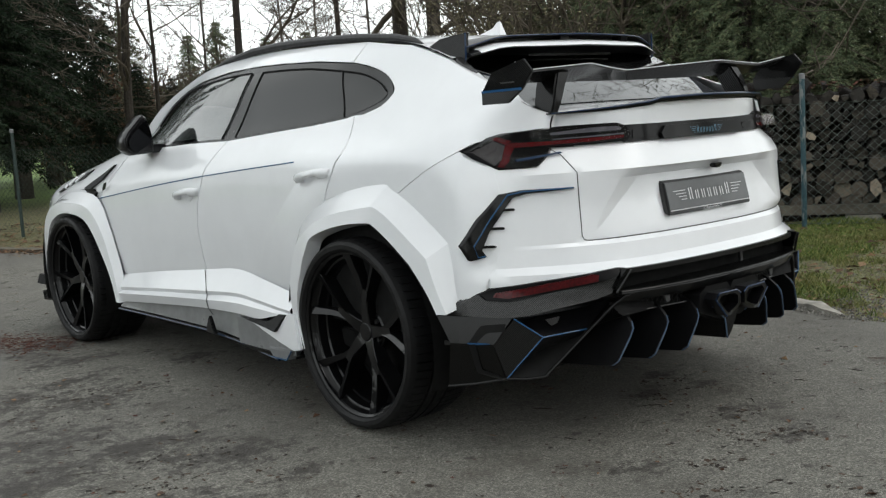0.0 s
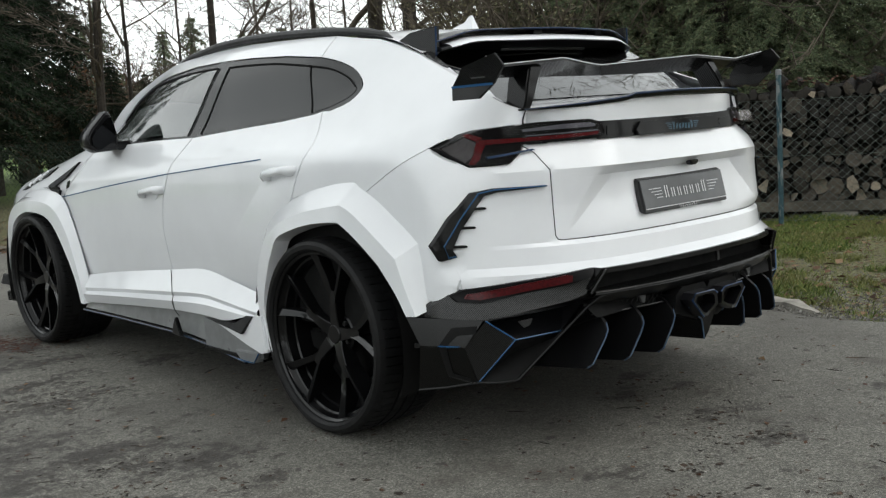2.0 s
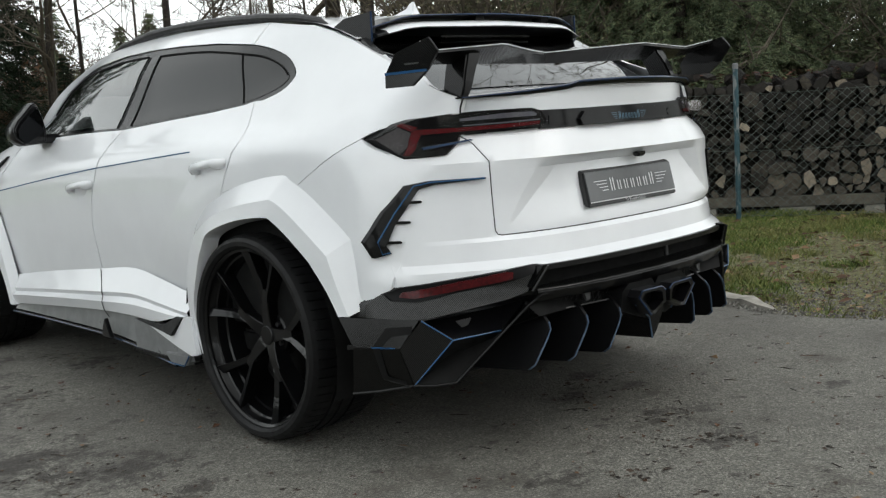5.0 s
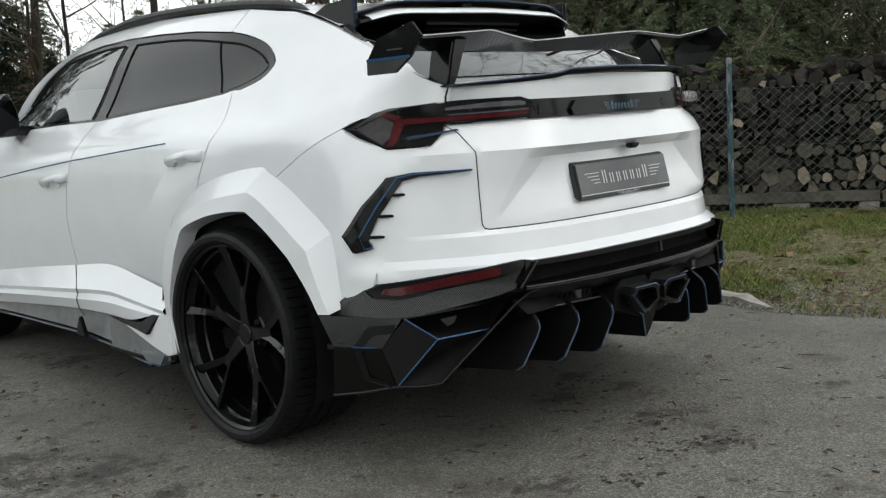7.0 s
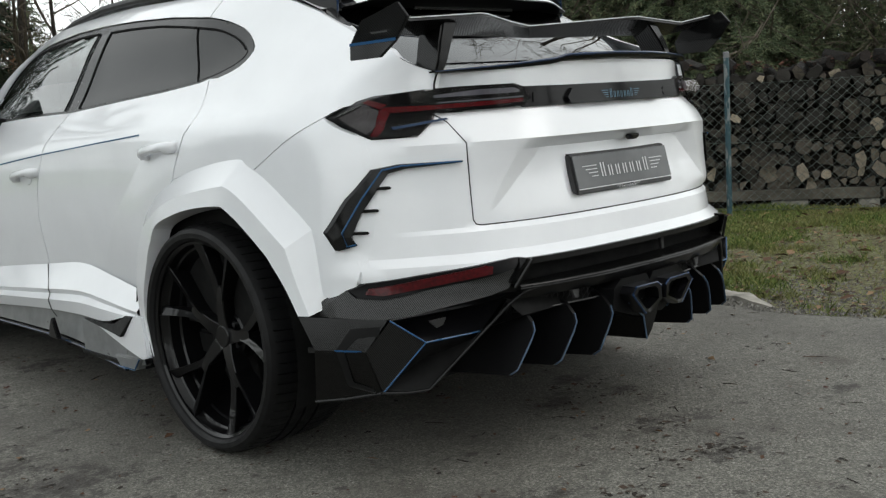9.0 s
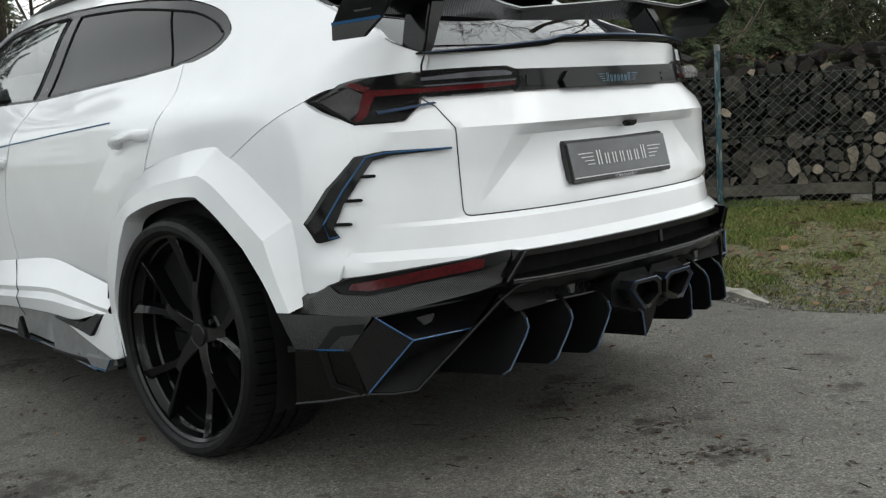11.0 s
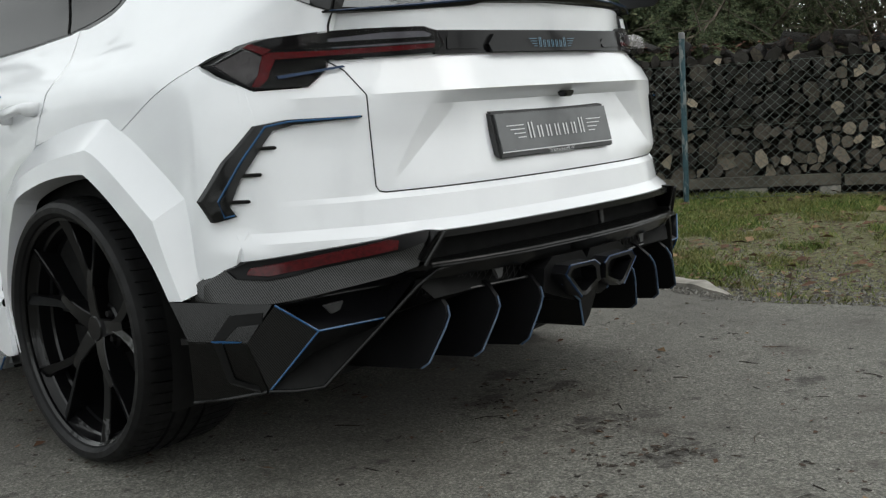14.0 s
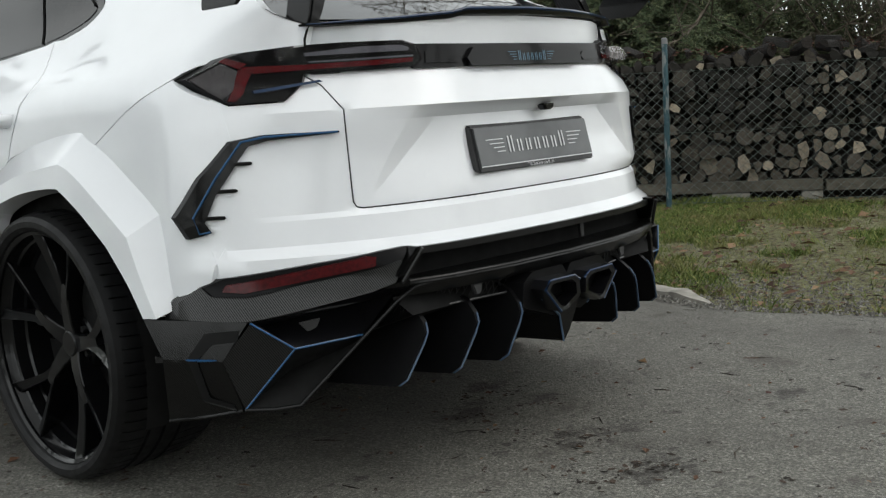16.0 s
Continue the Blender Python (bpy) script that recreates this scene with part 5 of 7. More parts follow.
part("slot_tab", slab([(0.15, -1.07, 0.655), (0.17, -1.07, 0.655), (0.168, -1.075, 0.60), (0.152, -1.075, 0.60)], (0, 0.012, 0), 0.002), TRIM, car)
grille = bmesh.new()
for k in range(46):
    x = -0.56 + 1.12 * k / 45
    for dx in (-0.03, 0.03):
        a = Vector((x, shelf_y(x) + 0.062, 0.545))
        b = Vector((max(-0.6, min(0.6, x + dx)), shelf_y(x) + 0.082, 0.497))
        n = Vector((0.0016, 0, 0))
        grille.faces.new([grille.verts.new(p) for p in (a - n, a + n, b + n, b - n)])
part("diffuser_mesh", grille, TRIM, car, "fine black mesh strip", smooth=False)
part("diffuser_roof", shape([(-0.60, -1.02, 0.545), (0.60, -1.02, 0.545), (0.56, -1.05, 0.495), (-0.56, -1.05, 0.495), (-0.80, -0.40, 0.26), (0.80, -0.40, 0.26)], [(0, 1, 2, 3), (3, 2, 5, 4)]), DEEP, car, "black diffuser roof")
part("mesh_rail", bar([(w, shelf_y(w) + 0.055, 0.497) for w in np.linspace(-0.56, 0.56, 15)], 0.004, 6), CARBON_GREY, car)
for s in (-1, 1):
    part("sensor_tab", slab(mirror_path([(0.365, -1.085, 0.545), (0.325, -1.088, 0.545), (0.335, -1.09, 0.515), (0.355, -1.09, 0.515)], s), (0, 0.01, 0), 0.003), TRIM, car)
    for wt, wb, y0 in ((0.540, 0.606, -1.072), (0.383, 0.440, -1.108), (0.229, 0.275, -1.132)):
        prof = ((y0 + 0.12, 0.530), (y0 + 0.05, 0.505), (y0 + 0.012, 0.472), (y0, 0.448), (y0 + 0.002, 0.420), (y0 + 0.022, 0.335), (y0 + 0.045, 0.318), (y0 + 0.40, 0.285), (y0 + 0.50, 0.36), (y0 + 0.30, 0.50))
        ws = [float(np.interp(z, (0.30, 0.33, 0.45, 0.53), (wb + 0.01, wb, wt, wt - 0.02))) for _, z in prof]
        ring = [(s * w, y, z) for w, (y, z) in zip(ws, prof)]
        blade_bm = loft([ring, [(x - s * 0.014, y, z) for x, y, z in ring]])
        fin_ob = part("diffuser_fin", blade_bm, FIN, car, "black carbon diffuser fin with a blue edge", sharp=30)
        part("fin_edge", bar([(x - s * 0.007, y - 0.003, z) for x, y, z in ring[2:7]], 0.0028, 6), STEELBLUE, fin_ob, "blue edging")

# exhaust in the middle
for s in (-1, 1):
    outer = [(0.172, 0.502), (0.152, 0.524), (0.036, 0.522), (0.012, 0.506), (0.008, 0.462), (0.082, 0.428), (0.104, 0.430)]
    cx, cz = 0.088, 0.482
    mouth = [(cx + (x - cx) * 0.76, cz + (z - cz) * 0.74) for x, z in outer]
    ring = lambda pts, y: [(s * x, y, z) for x, z in pts]
    tip = part("exhaust_tip", loft([ring(outer, -0.98), ring(outer, -1.160), ring([(cx + (x - cx) * 0.95, cz + (z - cz) * 0.94) for x, z in outer], -1.180), ring(mouth, -1.178), ring(mouth, -1.06)], caps=False), BLACK, car, "black angular exhaust tip", sharp=20)
    part("tip_throat", shape(ring(mouth, -1.065), [tuple(range(7))]), DEEP, tip)
    part("tip_edge", bar(ring([(0.104, 0.430), (0.172, 0.502), (0.152, 0.524), (0.036, 0.522), (0.012, 0.506)], -1.178), 0.0035, 6), NAVY, tip, "dark blue edging")
    shroud = [(0.215, 0.455), (0.205, 0.520), (0.165, 0.548), (0.02, 0.546), (0.0, 0.52), (0.0, 0.42), (0.06, 0.405)]
    part("exhaust_shroud", loft([ring(shroud, -0.90), ring([(x * 0.97, z) for x, z in shroud], -1.125)]), FIN, car, "black exhaust shroud", sharp=20)
    part("shroud_edge", bar(ring([(0.14, 0.470), (0.060, 0.408), (0.046, 0.330)] if s < 0 else [(0.14, 0.470), (0.075, 0.42)], -1.138), 0.003, 6), STEELBLUE, car, "blue edging")
keel = [(-0.13, 0.47), (-0.058, 0.408), (-0.044, 0.331), (-0.032, 0.325), (-0.004, 0.352), (0.026, 0.40), (0.06, 0.47)]
part("exhaust_keel", rounded(loft([[(x, -1.132, z) for x, z in keel], [(x * 1.1, -0.75, z - 0.02) for x, z in keel]]), 0.004), CARBON, car, "black carbon centre keel", sharp=20)

# --- wheels
def wheel_parts():
    """One wheel round the origin, axle along x, outer face towards -x."""
    prof = [(0.275, -0.004), (0.333, 0.002), (0.342, -0.004), (0.345, -0.002), (0.345, 0.006), (0.335, 0.012), (0.329, 0.030), (0.325, 0.036), (0.318, 0.040), (0.312, 0.075), (0.306, 0.082), (0.298, 0.16), (0.302, 0.27), (0.335, 0.29)]
    loops = [[(x, r * math.cos(a), r * math.sin(a)) for a in (2 * math.pi * k / 96 for k in range(96))] for r, x in prof[1:]]
    wheel = part("wheel", loft(loops, caps=False), RIM, None, "satin black alloy wheel with Y spokes", sharp=25)
    tread = [(0.3400, 0.008), (0.3460, -0.010), (0.3570, -0.021), (0.3735, -0.022), (0.3865, -0.012), (0.3935, 0.004), (0.3975, 0.022), (0.3995, 0.055), (0.3995, 0.085), (0.3915, 0.087), (0.3915, 0.097), (0.4000, 0.099), (0.4005, 0.135), (0.3925, 0.137), (0.3925, 0.147), (0.4005, 0.149), (0.4005, 0.190), (0.3925, 0.192), (0.3925, 0.202), (0.4000, 0.204), (0.3975, 0.300), (0.3875, 0.330), (0.3640, 0.342), (0.3350, 0.325)]
    loops = []
    pitches = 70
    for i, (r, x) in enumerate(tread):
        ring = []
        skew = 0.07 * (i - 6) if 4 <= i <= 8 else 0.0
        for k in range(pitches):
            for u, low in ((0.0, 0), (0.45, 0), (0.88, 0), (0.90, 1), (0.98, 1)):
                cut = 0.0075 * low if 6 <= i <= 8 or 19 <= i <= 21 else 0.0
                a = 2 * math.pi * (k + u + skew) / pitches
                ring.append((x + (cut * 0.6 if i in (4, 5) else 0), (r - cut) * math.cos(a), (r - cut) * math.sin(a)))
        loops.append(ring)
    part("tyre", loft(loops, caps=False), RUBBER, wheel, "low-profile black tyre with grooved tread", sharp=24, doubles=0)
    def limb(name, rows, tilt=0.0):
        loops = []
        for r, deg, half, face, deep in rows:
            a = radians(deg)
            c, q = Vector((0, math.cos(a) * r, math.sin(a) * r)), Vector((0, -math.sin(a), math.cos(a)))
            lo, hi = face + max(0.0, tilt) * half * 2, face + max(0.0, -tilt) * half * 2
            loops.append([c + q * half * u + Vector((v, 0, 0)) for u, v in ((-1, lo + 0.004), (-0.88, lo), (0.88, hi), (1, hi + 0.004), (0.5, face + deep), (-0.5, face + deep))])
        part(name, loft(loops), RIM, wheel, sharp=20)

    for k in range(5):
        mid = 27 + 72 * k
        limb("spoke", ((0.030, mid, 0.030, 0.062, 0.05), (0.070, mid, 0.025, 0.052, 0.06), (0.11, mid, 0.022, 0.047, 0.075), (0.150, mid, 0.020, 0.045, 0.08), (0.185, mid, 0.010, 0.046, 0.07)))
        for side in (-1, 1):
            limb("spoke_tine", ((0.125, mid + side * 2.5, 0.010, 0.0455, 0.07), (0.175, mid + side * 6.0, 0.0115, 0.040, 0.085), (0.225, mid + side * 10.0, 0.013, 0.033, 0.085), (0.285, mid + side * 13.5, 0.0145, 0.021, 0.075), (0.338, mid + side * 15.5, 0.018, 0.008, 0.06)), side * 0.3)
        a = radians(63 + 72 * k)
        part("wheel_bolt", bar([(0.095, 0.062 * math.cos(a), 0.062 * math.sin(a)), (0.078, 0.062 * math.cos(a), 0.062 * math.sin(a))], 0.010, 6), TRIM, wheel)
    hub = [[(x, r * math.cos(a), r * math.sin(a)) for a in (2 * math.pi * k / 32 for k in range(32))] for r, x in ((0.085, 0.12), (0.083, 0.098), (0.076, 0.092), (0.040, 0.090), (0.039, 0.060), (0.035, 0.056), (0.001, 0.056))]
    part("hub_cap", loft(hub, caps=False), RIM, wheel, "black hub with plain cap", sharp=25)
    disc = [[(x, r * math.cos(a), r * math.sin(a)) for a in (2 * math.pi * k / 64 for k in range(64))] for r, x in ((0.09, 0.145), (0.210, 0.145), (0.210, 0.175), (0.09, 0.175))]
    part("brake_disc", loft(disc, caps=False), STEEL, wheel, "steel brake disc, shade put in its colour", sharp=25)
    cal = [[(x, r * math.cos(a), r * math.sin(a)) for r, x in ((0.135, 0.125), (0.235, 0.125), (0.245, 0.15), (0.235, 0.195), (0.135, 0.195))] for a in np.linspace(radians(10), radians(75), 8)]
    part("brake_caliper", rounded(loft(cal), 0.006), CALIPER, wheel, "blue brake caliper, shade put in its near-black navy", sharp=30)
    back = [[(x, r * math.cos(a), r * math.sin(a)) for a in (2 * math.pi * k / 32 for k in range(32))] for r, x in ((0.30, 0.20), (0.02, 0.20))]
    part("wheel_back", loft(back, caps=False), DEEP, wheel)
    return wheel


wheel_one = wheel_parts()
spots = [(-1.006, 0.0, 0), (-1.0, 3.003, 31), (1.006, 0.0, 14), (1.0, 3.003, 50)]
for n, (x, y, spin) in enumerate(spots):
    m = pose(x, y, 0.384) @ pose(0, 0, 0, 0, 0, 180 if x > 0 else 0) @ pose(0, 0, 0, spin, 0, 0)
    ob = wheel_one if n == 0 else copy_thing(wheel_one, m)
    ob.parent = car
    ob.matrix_basis = m

# ---------------------------------------------------------------- ground
# old stains on the road: place and reach
STAINS = [(0.395, -0.717, 0.07), (0.15, -0.585, 0.10), (0.41, -0.46, 0.08), (0.21, -1.10, 0.09), (0.11, -1.05, 0.08), (0.88, -1.38, 0.06), (-0.66, -1.20, 0.09), (-1.27, 1.52, 0.08), (-0.76, 1.92, 0.11), (-1.23, 0.75, 0.06), (-1.80, 0.50, 0.30), (-1.60, 1.46, 0.28), (-1.80, 1.75, 0.22), (-1.28, 2.48, 0.20), (-1.45, -0.26, 0.08), (0.02, -1.40, 0.09), (-1.55, 0.15, 0.2), (-2.05, 0.95, 0.34), (-1.45, 1.95, 0.22), (-2.25, 0.45, 0.3), (-1.15, 3.0, 0.3), (-1.9, -0.3, 0.2)]


def asphalt_mat():
    k = Mat("worn_damp_asphalt", (0.08, 0.08, 0.075), 0.75)
    pos = k.node("NewGeometry").outputs["Position"]
    grit = k.noise(105.0, 4.0, 0.8, pos)
    fine = k.noise(380.0, 2.0, 0.6, pos)
    chips = k.node("TexVoronoi", Scale=85.0)
    k.link(pos, chips.inputs["Vector"])
    blot = k.noise(0.8, 8.0, 0.62, pos)
    dirt = k.noise(3.1, 9.0, 0.72, pos)
    spot = k.noise(9.0, 6.0, 0.62, pos)
    mid = k.noise(28.0, 5.0, 0.65, pos)
    base = k.ramp(k.mix(0.35, grit, fine), (0.38, (0.034, 0.033, 0.028)), (0.46, (0.100, 0.097, 0.084)), (0.53, (0.180, 0.175, 0.151)), (0.62, (0.37, 0.36, 0.315)))
    pale = k.ramp(chips.outputs["Color"], (0.78, 0.0), (0.90, 0.85))
    base = k.mix(k.mix(1.0, pale, k.ramp(chips.outputs["Distance"], (0.18, 1.0), (0.36, 0.0)), "MULTIPLY"), base, (0.48, 0.47, 0.43))
    base = k.mix(k.ramp(mid, (0.36, 0.35), (0.62, 0.0)), base, (0.045, 0.043, 0.038))
    base = k.mix(k.ramp(blot, (0.44, 0.0), (0.62, 0.45)), base, (0.062, 0.057, 0.050))
    base = k.mix(k.ramp(dirt, (0.54, 0.0), (0.66, 0.6)), base, (0.045, 0.038, 0.030))
    base = k.mix(k.ramp(spot, (0.63, 0.0), (0.70, 0.75)), base, (0.022, 0.018, 0.015))
    turned = k.node("Mapping")
    turned.inputs["Rotation"].default_value = (0, 0, radians(42))
    turned.inputs["Scale"].default_value = (0.85, 1.3, 0.0)
    k.link(pos, turned.inputs["Vector"])
    near = None
    for x, y, reach in STAINS:
        c, d = math.cos(radians(42)), math.sin(radians(42))
        gap = k.t.nodes.new("ShaderNodeVectorMath")
        gap.operation = "DISTANCE"
        gap.inputs[1].default_value = (c * 0.85 * x - d * 1.3 * y, d * 0.85 * x + c * 1.3 * y, 0.0)
        k.link(turned.outputs["Vector"], gap.inputs[0])
        fall = k.node("MapRange", From_Min=0.0, From_Max=reach * 1.6, To_Min=1.0, To_Max=0.0)
        k.link(gap.outputs["Value"], fall.inputs["Value"])
        near = fall.outputs["Result"] if near is None else k.mix(1.0, near, fall.outputs["Result"], "LIGHTEN")
    clots = k.ramp(k.mix(0.4, k.noise(20.0, 10.0, 0.8, pos), k.noise(6.0, 6.0, 0.7, pos)), (0.40, 0.0), (0.60, 1.0))
    soak = k.mix(1.0, k.mix(0.62, near, clots), k.ramp(near, (0.0, 0.0), (0.12, 1.0)), "MULTIPLY")
    base = k.mix(k.ramp(soak, (0.44, 0.0), (0.52, 0.5), (0.70, 0.85)), base, (0.024, 0.020, 0.017))
    k.color(base)
    k.rough(k.ramp(blot, (0.35, 0.88), (0.7, 0.6)))
    k.bump(k.mix(0.5, grit, chips.outputs["Distance"]), 0.7, 0.006)
    return k.m


ASPHALT = asphalt_mat()
def verge_mat():
    """Leafy soil near the lane, turf on the open ground beyond."""
    k = Mat("verge_soil_and_turf", (0.08, 0.07, 0.04), 0.95)
    geo = k.node("NewGeometry").outputs["Position"]
    a, b = k.noise(22.0, 10.0, 0.78, geo), k.noise(1.6, 4.0, 0.5, geo)
    soil = k.ramp(a, (0.36, (0.032, 0.024, 0.014)), (0.44, (0.085, 0.072, 0.036)), (0.50, (0.14, 0.128, 0.060)), (0.55, (0.125, 0.15, 0.05)), (0.62, (0.26, 0.235, 0.185)))
    clod = k.node("TexVoronoi", Scale=46.0)
    k.link(geo, clod.inputs["Vector"])
    speck = k.mix(1.0, k.ramp(clod.outputs["Color"], (0.55, 0.0), (0.70, 1.0)), k.ramp(clod.outputs["Distance"], (0.30, 0.9), (0.50, 0.0)), "MULTIPLY")
    soil = k.mix(speck, soil, k.ramp(clod.outputs["Color"], (0.5, (0.10, 0.055, 0.032)), (0.78, (0.055, 0.040, 0.026)), (1.0, (0.30, 0.29, 0.27))))
    turf = k.ramp(k.mix(0.5, a, b), (0.32, (0.07, 0.12, 0.03)), (0.5, (0.13, 0.20, 0.055)), (0.68, (0.18, 0.25, 0.08)))
    sep = k.node("SeparateXYZ")
    k.link(geo, sep.inputs["Vector"])
    far_off = k.node("MapRange", From_Min=16.0, From_Max=20.0)
    k.link(sep.outputs["Y"], far_off.inputs["Value"])
    k.color(k.mix(far_off.outputs["Result"], soil, turf))
    k.bump(a, 0.9, 0.03)
    return k.m


SOIL = verge_mat()


def edge_x(y):
    """The road's edge beside the verge."""
    return float(np.interp(y, (-40, -1.2, -0.45, 0.1, 3, 6, 9, 12, 20, 60), (6, 2.22, 2.05, 2.22, 2.2, 1.6, 0.75, -0.4, -6, -45)))


def rough_sheet(xs, ys, height):
    loops = [[(x, y, height(x, y)) for x in xs] for y in ys]
    return loft(loops, closed=False)


far = [-900, -300, -120, -60, -30, -18] + list(np.arange(-12, 24.1, 0.75)) + [30, 45, 80, 160, 400, 900]


def ground_z(x, y):
    d = x - edge_x(y)
    wave = 0.02 * noise.noise((x * 0.4, y * 0.4, 0.3))
    if d < 0:
        return -0.02 + 0.3 * wave * min(1.0, -d / 6)
    return -0.02 + min(d, 4.0) * 0.012 + wave * min(1.0, d)


part("ground", rough_sheet(far, far, lambda x, y: ground_z(x, y) - 0.02), SOIL, None)
tagged(bpy.data.objects["ground"], "brown leafy soil and turf reaching to the horizon", "ground", kind="structure")
road = bmesh.new()
rows = []
for y in np.concatenate([np.arange(-30, -4, 2.0), np.arange(-4, 14, 0.12), np.arange(14, 50, 2.0)]):
    e = edge_x(y) + 0.05 * noise.noise((0, y * 2.1, 4.0)) + 0.025 * noise.noise((3, y * 7.0, 1.0))
    rows.append([(e - d, y, 0.0 if d > 0.12 else -0.018 * (1 - d / 0.12)) for d in (0.0, 0.06, 0.12, 0.5, 1.5, 3, 6, 12, 25, 60)])
tagged(part("road", loft(rows, closed=False), ASPHALT, None), "grey damp asphalt lane with dark stains", "road", kind="structure")

# ---------------------------------------------------------------- verge, kerb, fence and log pile
STONE = worn("weathered_kerb_stone", (0.27, 0.255, 0.225), 0.9, 0.5, 14.0, 0.6, dist=0.006)
BARK = worn("dark_bark", (0.040, 0.033, 0.026), 0.95, 0.45, 22.0, 0.9, dist=0.012)


def rubbed_enamel():
    """Blue-green enamel rubbed through to grey in patches."""
    k = Mat("rubbed_blue_green_enamel", (0.02, 0.06, 0.075), 0.55)
    mp = k.node("Mapping")
    mp.inputs["Scale"].default_value = (9.0, 9.0, 3.2)
    k.link(k.co, mp.inputs["Vector"])
    bare = k.ramp(k.noise(1.6, 7.0, 0.65, mp.outputs["Vector"]), (0.525, 0.0), (0.57, 0.85))
    enamel = k.ramp(k.noise(30.0, 6.0), (0.3, (0.014, 0.046, 0.055)), (0.7, (0.030, 0.080, 0.098)))
    k.color(k.mix(bare, enamel, (0.20, 0.215, 0.215)))
    return k.m


GREEN_STEEL = rubbed_enamel()
DARK_WIRE = worn("dark_green_fence_wire", (0.02, 0.035, 0.026), 0.7, 0.3, 25.0, 0.0)
DARK_STEEL = worn("dark_green_post_enamel", (0.015, 0.03, 0.026), 0.6, 0.35, 30.0, 0.2, dist=0.001)
MOSS_STONE = worn("mossy_kerb_stone", (0.10, 0.088, 0.068), 0.9, 0.4, 12.0, 0.6, dist=0.006)
WIRE = worn("grey_green_fence_wire", (0.10, 0.122, 0.11), 0.6, 0.3, 25.0, 0.0)


def wood_mat(joined=False, fresh=1.0):
    """Split firewood ends: greyed grain with rings and drying cracks, each piece a little different."""
    k = Mat("joined_firewood" if joined else "split_firewood", (0.3, 0.22, 0.14), 0.85)
    info = k.node("NewGeometry").outputs["Random Per Island"] if joined else k.node("ObjectInfo").outputs["Random"]
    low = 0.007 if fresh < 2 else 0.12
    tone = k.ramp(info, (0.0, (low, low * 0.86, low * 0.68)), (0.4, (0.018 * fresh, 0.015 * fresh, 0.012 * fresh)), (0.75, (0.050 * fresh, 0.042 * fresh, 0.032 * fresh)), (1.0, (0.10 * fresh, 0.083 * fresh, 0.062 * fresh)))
    rings = k.node("TexWave", Scale=5.0, Distortion=4.5, Detail=3.0)
    rings.wave_type, rings.rings_direction = "RINGS", "X"
    k.link(k.co, rings.inputs["Vector"])
    grey = k.noise(2.6, 7.0, 0.7)
    split = k.noise(6.0, 5.0, 0.7)
    base = k.mix(k.ramp(rings.outputs["Fac"], (0.2, 0.0), (0.9, 0.30)), tone, (0.030, 0.024, 0.017))
    base = k.mix(k.ramp(grey, (0.40, 0.0), (0.66, 0.75 if fresh < 2 else 0.35)), base, (0.022, 0.020, 0.016))
    k.color(k.mix(k.ramp(split, (0.60, 0.0), (0.68, 0.8)), base, (0.008, 0.007, 0.006)))
    k.bump(k.mix(0.5, rings.outputs["Fac"], grey), 0.5, 0.006)
    return k.m


def leaf_mat(name, a, b, c, rough=0.6, straw=None):
    """Foliage whose islands vary in hue."""
    k = Mat(name, b, rough, spec=0.25)
    isl = k.node("NewGeometry").outputs["Random Per Island"]
    tone = k.ramp(isl, (0.0, a), (0.55, b), (1.0, c))
    if straw:
        tone = k.mix(k.ramp(k.noise(1.7, 5.0, 0.6), (0.46, 0.0), (0.60, 0.45)), tone, straw)
    k.color(tone)
    k.set("Subsurface Weight", 0.0)
    return k.m


WOOD = wood_mat()
FRESH_WOOD = wood_mat(False, 5.2)
BEAM = worn("weathered_grey_timber", (0.095, 0.085, 0.067), 0.9, 0.6, 9.0, 0.5, dist=0.006)
BLOCK = worn("weathered_concrete_block", (0.27, 0.255, 0.22), 0.9, 0.4, 18.0, 0.5, dist=0.006)
GRASS = leaf_mat("verge_grass", (0.040, 0.075, 0.014), (0.105, 0.155, 0.030), (0.25, 0.25, 0.085), 0.6, (0.20, 0.165, 0.075))
DEAD = leaf_mat("fallen_leaves", (0.035, 0.020, 0.013), (0.105, 0.055, 0.032), (0.26, 0.17, 0.095), 0.75)
GRAVEL = leaf_mat("loose_gravel", (0.050, 0.047, 0.041), (0.11, 0.105, 0.094), (0.23, 0.222, 0.20), 0.85)

rng = random.Random(11)
# kerb stones along the road's edge
kerb = tagged(part("kerb", block(2.20, 2.30, 0.0, 0.2, -0.06, 0.0, 0.01), STONE, None), "broken pale kerb stones along the verge", "kerb", kind="structure")
y = -0.44
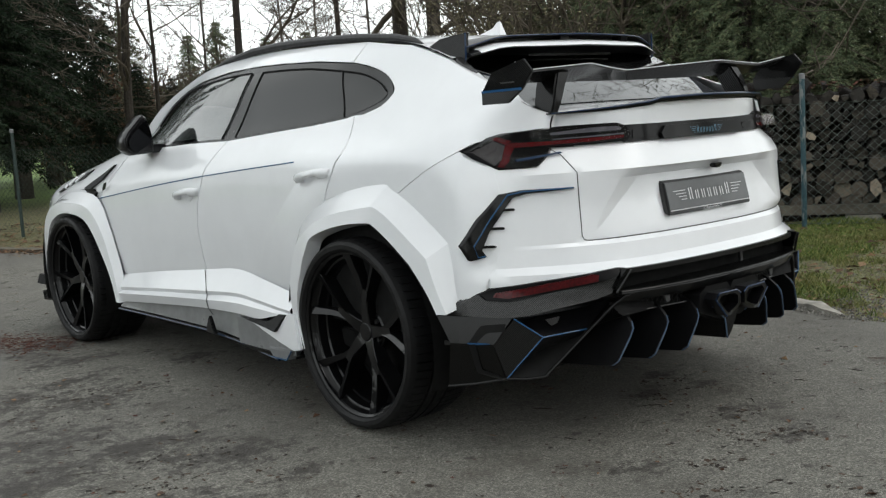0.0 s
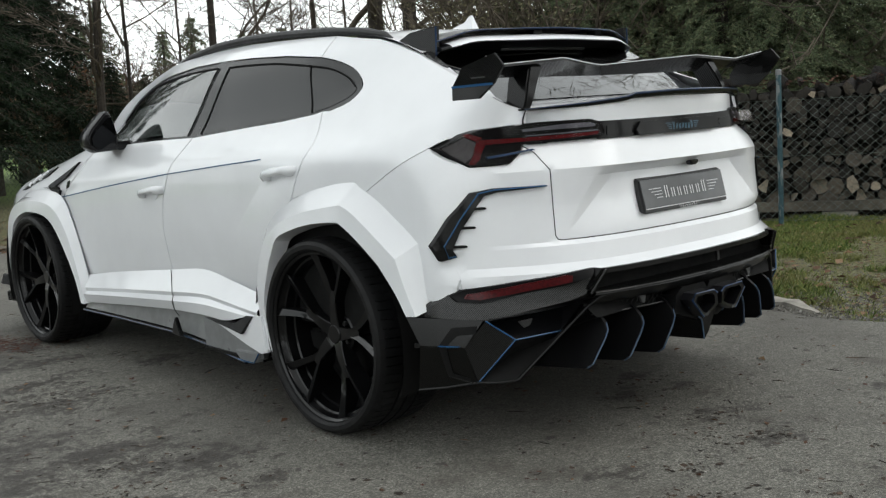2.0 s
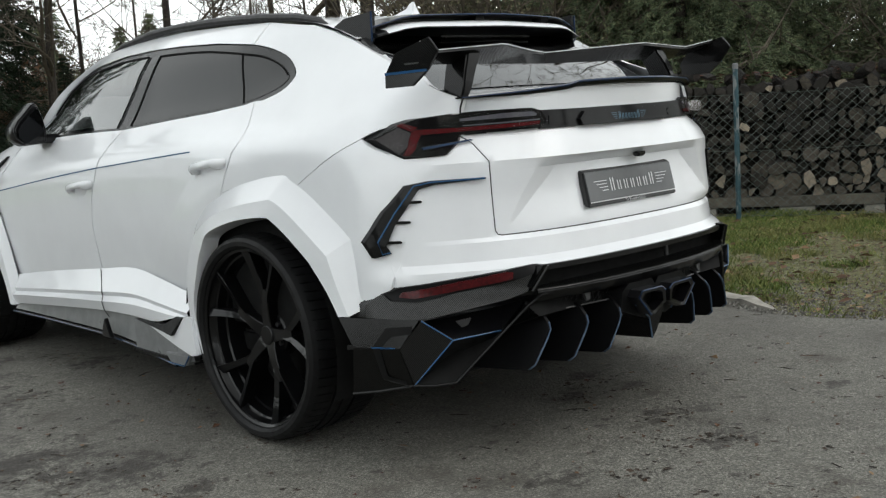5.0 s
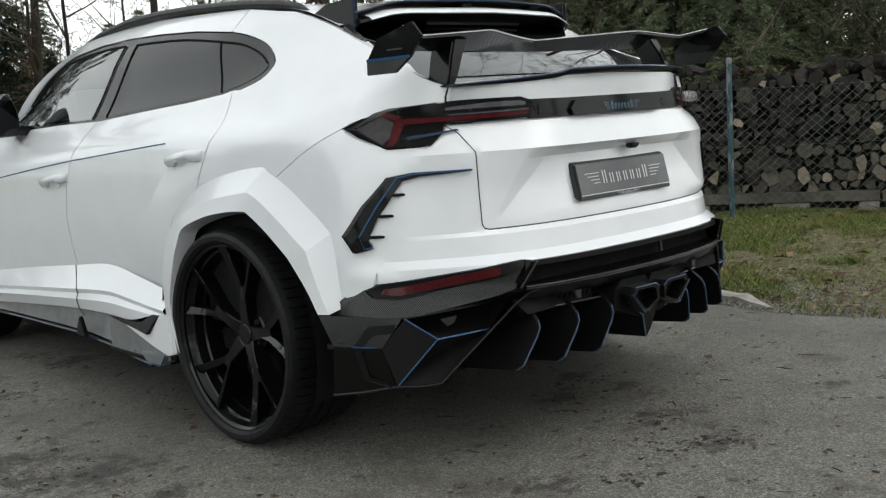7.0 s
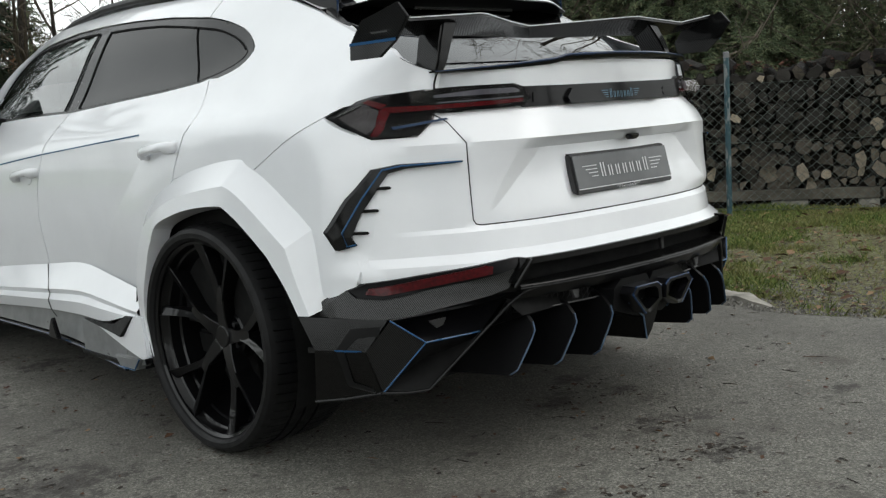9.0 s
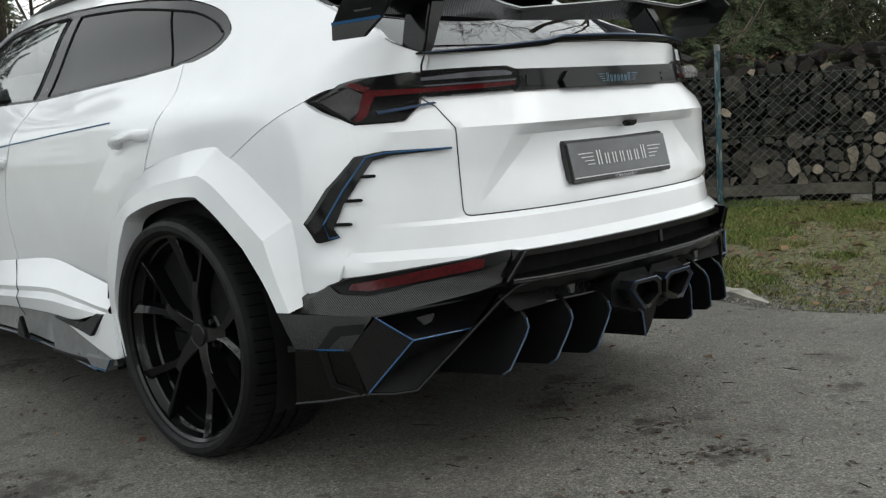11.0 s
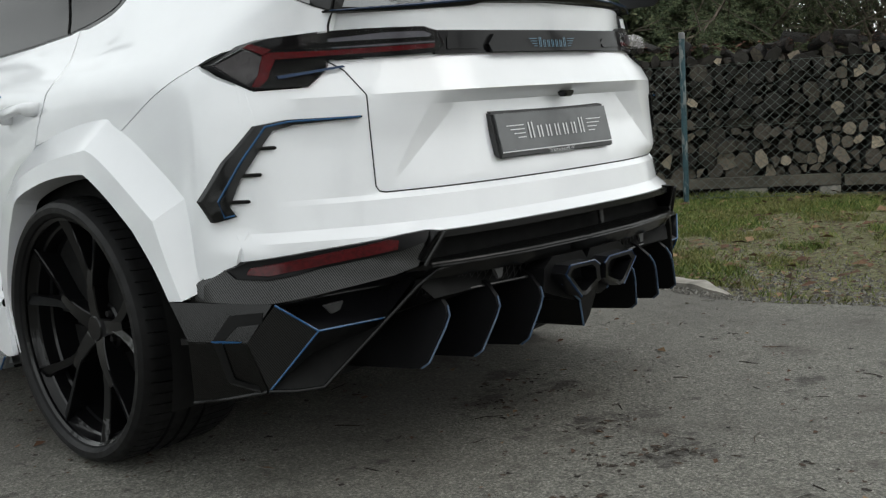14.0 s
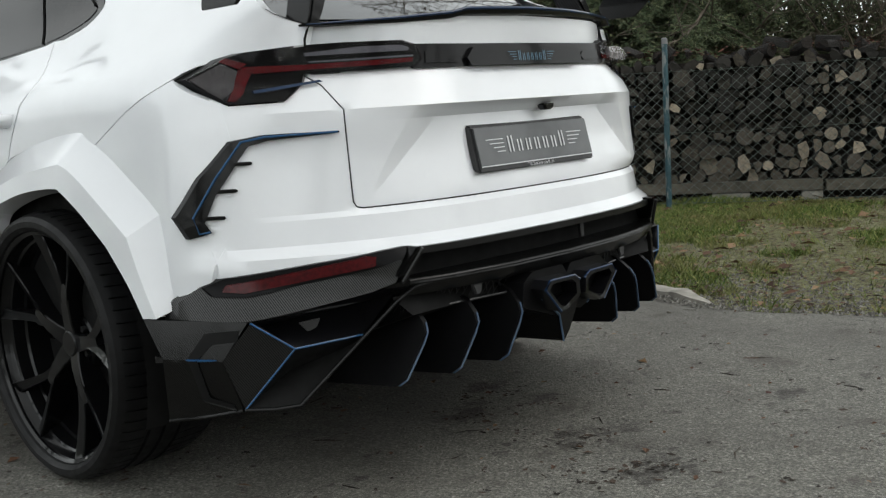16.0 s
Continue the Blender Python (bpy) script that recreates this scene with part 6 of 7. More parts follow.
while y < 13:
    n = 0.59 if y < 0.1 else rng.uniform(0.85, 1.0)
    a, b = Vector((edge_x(y) + 0.02, y, 0)), Vector((edge_x(y + n - 0.02) + 0.02, y + n - 0.02, 0))
    d = (b - a).normalized()
    nrm = Vector((d.y, -d.x, 0))
    loops = []
    for t in np.linspace(0, 1, 15):
        c = a.lerp(b, t)
        hgt = 0.028 + 0.024 * noise.noise((c.x * 6, c.y * 6, 2)) - (0.030 * max(0, 0.4 - t) / 0.4 if y < 0 else 0)
        wid = 0.11 + 0.035 * noise.noise((c.x * 4, c.y * 4, 8))
        off = 0.02 * noise.noise((c.x * 5, c.y * 5, 5))
        if y < 0:
            wid *= min(1.0, 0.22 + 1.6 * t)
        loops.append([c + nrm * (off) + Vector((0, 0, -0.05)), c + nrm * (off + 0.006) + Vector((0, 0, hgt * 0.75)), c + nrm * (off + 0.03) + Vector((0, 0, hgt)), c + nrm * (off + wid) + Vector((0, 0, hgt * 0.92)), c + nrm * (off + wid) + Vector((0, 0, -0.05))])
    part("kerb_stone", loft(loops), STONE if y < 2.5 else MOSS_STONE, kerb, sharp=40)
    y += n


def scatter(name, count, area, make, mat, label, category, seed):
    """Loose small stuff in one mesh; make(rng, x, y) gives the corners of its polygons."""
    r = random.Random(seed)
    verts, faces = [], []
    tries = 0
    while len(faces) < count and tries < count * 6:
        tries += 1
        x, y = area(r)
        if x is None:
            continue
        for poly in make(r, x, y):
            faces.append(tuple(range(len(verts), len(verts) + len(poly))))
            verts += poly
    me = bpy.data.meshes.new(name)
    me.from_pydata(verts, [], faces)
    me.materials.append(mat)
    return tagged(new(name, me), label, category, kind="stuff")


def verge_spot(r):
    y = r.uniform(-3.2, 6.5)
    x = edge_x(y) + 0.06 + 3.9 * r.random() ** 0.9
    bare = noise.noise((x * 1.1, y * 1.1, 7.7)) + 0.5 * noise.noise((x * 3.1, y * 3.1, 1.7))
    near = x - edge_x(y)
    if near < 1.0 and y < -0.35:
        gate = 0.16 - 0.25 * max(0.0, near - 0.6)
    else:
        gate = -0.10 if near < 0.5 else -0.20
    if r.random() < 0.95 and bare < gate:
        return None, None
    return x, y


def tuft(r, x, y):
    out = []
    z = ground_z(x, y) - 0.024
    for _ in range(5):
        a, l = r.uniform(0, 6.28), (0.012 + 0.040 * r.random() ** 2) * (1.0 + 0.9 * max(0.0, noise.noise((x * 2.3, y * 2.3, 5.0))))
        bx, by = x + r.gauss(0, 0.02), y + r.gauss(0, 0.02)
        lean = r.uniform(0.25, 1.0) * l
        w = 0.0026
        dx, dy = math.cos(a), math.sin(a)
        out.append([(bx - dy * w, by + dx * w, z), (bx + dy * w, by - dx * w, z), (bx + dx * lean * 0.5 + dy * w * 0.7, by + dy * lean * 0.5 - dx * w * 0.7, z + l * 0.65), (bx + dx * lean, by + dy * lean, z + l)])
    return out


def leaf(r, x, y, z, size):
    a, c = r.uniform(0, 6.28), r.uniform(-0.5, 0.5)
    dx, dy = math.cos(a), math.sin(a)
    s = size * r.uniform(0.5, 1.2)
    curl = s * r.uniform(0.05, 0.35)
    return [[(x, y, z), (x + dx * s * 0.5 - dy * s * 0.3, y + dy * s * 0.5 + dx * s * 0.3, z + curl), (x + dx * s, y + dy * s, z + curl * r.random()), (x + dx * s * 0.5 + dy * s * 0.3, y + dy * s * 0.5 - dx * s * 0.3, z + curl * 0.4)]]


def far_verge(r):
    y = r.uniform(-3.2, 13)
    return edge_x(y) + 0.05 + 4.2 * r.random(), y


def on_road(r):
    y = r.uniform(-3.0, 7.5)
    return edge_x(y) - 0.05 - 5.2 * r.random(), y


def chip(r, x, y):
    z, s = max(ground_z(x, y) - 0.022, 0.0 if x < edge_x(y) else -1.0), 0.004 + 0.013 * r.random() ** 2
    p = [(x + s * math.cos(a + r.random()), y + s * math.sin(a + r.random()), z) for a in (0, 1.6, 3.1, 4.7)]
    t = (x, y, z + s * 0.8)
    return [[p[0], p[1], t], [p[1], p[2], t], [p[2], p[3], t], [p[3], p[0], t]]


def gravel_spot(r):
    y = r.uniform(-3.0, 2.2)
    return edge_x(y) - 0.10 + abs(r.gauss(0, 0.85)), y


scatter("grass", 200000, verge_spot, tuft, GRASS, "short patchy green winter grass on the verge", "grass", 3)
scatter("fallen_leaves", 11000, far_verge, lambda r, x, y: leaf(r, x, y, ground_z(x, y) - 0.006, 0.030 + 0.070 * r.random() ** 3), DEAD, "brown fallen leaves lying on the verge", "leaves", 4)
scatter("road_litter", 900, on_road, lambda r, x, y: leaf(r, x, y, 0.002, 0.022 + 0.03 * (r.random() ** 6)), DEAD, "dark leaf crumbs scattered on the asphalt", "leaves", 5)
CRUMB = leaf_mat("rotted_leaf_crumbs", (0.016, 0.014, 0.012), (0.040, 0.032, 0.026), (0.085, 0.056, 0.040), 0.8)
HEAPS = [(-1.31, 3.2, 500, 0.22), (-1.62, 1.64, 420, 0.14), (-1.91, 1.31, 260, 0.1), (-1.28, 1.45, 70, 0.05), (-0.83, 1.8, 110, 0.07), (-1.69, 0.3, 320, 0.13), (-1.95, 0.04, 220, 0.1), (-1.49, -0.28, 90, 0.06), (0.33, -0.75, 150, 0.045), (0.1, -0.66, 120, 0.06), (0.35, -0.52, 120, 0.06), (0.12, -1.11, 90, 0.05), (-0.1, -1.28, 220, 0.1), (0.0, -1.41, 110, 0.06), (-0.39, -1.39, 120, 0.06), (-0.69, -1.53, 260, 0.1), (-0.39, -1.87, 200, 0.1)]
heap_pick = [q for q in HEAPS for _ in range(q[2] // 10)]


def heap_spot(r):
    q = heap_pick[r.randrange(len(heap_pick))]
    u, w = r.gauss(0, q[3] * 1.3), r.gauss(0, q[3] * 0.7)
    return q[0] + u * 0.85 + w * 0.5, q[1] - u * 0.5 + w * 0.85


def crumb(r, x, y):
    """A ragged scrap, now and then with smaller ones round it."""
    out = []
    for _ in range(1 + int(r.random() ** 3 * 5)):
        l = 0.003 + 0.015 * r.random() ** 3
        a0, sq = r.uniform(0, 6.28), r.uniform(0.25, 0.9)
        cx, cy = x + r.gauss(0, 0.010), y + r.gauss(0, 0.010)
        ring = []
        for k in range(6):
            a = 1.047 * k + r.uniform(-0.3, 0.3)
            u, w = l * r.uniform(0.5, 1.2) * math.cos(a), l * sq * r.uniform(0.5, 1.2) * math.sin(a)
            ring.append((cx + u * math.cos(a0) - w * math.sin(a0), cy + u * math.sin(a0) + w * math.cos(a0), r.uniform(0.0006, 0.003)))
        out.append(ring)
    return out


def twig(r, x, y):
    a, l, w = r.uniform(0, 6.28), r.uniform(0.02, 0.07), r.uniform(0.001, 0.0022)
    b = a + r.uniform(-0.5, 0.5)
    p, q = (x, y), (x + l * math.cos(a), y + l * math.sin(a))
    e = (q[0] + l * math.cos(b), q[1] + l * math.sin(b))
    n = (-math.sin(a) * w, math.cos(a) * w)
    return [[(p[0] - n[0], p[1] - n[1], 0.001), (p[0] + n[0], p[1] + n[1], 0.003), (q[0] + n[0], q[1] + n[1], 0.004), (q[0] - n[0], q[1] - n[1], 0.001)], [(q[0] - n[0], q[1] - n[1], 0.001), (q[0] + n[0], q[1] + n[1], 0.004), (e[0], e[1], 0.002)]]


scatter("crumb_heaps", 1300, heap_spot, crumb, CRUMB, "smears of dark rotted leaf crumbs on the asphalt", "leaves", 41)
scatter("crumbs", 5200, on_road, crumb, CRUMB, "dark leaf crumbs strewn over the asphalt", "leaves", 42)
RED_LEAF = leaf_mat("reddish_leaf_litter", (0.045, 0.016, 0.012), (0.085, 0.030, 0.020), (0.13, 0.060, 0.038), 0.8)
scatter("leaf_drift", 2600, lambda r: (lambda u, w: (-1.27 + 0.45 * u + w, 3.35 - 0.9 * u + w))(r.gauss(0, 0.26), r.gauss(0, 0.10)), crumb, RED_LEAF, "reddish brown leaf litter drifted on the asphalt", "leaves", 47)
scatter("red_scraps", 260, on_road, crumb, RED_LEAF, "scattered reddish leaf scraps on the asphalt", "leaves", 48)
scatter("twigs", 420, on_road, twig, CRUMB, "thin dark twigs strewn over the asphalt", "twigs", 43)
scatter("gravel", 52000, gravel_spot, chip, GRAVEL, "loose grey gravel at the road's edge", "gravel", 6)
scatter("kerb_leaves", 2400, lambda r: ((lambda y: (edge_x(y) + r.gauss(0.0, 0.16) - 0.05, y))(r.uniform(3.5, 12.5))), lambda r, x, y: leaf(r, x, y, 0.004, 0.06), DEAD, "reddish brown leaf drift along the far kerb", "leaves", 8)

# fence
FENCE = [Vector((7.35, -1.93, 0)), Vector((5.42, 1.745, 0)), Vector((1.40, 11.30, 0)), Vector((-2.0, 19.4, 0))]


def fence_at(s):
    """A point s metres along the fence from its blue-green post, and its way."""
    base = [(-(FENCE[1] - FENCE[0]).length, FENCE[0], FENCE[1]), (0.0, FENCE[1], FENCE[2]), ((FENCE[2] - FENCE[1]).length, FENCE[2], FENCE[3])]
    for s0, a, b in reversed(base):
        if s >= s0 or s0 < 0:
            d = (b - a).normalized()
            p = a + d * (s - s0)
            return p, d


fence = thing("wire_fence", "chain-link wire fence on blue-green steel posts", "fence")
for s in (-2.6, 0.0, 2.55, 5.1, 7.65, 10.2, 12.7, 15.2):
    p, d = fence_at(s)
    z0 = ground_z(p.x, p.y) - 0.05
    ring = [[(p.x + 0.024 * math.cos(a), p.y + 0.024 * math.sin(a), z) for a in (2 * math.pi * k / 12 for k in range(12))] for z in (z0, 0.7, 1.405)]
    post = part("fence_post", loft(ring), GREEN_STEEL if s < 4 else DARK_STEEL, fence, "rubbed blue-green steel post" if s < 4 else "dark green steel post")
    cap = [[(p.x + r * math.cos(a), p.y + r * math.sin(a), z) for a in (2 * math.pi * k / 12 for k in range(12))] for r, z in ((0.0265, 1.395), (0.0265, 1.44), (0.018, 1.447))]
    part("post_cap", loft(cap), LAMPGREY, post, "grey plastic cap")
    part("post_clip", bar([p + d * 0.03 + Vector((0, 0, 0.655)), p - d * 0.03 + Vector((0, 0, 0.655))], 0.006, 6), WIRE, post)


def wires(s0, s1, pitch, thick, mat):
    verts, faces = [], []

    def wire(a, b):
        u = (b - a).normalized()
        n1 = u.cross(Vector((0.885, 0.465, 0))).normalized() * thick
        n2 = u.cross(n1).normalized() * thick
        i = len(verts)
        verts.extend([a + n1, a - n1 * 0.5 + n2, a - n1 * 0.5 - n2, b + n1, b - n1 * 0.5 + n2, b - n1 * 0.5 - n2])
        faces.extend([(i, i + 1, i + 4, i + 3), (i + 1, i + 2, i + 5, i + 4), (i + 2, i, i + 3, i + 5)])

    low, high = 0.05, 1.175
    run = (high - low) * 1.10
    s = s0 - run
    while s < s1:
        for way in (1, -1):
            a0 = s if way == 1 else s + run
            pieces = 6
            for k in range(pieces):
                q0, q1 = k / pieces, (k + 1) / pieces
                sa, sb = a0 + way * run * q0, a0 + way * run * q1
                if s0 <= sa <= s1 and s0 <= sb <= s1:
                    wob = 0.006 * math.sin(sa * 9)
                    wire(fence_at(sa)[0] + Vector((0, 0, low + (high - low) * q0 + wob)), fence_at(sb)[0] + Vector((0, 0, low + (high - low) * q1 + wob)))
        s += pitch
    t = s0
    while t < s1:
        e = min(t + 0.5, s1)
        for z in (0.06, 0.655, 1.165):
            wire(fence_at(t)[0] + Vector((0, 0, z + 0.006 * math.sin(t * 3))), fence_at(e)[0] + Vector((0, 0, z + 0.006 * math.sin(e * 3))))
        t = e
    me = bpy.data.meshes.new("wire_netting")
    me.from_pydata([tuple(v) for v in verts], [], faces)
    me.materials.append(mat)
    ob = new("wire_netting", me)
    ob.parent = fence
    ob["kind"] = "stuff"
    return ob


wires(-3.6, 3.5, 0.081, 0.0021, WIRE)
wires(3.5, 15.0, 0.085, 0.0016, DARK_WIRE)

# the stack of firewood behind the fence
pile = thing("firewood_stack", "long stack of split grey firewood behind the fence", "woodpile")
back = Vector((0.885, 0.465, 0))
along_f = Vector((0.465, -0.885, 0))
pile_o = Vector((5.42, 1.745, 0)) + back * 0.42


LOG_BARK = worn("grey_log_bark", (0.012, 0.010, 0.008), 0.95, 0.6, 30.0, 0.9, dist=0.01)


def log_mesh(kind, r):
    """One piece of firewood along +x, its end face at the origin: a round, a half, a wedge or a split."""
    jig = lambda: r.uniform(0.90, 1.08)
    if kind == 0:
        pts = [(math.cos(a) * jig(), math.sin(a) * jig()) for a in (2 * math.pi * k / 12 for k in range(12))]
    elif kind == 1:
        pts = [(1.05 * math.cos(a) * jig(), 1.05 * math.sin(a) * jig() - 0.42) for a in np.linspace(0.05, math.pi - 0.05, 7)] + [(-0.2, -0.50), (0.35, -0.38)]
    elif kind == 2:
        half = r.uniform(0.5, 0.75)
        pts = [(1.25 * math.sin(a) * jig(), 1.25 * math.cos(a) * jig() - 0.55) for a in np.linspace(half, -half, 5)] + [(-0.18, -0.75 * jig()), (0.10, -0.85 * jig())]
    else:
        pts = [(0.95 * jig(), 0.45 * jig()), (0.1, 0.70 * jig()), (-0.85 * jig(), 0.40 * jig()), (-0.95 * jig(), -0.35 * jig()), (-0.1, -0.62 * jig()), (0.80 * jig(), -0.50 * jig())]
    me = bpy.data.meshes.new("log")
    n = len(pts)
    rings = [(r.uniform(-0.006, 0.006), 0.0, 0.0)]
    for x, k in ((0.0, 0.965), (0.008, 1.0), (0.38, r.uniform(0.92, 1.05)), (0.39, 0.95)):
        rings += [(x + r.uniform(-0.005, 0.005), a * k, b * k) for a, b in pts]
    faces = [(0, 1 + (i + 1) % n, 1 + i) for i in range(n)] + [list(range(1 + 3 * n, 1 + 4 * n))]
    ends = len(faces)
    for q in range(3):
        faces += [[1 + q * n + i, 1 + q * n + (i + 1) % n, 1 + (q + 1) * n + (i + 1) % n, 1 + (q + 1) * n + i] for i in range(n)]
    me.from_pydata(rings, [], faces)
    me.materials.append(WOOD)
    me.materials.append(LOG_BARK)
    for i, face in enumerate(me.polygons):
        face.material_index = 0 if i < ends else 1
    return me


lr = random.Random(21)
kinds = [log_mesh((2, 1, 3, 2, 0, 3)[k % 6], lr) for k in range(18)]
fresh_kinds = [m.copy() for m in kinds]
for m in fresh_kinds:
    m.materials[0] = FRESH_WOOD
rest_v, rest_f = [], []
z = 0.225
turn_f = math.atan2(back.y, back.x)
while z < 1.27:
    hgt = lr.uniform(0.106, 0.118) if z < 0.5 else lr.uniform(0.084, 0.096)
    s = -2.75 + lr.uniform(0, 0.1)
    while s < 2.2:
        size = (0.040 + 0.046 * lr.random() ** 1.5) * (1.15 if z < 0.55 else 0.95)
        c = pile_o + along_f * (-s) + back * lr.uniform(-0.05, 0.09) + Vector((0, 0, z + lr.uniform(-0.022, 0.022)))
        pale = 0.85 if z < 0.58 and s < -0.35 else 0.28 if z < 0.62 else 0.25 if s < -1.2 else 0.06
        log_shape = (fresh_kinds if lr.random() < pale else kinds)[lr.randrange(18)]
        m = Matrix.Translation(c) @ Matrix.Rotation(turn_f + lr.uniform(-0.16, 0.16), 4, "Z") @ Matrix.Rotation(lr.uniform(-0.12, 0.12), 4, "Y") @ Matrix.Rotation(lr.uniform(0, 6.28), 4, "X") @ Matrix.Diagonal((1, size, size, 1))
        if -1.75 < s < 0.35:
            ob = new("log", log_shape)
            ob.parent = pile
            ob.matrix_basis = m
        else:
            base = len(rest_v)
            rest_v.extend(tuple(m @ v.co) for v in log_shape.vertices)
            rest_f.extend(tuple(base + i for i in p.vertices) for p in log_shape.polygons)
        s += size * 1.78
    z += hgt
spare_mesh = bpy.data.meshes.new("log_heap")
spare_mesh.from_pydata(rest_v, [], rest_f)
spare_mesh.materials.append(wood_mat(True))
log_heap = new("log_heap", spare_mesh)
log_heap.parent = pile
log_heap["kind"] = "stuff"
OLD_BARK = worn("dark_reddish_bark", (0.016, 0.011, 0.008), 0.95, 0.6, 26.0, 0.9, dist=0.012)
dark_kinds = [m.copy() for m in kinds]
for m in dark_kinds:
    m.materials[0] = OLD_BARK
for k in range(36):
    s = -2.7 + 4.9 * k / 35
    c = pile_o + along_f * -s + back * lr.uniform(0.0, 0.25) + Vector((0, 0, 1.30 + 0.06 * noise.noise((s * 1.3, 0, 0)) + lr.uniform(-0.02, 0.03)))
    ob = new("top_log", dark_kinds[lr.randrange(18)])
    ob.parent = pile
    ob.matrix_basis = Matrix.Translation(c) @ Matrix.Rotation(turn_f + lr.uniform(-0.7, 0.7), 4, "Z") @ Matrix.Rotation(lr.uniform(-0.25, 0.25), 4, "Y") @ Matrix.Rotation(lr.uniform(0, 6.28), 4, "X") @ Matrix.Diagonal((0.8, lr.uniform(0.035, 0.075), lr.uniform(0.03, 0.055), 1))
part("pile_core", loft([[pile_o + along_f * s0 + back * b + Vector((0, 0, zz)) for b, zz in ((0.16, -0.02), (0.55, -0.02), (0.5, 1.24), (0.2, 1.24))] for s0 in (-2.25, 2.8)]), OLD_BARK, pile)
for s0, s1, zz in ((-2.2, -0.6, 0.135), (-0.6, 1.3, 0.14), (1.3, 2.8, 0.13)):
    a, b = pile_o + along_f * s0, pile_o + along_f * (s1 - 0.03)
    part("pile_beam", loft([[q - back * 0.03 + Vector((0, 0, zz - 0.045)), q + back * 0.09 + Vector((0, 0, zz - 0.045)), q + back * 0.09 + Vector((0, 0, zz + 0.045)), q - back * 0.03 + Vector((0, 0, zz + 0.045))] for q in (a, b)]), BEAM, pile, "grey timber beam under the stack")
for s0 in (-2.0, -1.2, -0.4, 0.35, 0.5, 1.1, 1.9, 2.3):
    q = pile_o + along_f * s0 - back * 0.02
    part("pile_block", slab([q + Vector((0, 0, 0.0)), q + along_f * 0.17 + Vector((0, 0, 0.0)), q + along_f * 0.17 + Vector((0, 0, 0.085)), q + Vector((0, 0, 0.085))], back * 0.15, 0.006), BLOCK, pile, "pale concrete block")



def on_stack(r):
    p = pile_o + along_f * r.uniform(-2.2, 2.75) + back * r.uniform(0.0, 0.35)
    return p.x, p.y


scatter("stack_litter", 900, on_stack, lambda r, x, y: leaf(r, x, y, 1.29 + r.uniform(-0.02, 0.07), 0.045), RED_LEAF, "reddish dead leaves and bark lying on the firewood", "leaves", 51)
# ---------------------------------------------------------------- trees and woods
NEEDLE = leaf_mat("spruce_needles", (0.006, 0.013, 0.006), (0.011, 0.022, 0.010), (0.022, 0.036, 0.016), 0.8)
HEDGE = leaf_mat("evergreen_leaves", (0.032, 0.044, 0.022), (0.065, 0.080, 0.040), (0.13, 0.13, 0.07), 0.7)
FIR = leaf_mat("fir_needles", (0.052, 0.078, 0.042), (0.098, 0.128, 0.068), (0.175, 0.182, 0.098), 0.8)
OLIVE = leaf_mat("sparse_olive_leaves", (0.070, 0.064, 0.036), (0.12, 0.11, 0.062), (0.20, 0.18, 0.11), 0.8)
RUST = leaf_mat("withered_leaves", (0.06, 0.030, 0.016), (0.10, 0.055, 0.030), (0.15, 0.085, 0.045), 0.7)
TWIG = worn("brown_twigs", (0.085, 0.070, 0.052), 0.95, 0.4, 14.0, 0.6, dist=0.01)


def mesh_of(name, verts, faces, mat):
    me = bpy.data.meshes.new(name)
    me.from_pydata([tuple(v) for v in verts], [], faces)
    me.materials.append(mat)
    return me


def tube_into(verts, faces, pts, radii, sides):
    base = len(verts)
    for i, p in enumerate(pts):
        d = (pts[min(i + 1, len(pts) - 1)] - pts[max(i - 1, 0)])
        d = d.normalized() if d.length > 1e-6 else Vector((0, 0, 1))
        u = d.cross(Vector((0.31, 0.82, 0.11)))
        u.normalize()
        v = d.cross(u)
        for k in range(sides):
            a = 2 * math.pi * k / sides
            verts.append(p + radii[i] * (math.cos(a) * u + math.sin(a) * v))
    for i in range(len(pts) - 1):
        for k in range(sides):
            j = (k + 1) % sides
            faces.append((base + i * sides + k, base + i * sides + j, base + (i + 1) * sides + j, base + (i + 1) * sides + k))


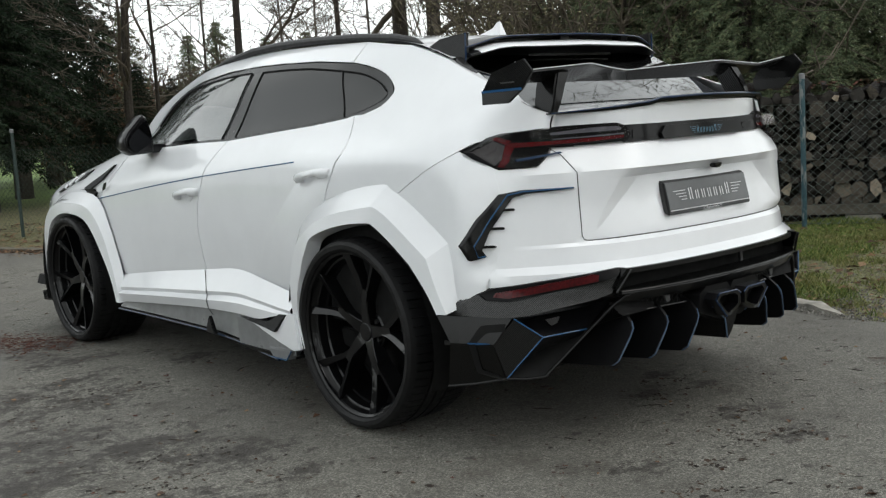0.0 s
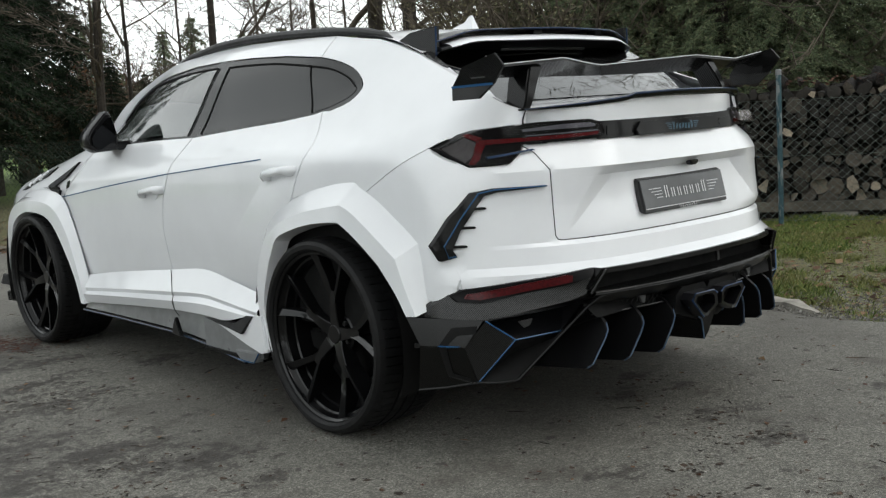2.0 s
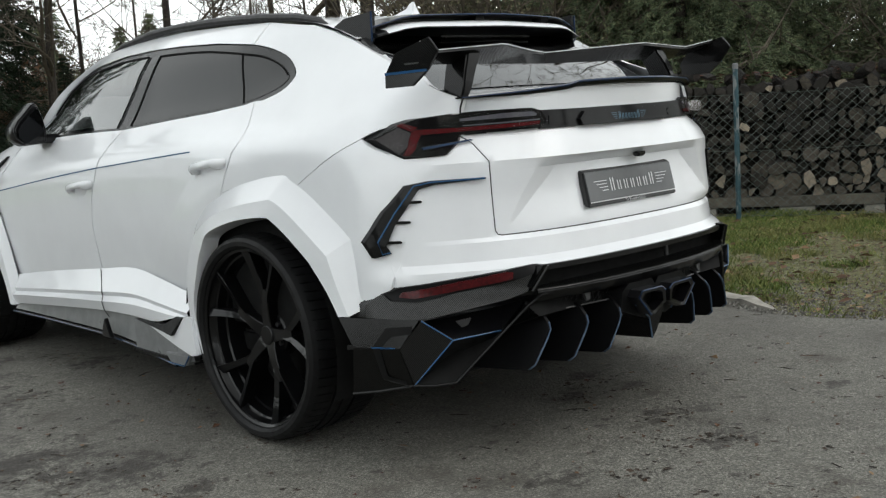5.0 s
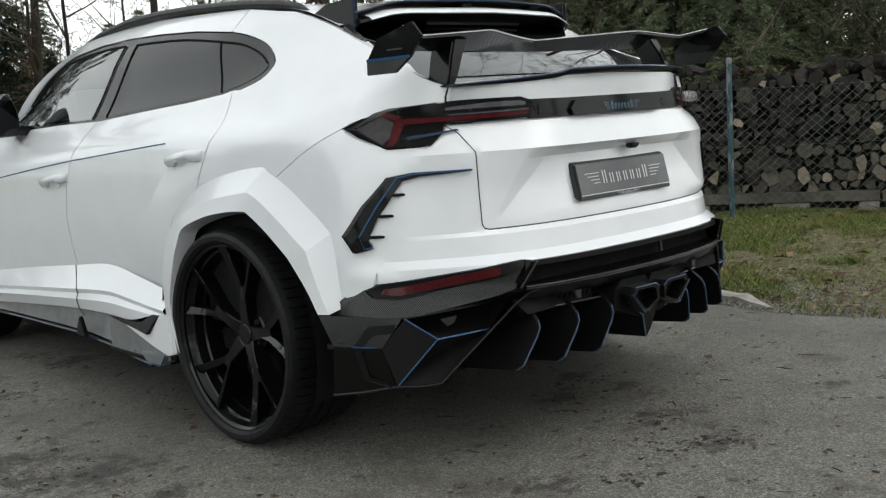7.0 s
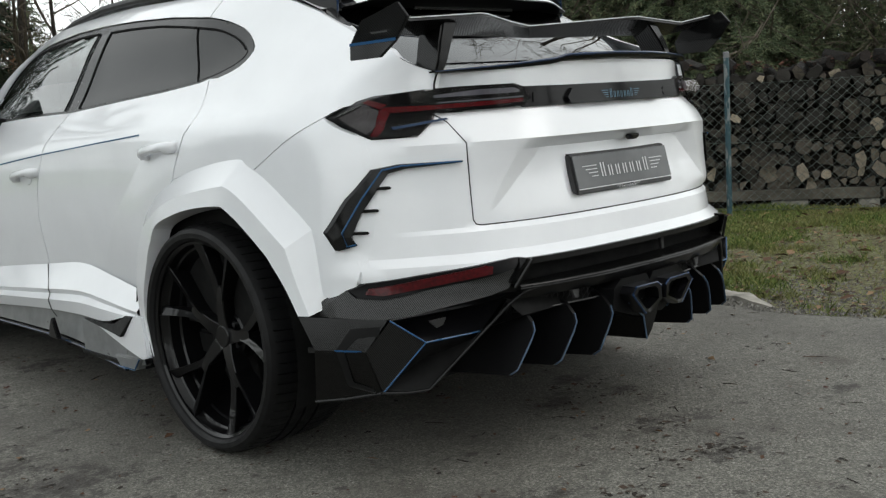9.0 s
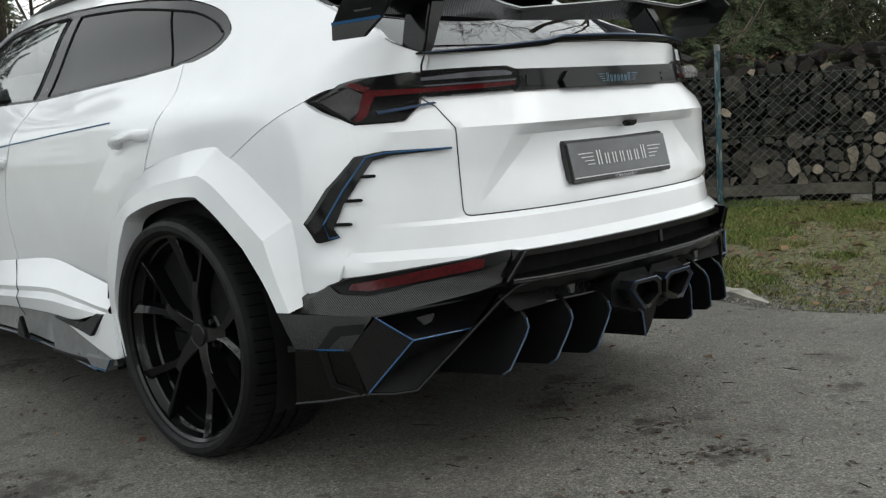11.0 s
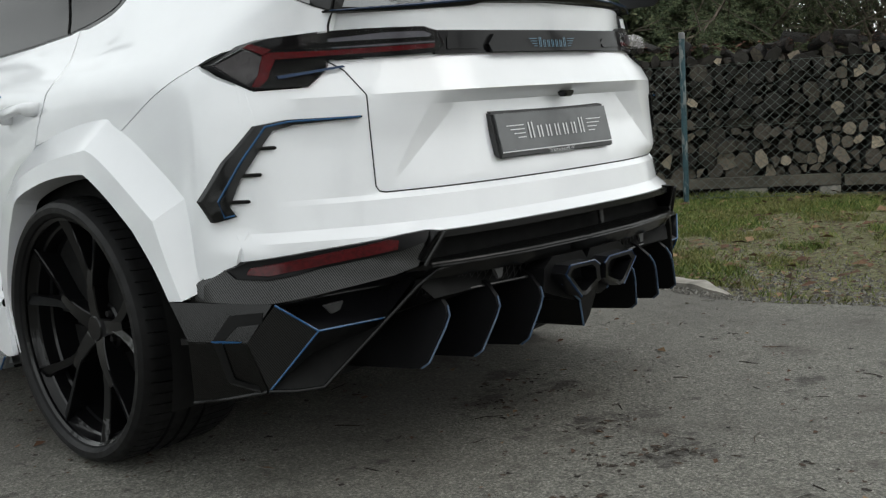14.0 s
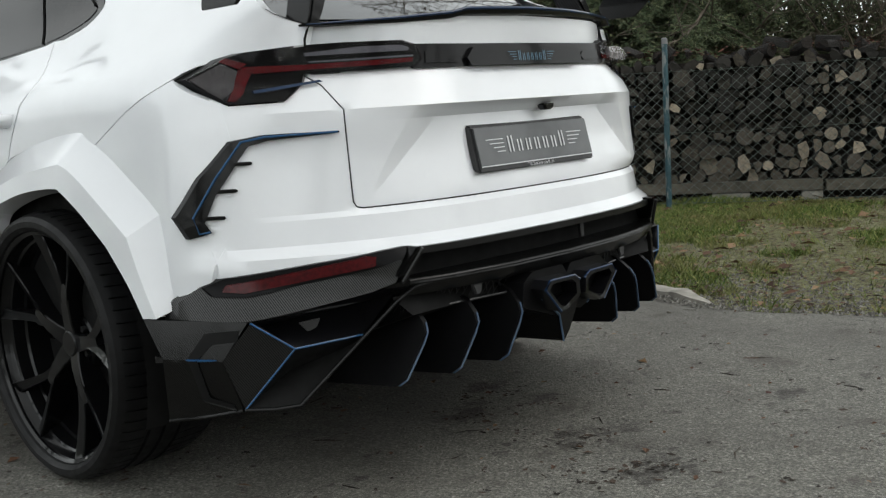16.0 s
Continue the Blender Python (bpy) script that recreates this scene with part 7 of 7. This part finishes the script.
def bare_tree(name, height, girth, seed, spread=0.55, lean=0.0, low=0.3, label="", depth=4, crook=0.05):
    """A leafless broadleaf tree: tapered trunk, limbs and fine twigs."""
    r = random.Random(seed)
    tv, tf, cv, cf = [], [], [], []

    def limb(p, d, length, rad, level):
        n = max(3, int(length / 0.45)) if level < 3 else 3
        pts, radii = [p.copy()], [rad]
        for i in range(n):
            wob = Vector((r.gauss(0, 1), r.gauss(0, 1), r.gauss(0, 1))) * (crook if level == 0 else 0.16)
            d = (d + wob + Vector((0, 0, 0.04 if level else 0.0))).normalized()
            p = p + d * (length / n)
            pts.append(p.copy())
            radii.append(rad * (1 - (0.62 if level == 0 else 0.8) * (i + 1) / n))
        tube_into(tv if level == 0 else cv, tf if level == 0 else cf, pts, radii, (10, 6, 4, 3, 3)[level])
        if level >= depth:
            return
        kids = (13, 8, 6, 4, 0)[level]
        for _ in range(kids):
            t = r.uniform(low if level == 0 else 0.2, 1.0)
            i = min(int(t * n), n - 1)
            q = pts[i].lerp(pts[i + 1], t * n - i)
            side = Vector((r.gauss(0, 1), r.gauss(0, 1), r.gauss(0.15, 0.45))).normalized()
            nd = (d * (0.35 if level == 0 else 0.55) + side * spread * 1.6).normalized()
            limb(q, nd, length * r.uniform(0.26, 0.5), max(0.007, radii[i] * r.uniform(0.3, 0.55)), level + 1)

    limb(Vector((0, 0, -0.15)), Vector((lean, lean * 0.3, 1)).normalized(), height, girth, 0)
    ob = thing(name, label, "tree", group="trees round the clearing")
    for part_name, v, f in (("trunk", tv, tf), ("crown", cv, cf)):
        o = new(part_name, mesh_of(part_name, v, f, BARK if part_name == "trunk" else TWIG))
        o.parent = ob
    return ob


def conifer(name, height, radius, seed, label, skirt=0.12, mat=NEEDLE, sprays=13, width=1.1, spray=1.0):
    """A spruce: trunk, drooping boughs and sprays of needles."""
    r = random.Random(seed)
    tv, tf, cv, cf = [], [], [], []
    tube_into(tv, tf, [Vector((0, 0, -0.2)), Vector((0, 0, height * 0.4)), Vector((0.05, 0.02, height))], [0.20, 0.13, 0.02], 9)
    z = height * skirt
    while z < height * 0.97:
        f = (z - height * skirt) / (height * (1 - skirt))
        reach = radius * (1 - f) ** 0.75 * r.uniform(0.75, 1.1)
        for k in range(8):
            a = r.uniform(0, 6.28)
            d = Vector((math.cos(a), math.sin(a), 0))
            n = max(3, int(reach / 0.16))
            pts = []
            for i in range(n + 1):
                t = i / n
                pts.append(Vector((0, 0, z)) + d * reach * t + Vector((0, 0, 0.12 * reach * t - 0.45 * reach * t * t)))
            tube_into(tv, tf, pts[::2] if len(pts) > 4 else pts, [0.012 * (1 - 0.85 * i / len(pts)) for i in range(len(pts))], 3)
            side = Vector((-d.y, d.x, 0))
            for i in range(1, n + 1):
                for _ in range(sprays):
                    p = pts[i] + Vector((r.gauss(0, 0.05), r.gauss(0, 0.05), r.gauss(0, 0.03)))
                    dirn = (d * r.uniform(0.1, 0.8) + side * r.choice((-1, 1)) * r.uniform(0.2, 1.0) + Vector((0, 0, r.uniform(-0.9, 0.1)))).normalized()
                    l, w = r.uniform(0.10, 0.26) * spray, r.uniform(0.012, 0.030) * width
                    n2 = dirn.cross(Vector((r.gauss(0, 1), r.gauss(0, 1), r.gauss(0, 1)))).normalized() * w
                    b = len(cv)
                    cv.extend([p, p + dirn * l * 0.5 + n2, p + dirn * l, p + dirn * l * 0.5 - n2])
                    cf.append((b, b + 1, b + 2, b + 3))
        z += height * 0.028 * r.uniform(0.8, 1.2)
    ob = thing(name, label, "tree", group="trees round the clearing")
    for part_name, v, f, m in (("trunk", tv, tf, BARK), ("crown", cv, cf, mat)):
        o = new(part_name, mesh_of(part_name, v, f, m))
        o.parent = ob
    return ob


def bush(name, height, width, seed, mat, label, leaves=9000, size=0.055, stems=26):
    """A dense shrub: many stems, twigs and small leaves in uneven clumps."""
    r = random.Random(seed)
    tv, tf, cv, cf = [], [], [], []
    tips = []
    for _ in range(stems):
        a = r.uniform(0, 6.28)
        d = Vector((math.cos(a) * 0.35, math.sin(a) * 0.35, 1)).normalized()
        p = Vector((math.cos(a) * width * 0.15 * r.random(), math.sin(a) * width * 0.15 * r.random(), -0.1))
        length = height * r.uniform(0.55, 1.05)
        pts, n = [p.copy()], 8
        for i in range(n):
            d = (d + Vector((r.gauss(0, 0.16), r.gauss(0, 0.16), r.gauss(0.02, 0.08)))).normalized()
            p = p + d * length / n
            pts.append(p.copy())
            if i > 0:
                for _ in range(3):
                    sd = (d + Vector((r.gauss(0, 0.9), r.gauss(0, 0.9), r.gauss(0, 0.5)))).normalized()
                    e = p + sd * r.uniform(0.2, 0.75) * width * 0.35
                    tube_into(tv, tf, [p, p.lerp(e, 0.5) + Vector((r.gauss(0, 0.05), r.gauss(0, 0.05), 0.03)), e], [0.010, 0.007, 0.003], 3)
                    tips.append((p, e))
        tube_into(tv, tf, pts, [0.030 * (1 - 0.85 * i / n) + 0.003 for i in range(n + 1)], 5)
    for _ in range(leaves):
        a, b = tips[r.randrange(len(tips))]
        p = a.lerp(b, r.uniform(0.25, 1.1)) + Vector((r.gauss(0, 0.09), r.gauss(0, 0.09), r.gauss(0, 0.08)))
        if p.z < 0.0:
            continue
        u = Vector((r.gauss(0, 1), r.gauss(0, 1), r.gauss(0, 1))).normalized()
        v = u.cross(Vector((r.gauss(0, 1), r.gauss(0, 1), r.gauss(0, 1)))).normalized()
        s = size * r.uniform(0.5, 1.4)
        i = len(cv)
        cv.extend([p, p + u * s + v * s * 0.45, p + u * s * 2.1, p + u * s - v * s * 0.45])
        cf.append((i, i + 1, i + 2, i + 3))
    ob = thing(name, label, "bush", group="bushes beyond the fence")
    for part_name, v, f, m in (("branchwork", tv, tf, TWIG), ("crown", cv, cf, mat)):
        o = new(part_name, mesh_of(part_name, v, f, m))
        o.parent = ob
    return ob


HUB = Vector((-3.46, -3.48, 0))


def bearing(deg, dist):
    """A place at a compass angle (clockwise from the car's heading) and distance from the lane."""
    return HUB + Vector((math.sin(radians(deg)), math.cos(radians(deg)), 0)) * dist


def plant(ob, spots, first=True):
    """Stands the first plant at the first spot, copies at the others: (bearing, distance, scale, turn)."""
    for n, (deg, dist, scale, turn) in enumerate(spots):
        p = bearing(deg, dist)
        m = Matrix.Translation((p.x, p.y, ground_z(p.x, p.y) - 0.03)) @ Matrix.Rotation(radians(turn), 4, "Z")
        o = ob if n == 0 else copy_thing(ob, m)
        o.matrix_basis = m @ Matrix.Scale(scale, 4)


# dark spruces at the end of the lane, and others round the place
plant(conifer("spruce", 11.0, 2.6, 1, "tall dark green spruce with drooping boughs", 0.14, NEEDLE, 36, 0.6, 0.55), [(14.0, 23, 1.0, 0), (9.0, 22, 1.0, 40), (4.8, 21, 0.95, 100), (1.2, 20.5, 0.85, 220), (6.8, 28, 1.15, 300), (18.9, 25, 1.05, 80), (20.4, 31, 1.1, 160), (-2.8, 19.5, 0.72, 30)])
plant(conifer("spruce", 11.0, 2.6, 3, "tall dark green spruce across the lane", 0.14, sprays=10, width=1.8), [(-38, 26, 1.0, 250), (-33.5, 24, 1.0, 130), (-29, 27, 1.05, 40), (-58, 34, 1.06, 200), (-64, 37, 1.0, 15), (-88, 40, 0.92, 77), (-110, 38, 0.91, 140), (-131, 40, 1.02, 240), (-158, 38, 0.97, 10), (172, 40, 0.97, 100), (140, 36, 0.98, 170), (118, 33, 0.92, 30)])
plant(conifer("spruce", 9.0, 2.3, 2, "dark green spruce with drooping boughs", 0.13, NEEDLE, 36, 0.6, 0.55), [(17.2, 21, 1.0, 0), (22.8, 25, 0.34, 20), (24.9, 26, 0.33, 110), (26.6, 27, 0.30, 200), (28.6, 27, 0.32, 300), (30.6, 28, 0.28, 60), (11.5, 27, 1.1, 90), (16, 33, 1.3, 40), (20.5, 36, 1.2, 140), (53.5, 27, 0.9, 33), (65.5, 30, 0.75, 210)])
# leafless trees
plant(bare_tree("bare_tree", 10.0, 0.10, 5, 0.55, 0.0, 0.22, "leafless tree with a straight mossy trunk", crook=0.012), [(24.3, 22, 1.0, 200), (30.3, 22, 0.95, 250), (35.4, 25, 0.85, 75), (43.6, 21, 0.95, 200), (56, 19.5, 1.25, 140)])
plant(bare_tree("bare_tree", 9.0, 0.05, 6, 0.6, 0.0, 0.15, "slender leafless tree with tangled twigs", crook=0.025), [(25.8, 24, 1.0, 0), (32.6, 33, 1.0, 300), (28.3, 36, 1.1, 70), (34.2, 38, 1.2, 120), (37.0, 34, 1.1, 30), (52, 18, 1.35, 77), (69.5, 22, 0.8, 15)])
plant(bare_tree("bare_tree", 11.0, 0.17, 7, 0.6, 0.06, 0.12, "thick leafless tree with low forking limbs"), [(38.6, 19, 1.0, 0), (41.0, 18.5, 0.9, 140), (46.0, 22, 0.95, 250), (60, 21, 1.1, 310), (68.2, 18, 0.6, 110)])
plant(bare_tree("bare_tree", 12.0, 0.16, 17, 0.62, 0.03, 0.25, "tall leafless tree across the lane with spreading limbs"), [(-172, 7.5, 1.0, 0), (158, 9.0, 1.05, 120), (-148, 10.0, 1.0, 220), (138, 12.0, 1.0, 60), (176, 9.5, 0.9, 300), (-160, 8.2, 0.85, 170), (148, 8.2, 0.8, 20), (168, 7.2, 0.75, 260), (-178, 11, 1.1, 90)])
# evergreen thicket beyond the firewood
plant(bush("evergreen_bush", 4.6, 2.6, 8, HEDGE, "tall dense dark evergreen bush", 26000, 0.022, 40), [(50.5, 16.0, 1.0, 120), (53.5, 15.8, 1.1, 200), (56.5, 15.2, 1.0, 260), (59.5, 15.0, 1.1, 310), (62.3, 15.2, 0.60, 35), (69.5, 14.6, 0.7, 95), (49.0, 19.5, 1.35, 20), (55.0, 19.0, 1.35, 140), (60.5, 19.0, 1.0, 220), (72.5, 15, 1.0, 0), (77, 15, 1.1, 50)])
plant(bush("withered_bush", 3.0, 2.4, 9, RUST, "low bush with withered brown leaves", 2200, 0.045, 30), [(23.4, 28, 1.1, 0), (26.0, 34, 1.1, 90), (30.8, 30, 0.9, 120), (33.6, 30, 1.0, 260), (36.2, 27, 1.0, 10), (53.0, 17.6, 1.15, 33), (21.5, 29, 1.1, 210)])

plant(conifer("fir", 7.0, 2.1, 12, "dense dark green fir behind the firewood", 0.03, FIR, 42, 0.42, 0.5), [(50.6, 13.8, 0.66, 110), (53.6, 13.6, 0.64, 170), (56.8, 13.4, 0.66, 230), (60.0, 13.3, 0.60, 290), (63.0, 13.8, 0.47, 200), (66.2, 14.6, 0.40, 250), (52.0, 16.5, 0.95, 20), (58.4, 16.4, 0.85, 80)])

# half-bare olive bushes between the lane and the evergreens, and the mixed trees far down the lane
plant(bush("olive_bush", 4.4, 2.4, 14, OLIVE, "half-bare bush with olive leaves and pale twigs", 11000, 0.022, 46), [(44.9, 15.2, 0.72, 0), (46.9, 14.2, 0.86, 70), (48.9, 14.0, 0.9, 150), (43.0, 19.5, 0.8, 200), (47.8, 18.5, 1.2, 260), (64.6, 18.0, 0.9, 40)])
plant(bush("leafless_thicket", 4.6, 3.0, 15, OLIVE, "tangled leafless thicket far down the lane", 1400, 0.030, 40), [(23.9, 32, 0.95, 0), (27.3, 37, 0.9, 60), (30.6, 39, 0.85, 120), (34.4, 38, 0.9, 250), (38.2, 37, 0.85, 310)])
plant(conifer("far_fir", 6.0, 1.7, 16, "grey-green fir far down the lane", 0.03, FIR, 16, 0.7, 0.6), [(23.4, 36, 0.86, 0), (24.4, 39, 0.95, 90), (27.6, 46, 0.90, 40), (29.1, 44, 0.95, 130), (31.6, 46, 0.86, 200), (33.7, 47, 0.90, 260), (36.4, 46, 0.85, 300), (39.0, 47, 0.9, 20)])

# far woods all round the horizon, seen only as a ragged band
def far_woods():
    r = random.Random(31)
    verts, faces = [], []
    for _ in range(70000):
        a = r.uniform(0, 6.28)
        dist = r.uniform(58, 85)
        top = 3.6 + 1.6 * noise.noise((math.cos(a) * 6, math.sin(a) * 6, 0)) + 1.2 * noise.noise((math.cos(a) * 22, math.sin(a) * 22, 3))
        if not 0.15 < a < 1.5:
            top += 6.0
        z = r.random() ** 0.8 * max(2.0, top)
        p = Vector((math.cos(a) * dist, math.sin(a) * dist, z))
        u = Vector((r.gauss(0, 1), r.gauss(0, 1), r.gauss(0, 1))).normalized() * r.uniform(0.2, 0.6)
        v = u.cross(Vector((r.gauss(0, 1), r.gauss(0, 1), r.gauss(0, 1)))).normalized() * r.uniform(0.05, 0.2)
        i = len(verts)
        verts.extend([p - u, p + v, p + u, p - v])
        faces.append((i, i + 1, i + 2, i + 3))
    return tagged(new("far_woods", mesh_of("far_woods", verts, faces, HEDGE)), "distant dark woods round the clearing", "woods", kind="stuff")


far_woods()

# the car's datum lies 16 mm above the road: everything else stands that much lower
for ob in list(scene.objects):
    if ob.parent is None and ob.type in ("MESH", "EMPTY") and ob is not car:
        ob.location.z -= 0.016
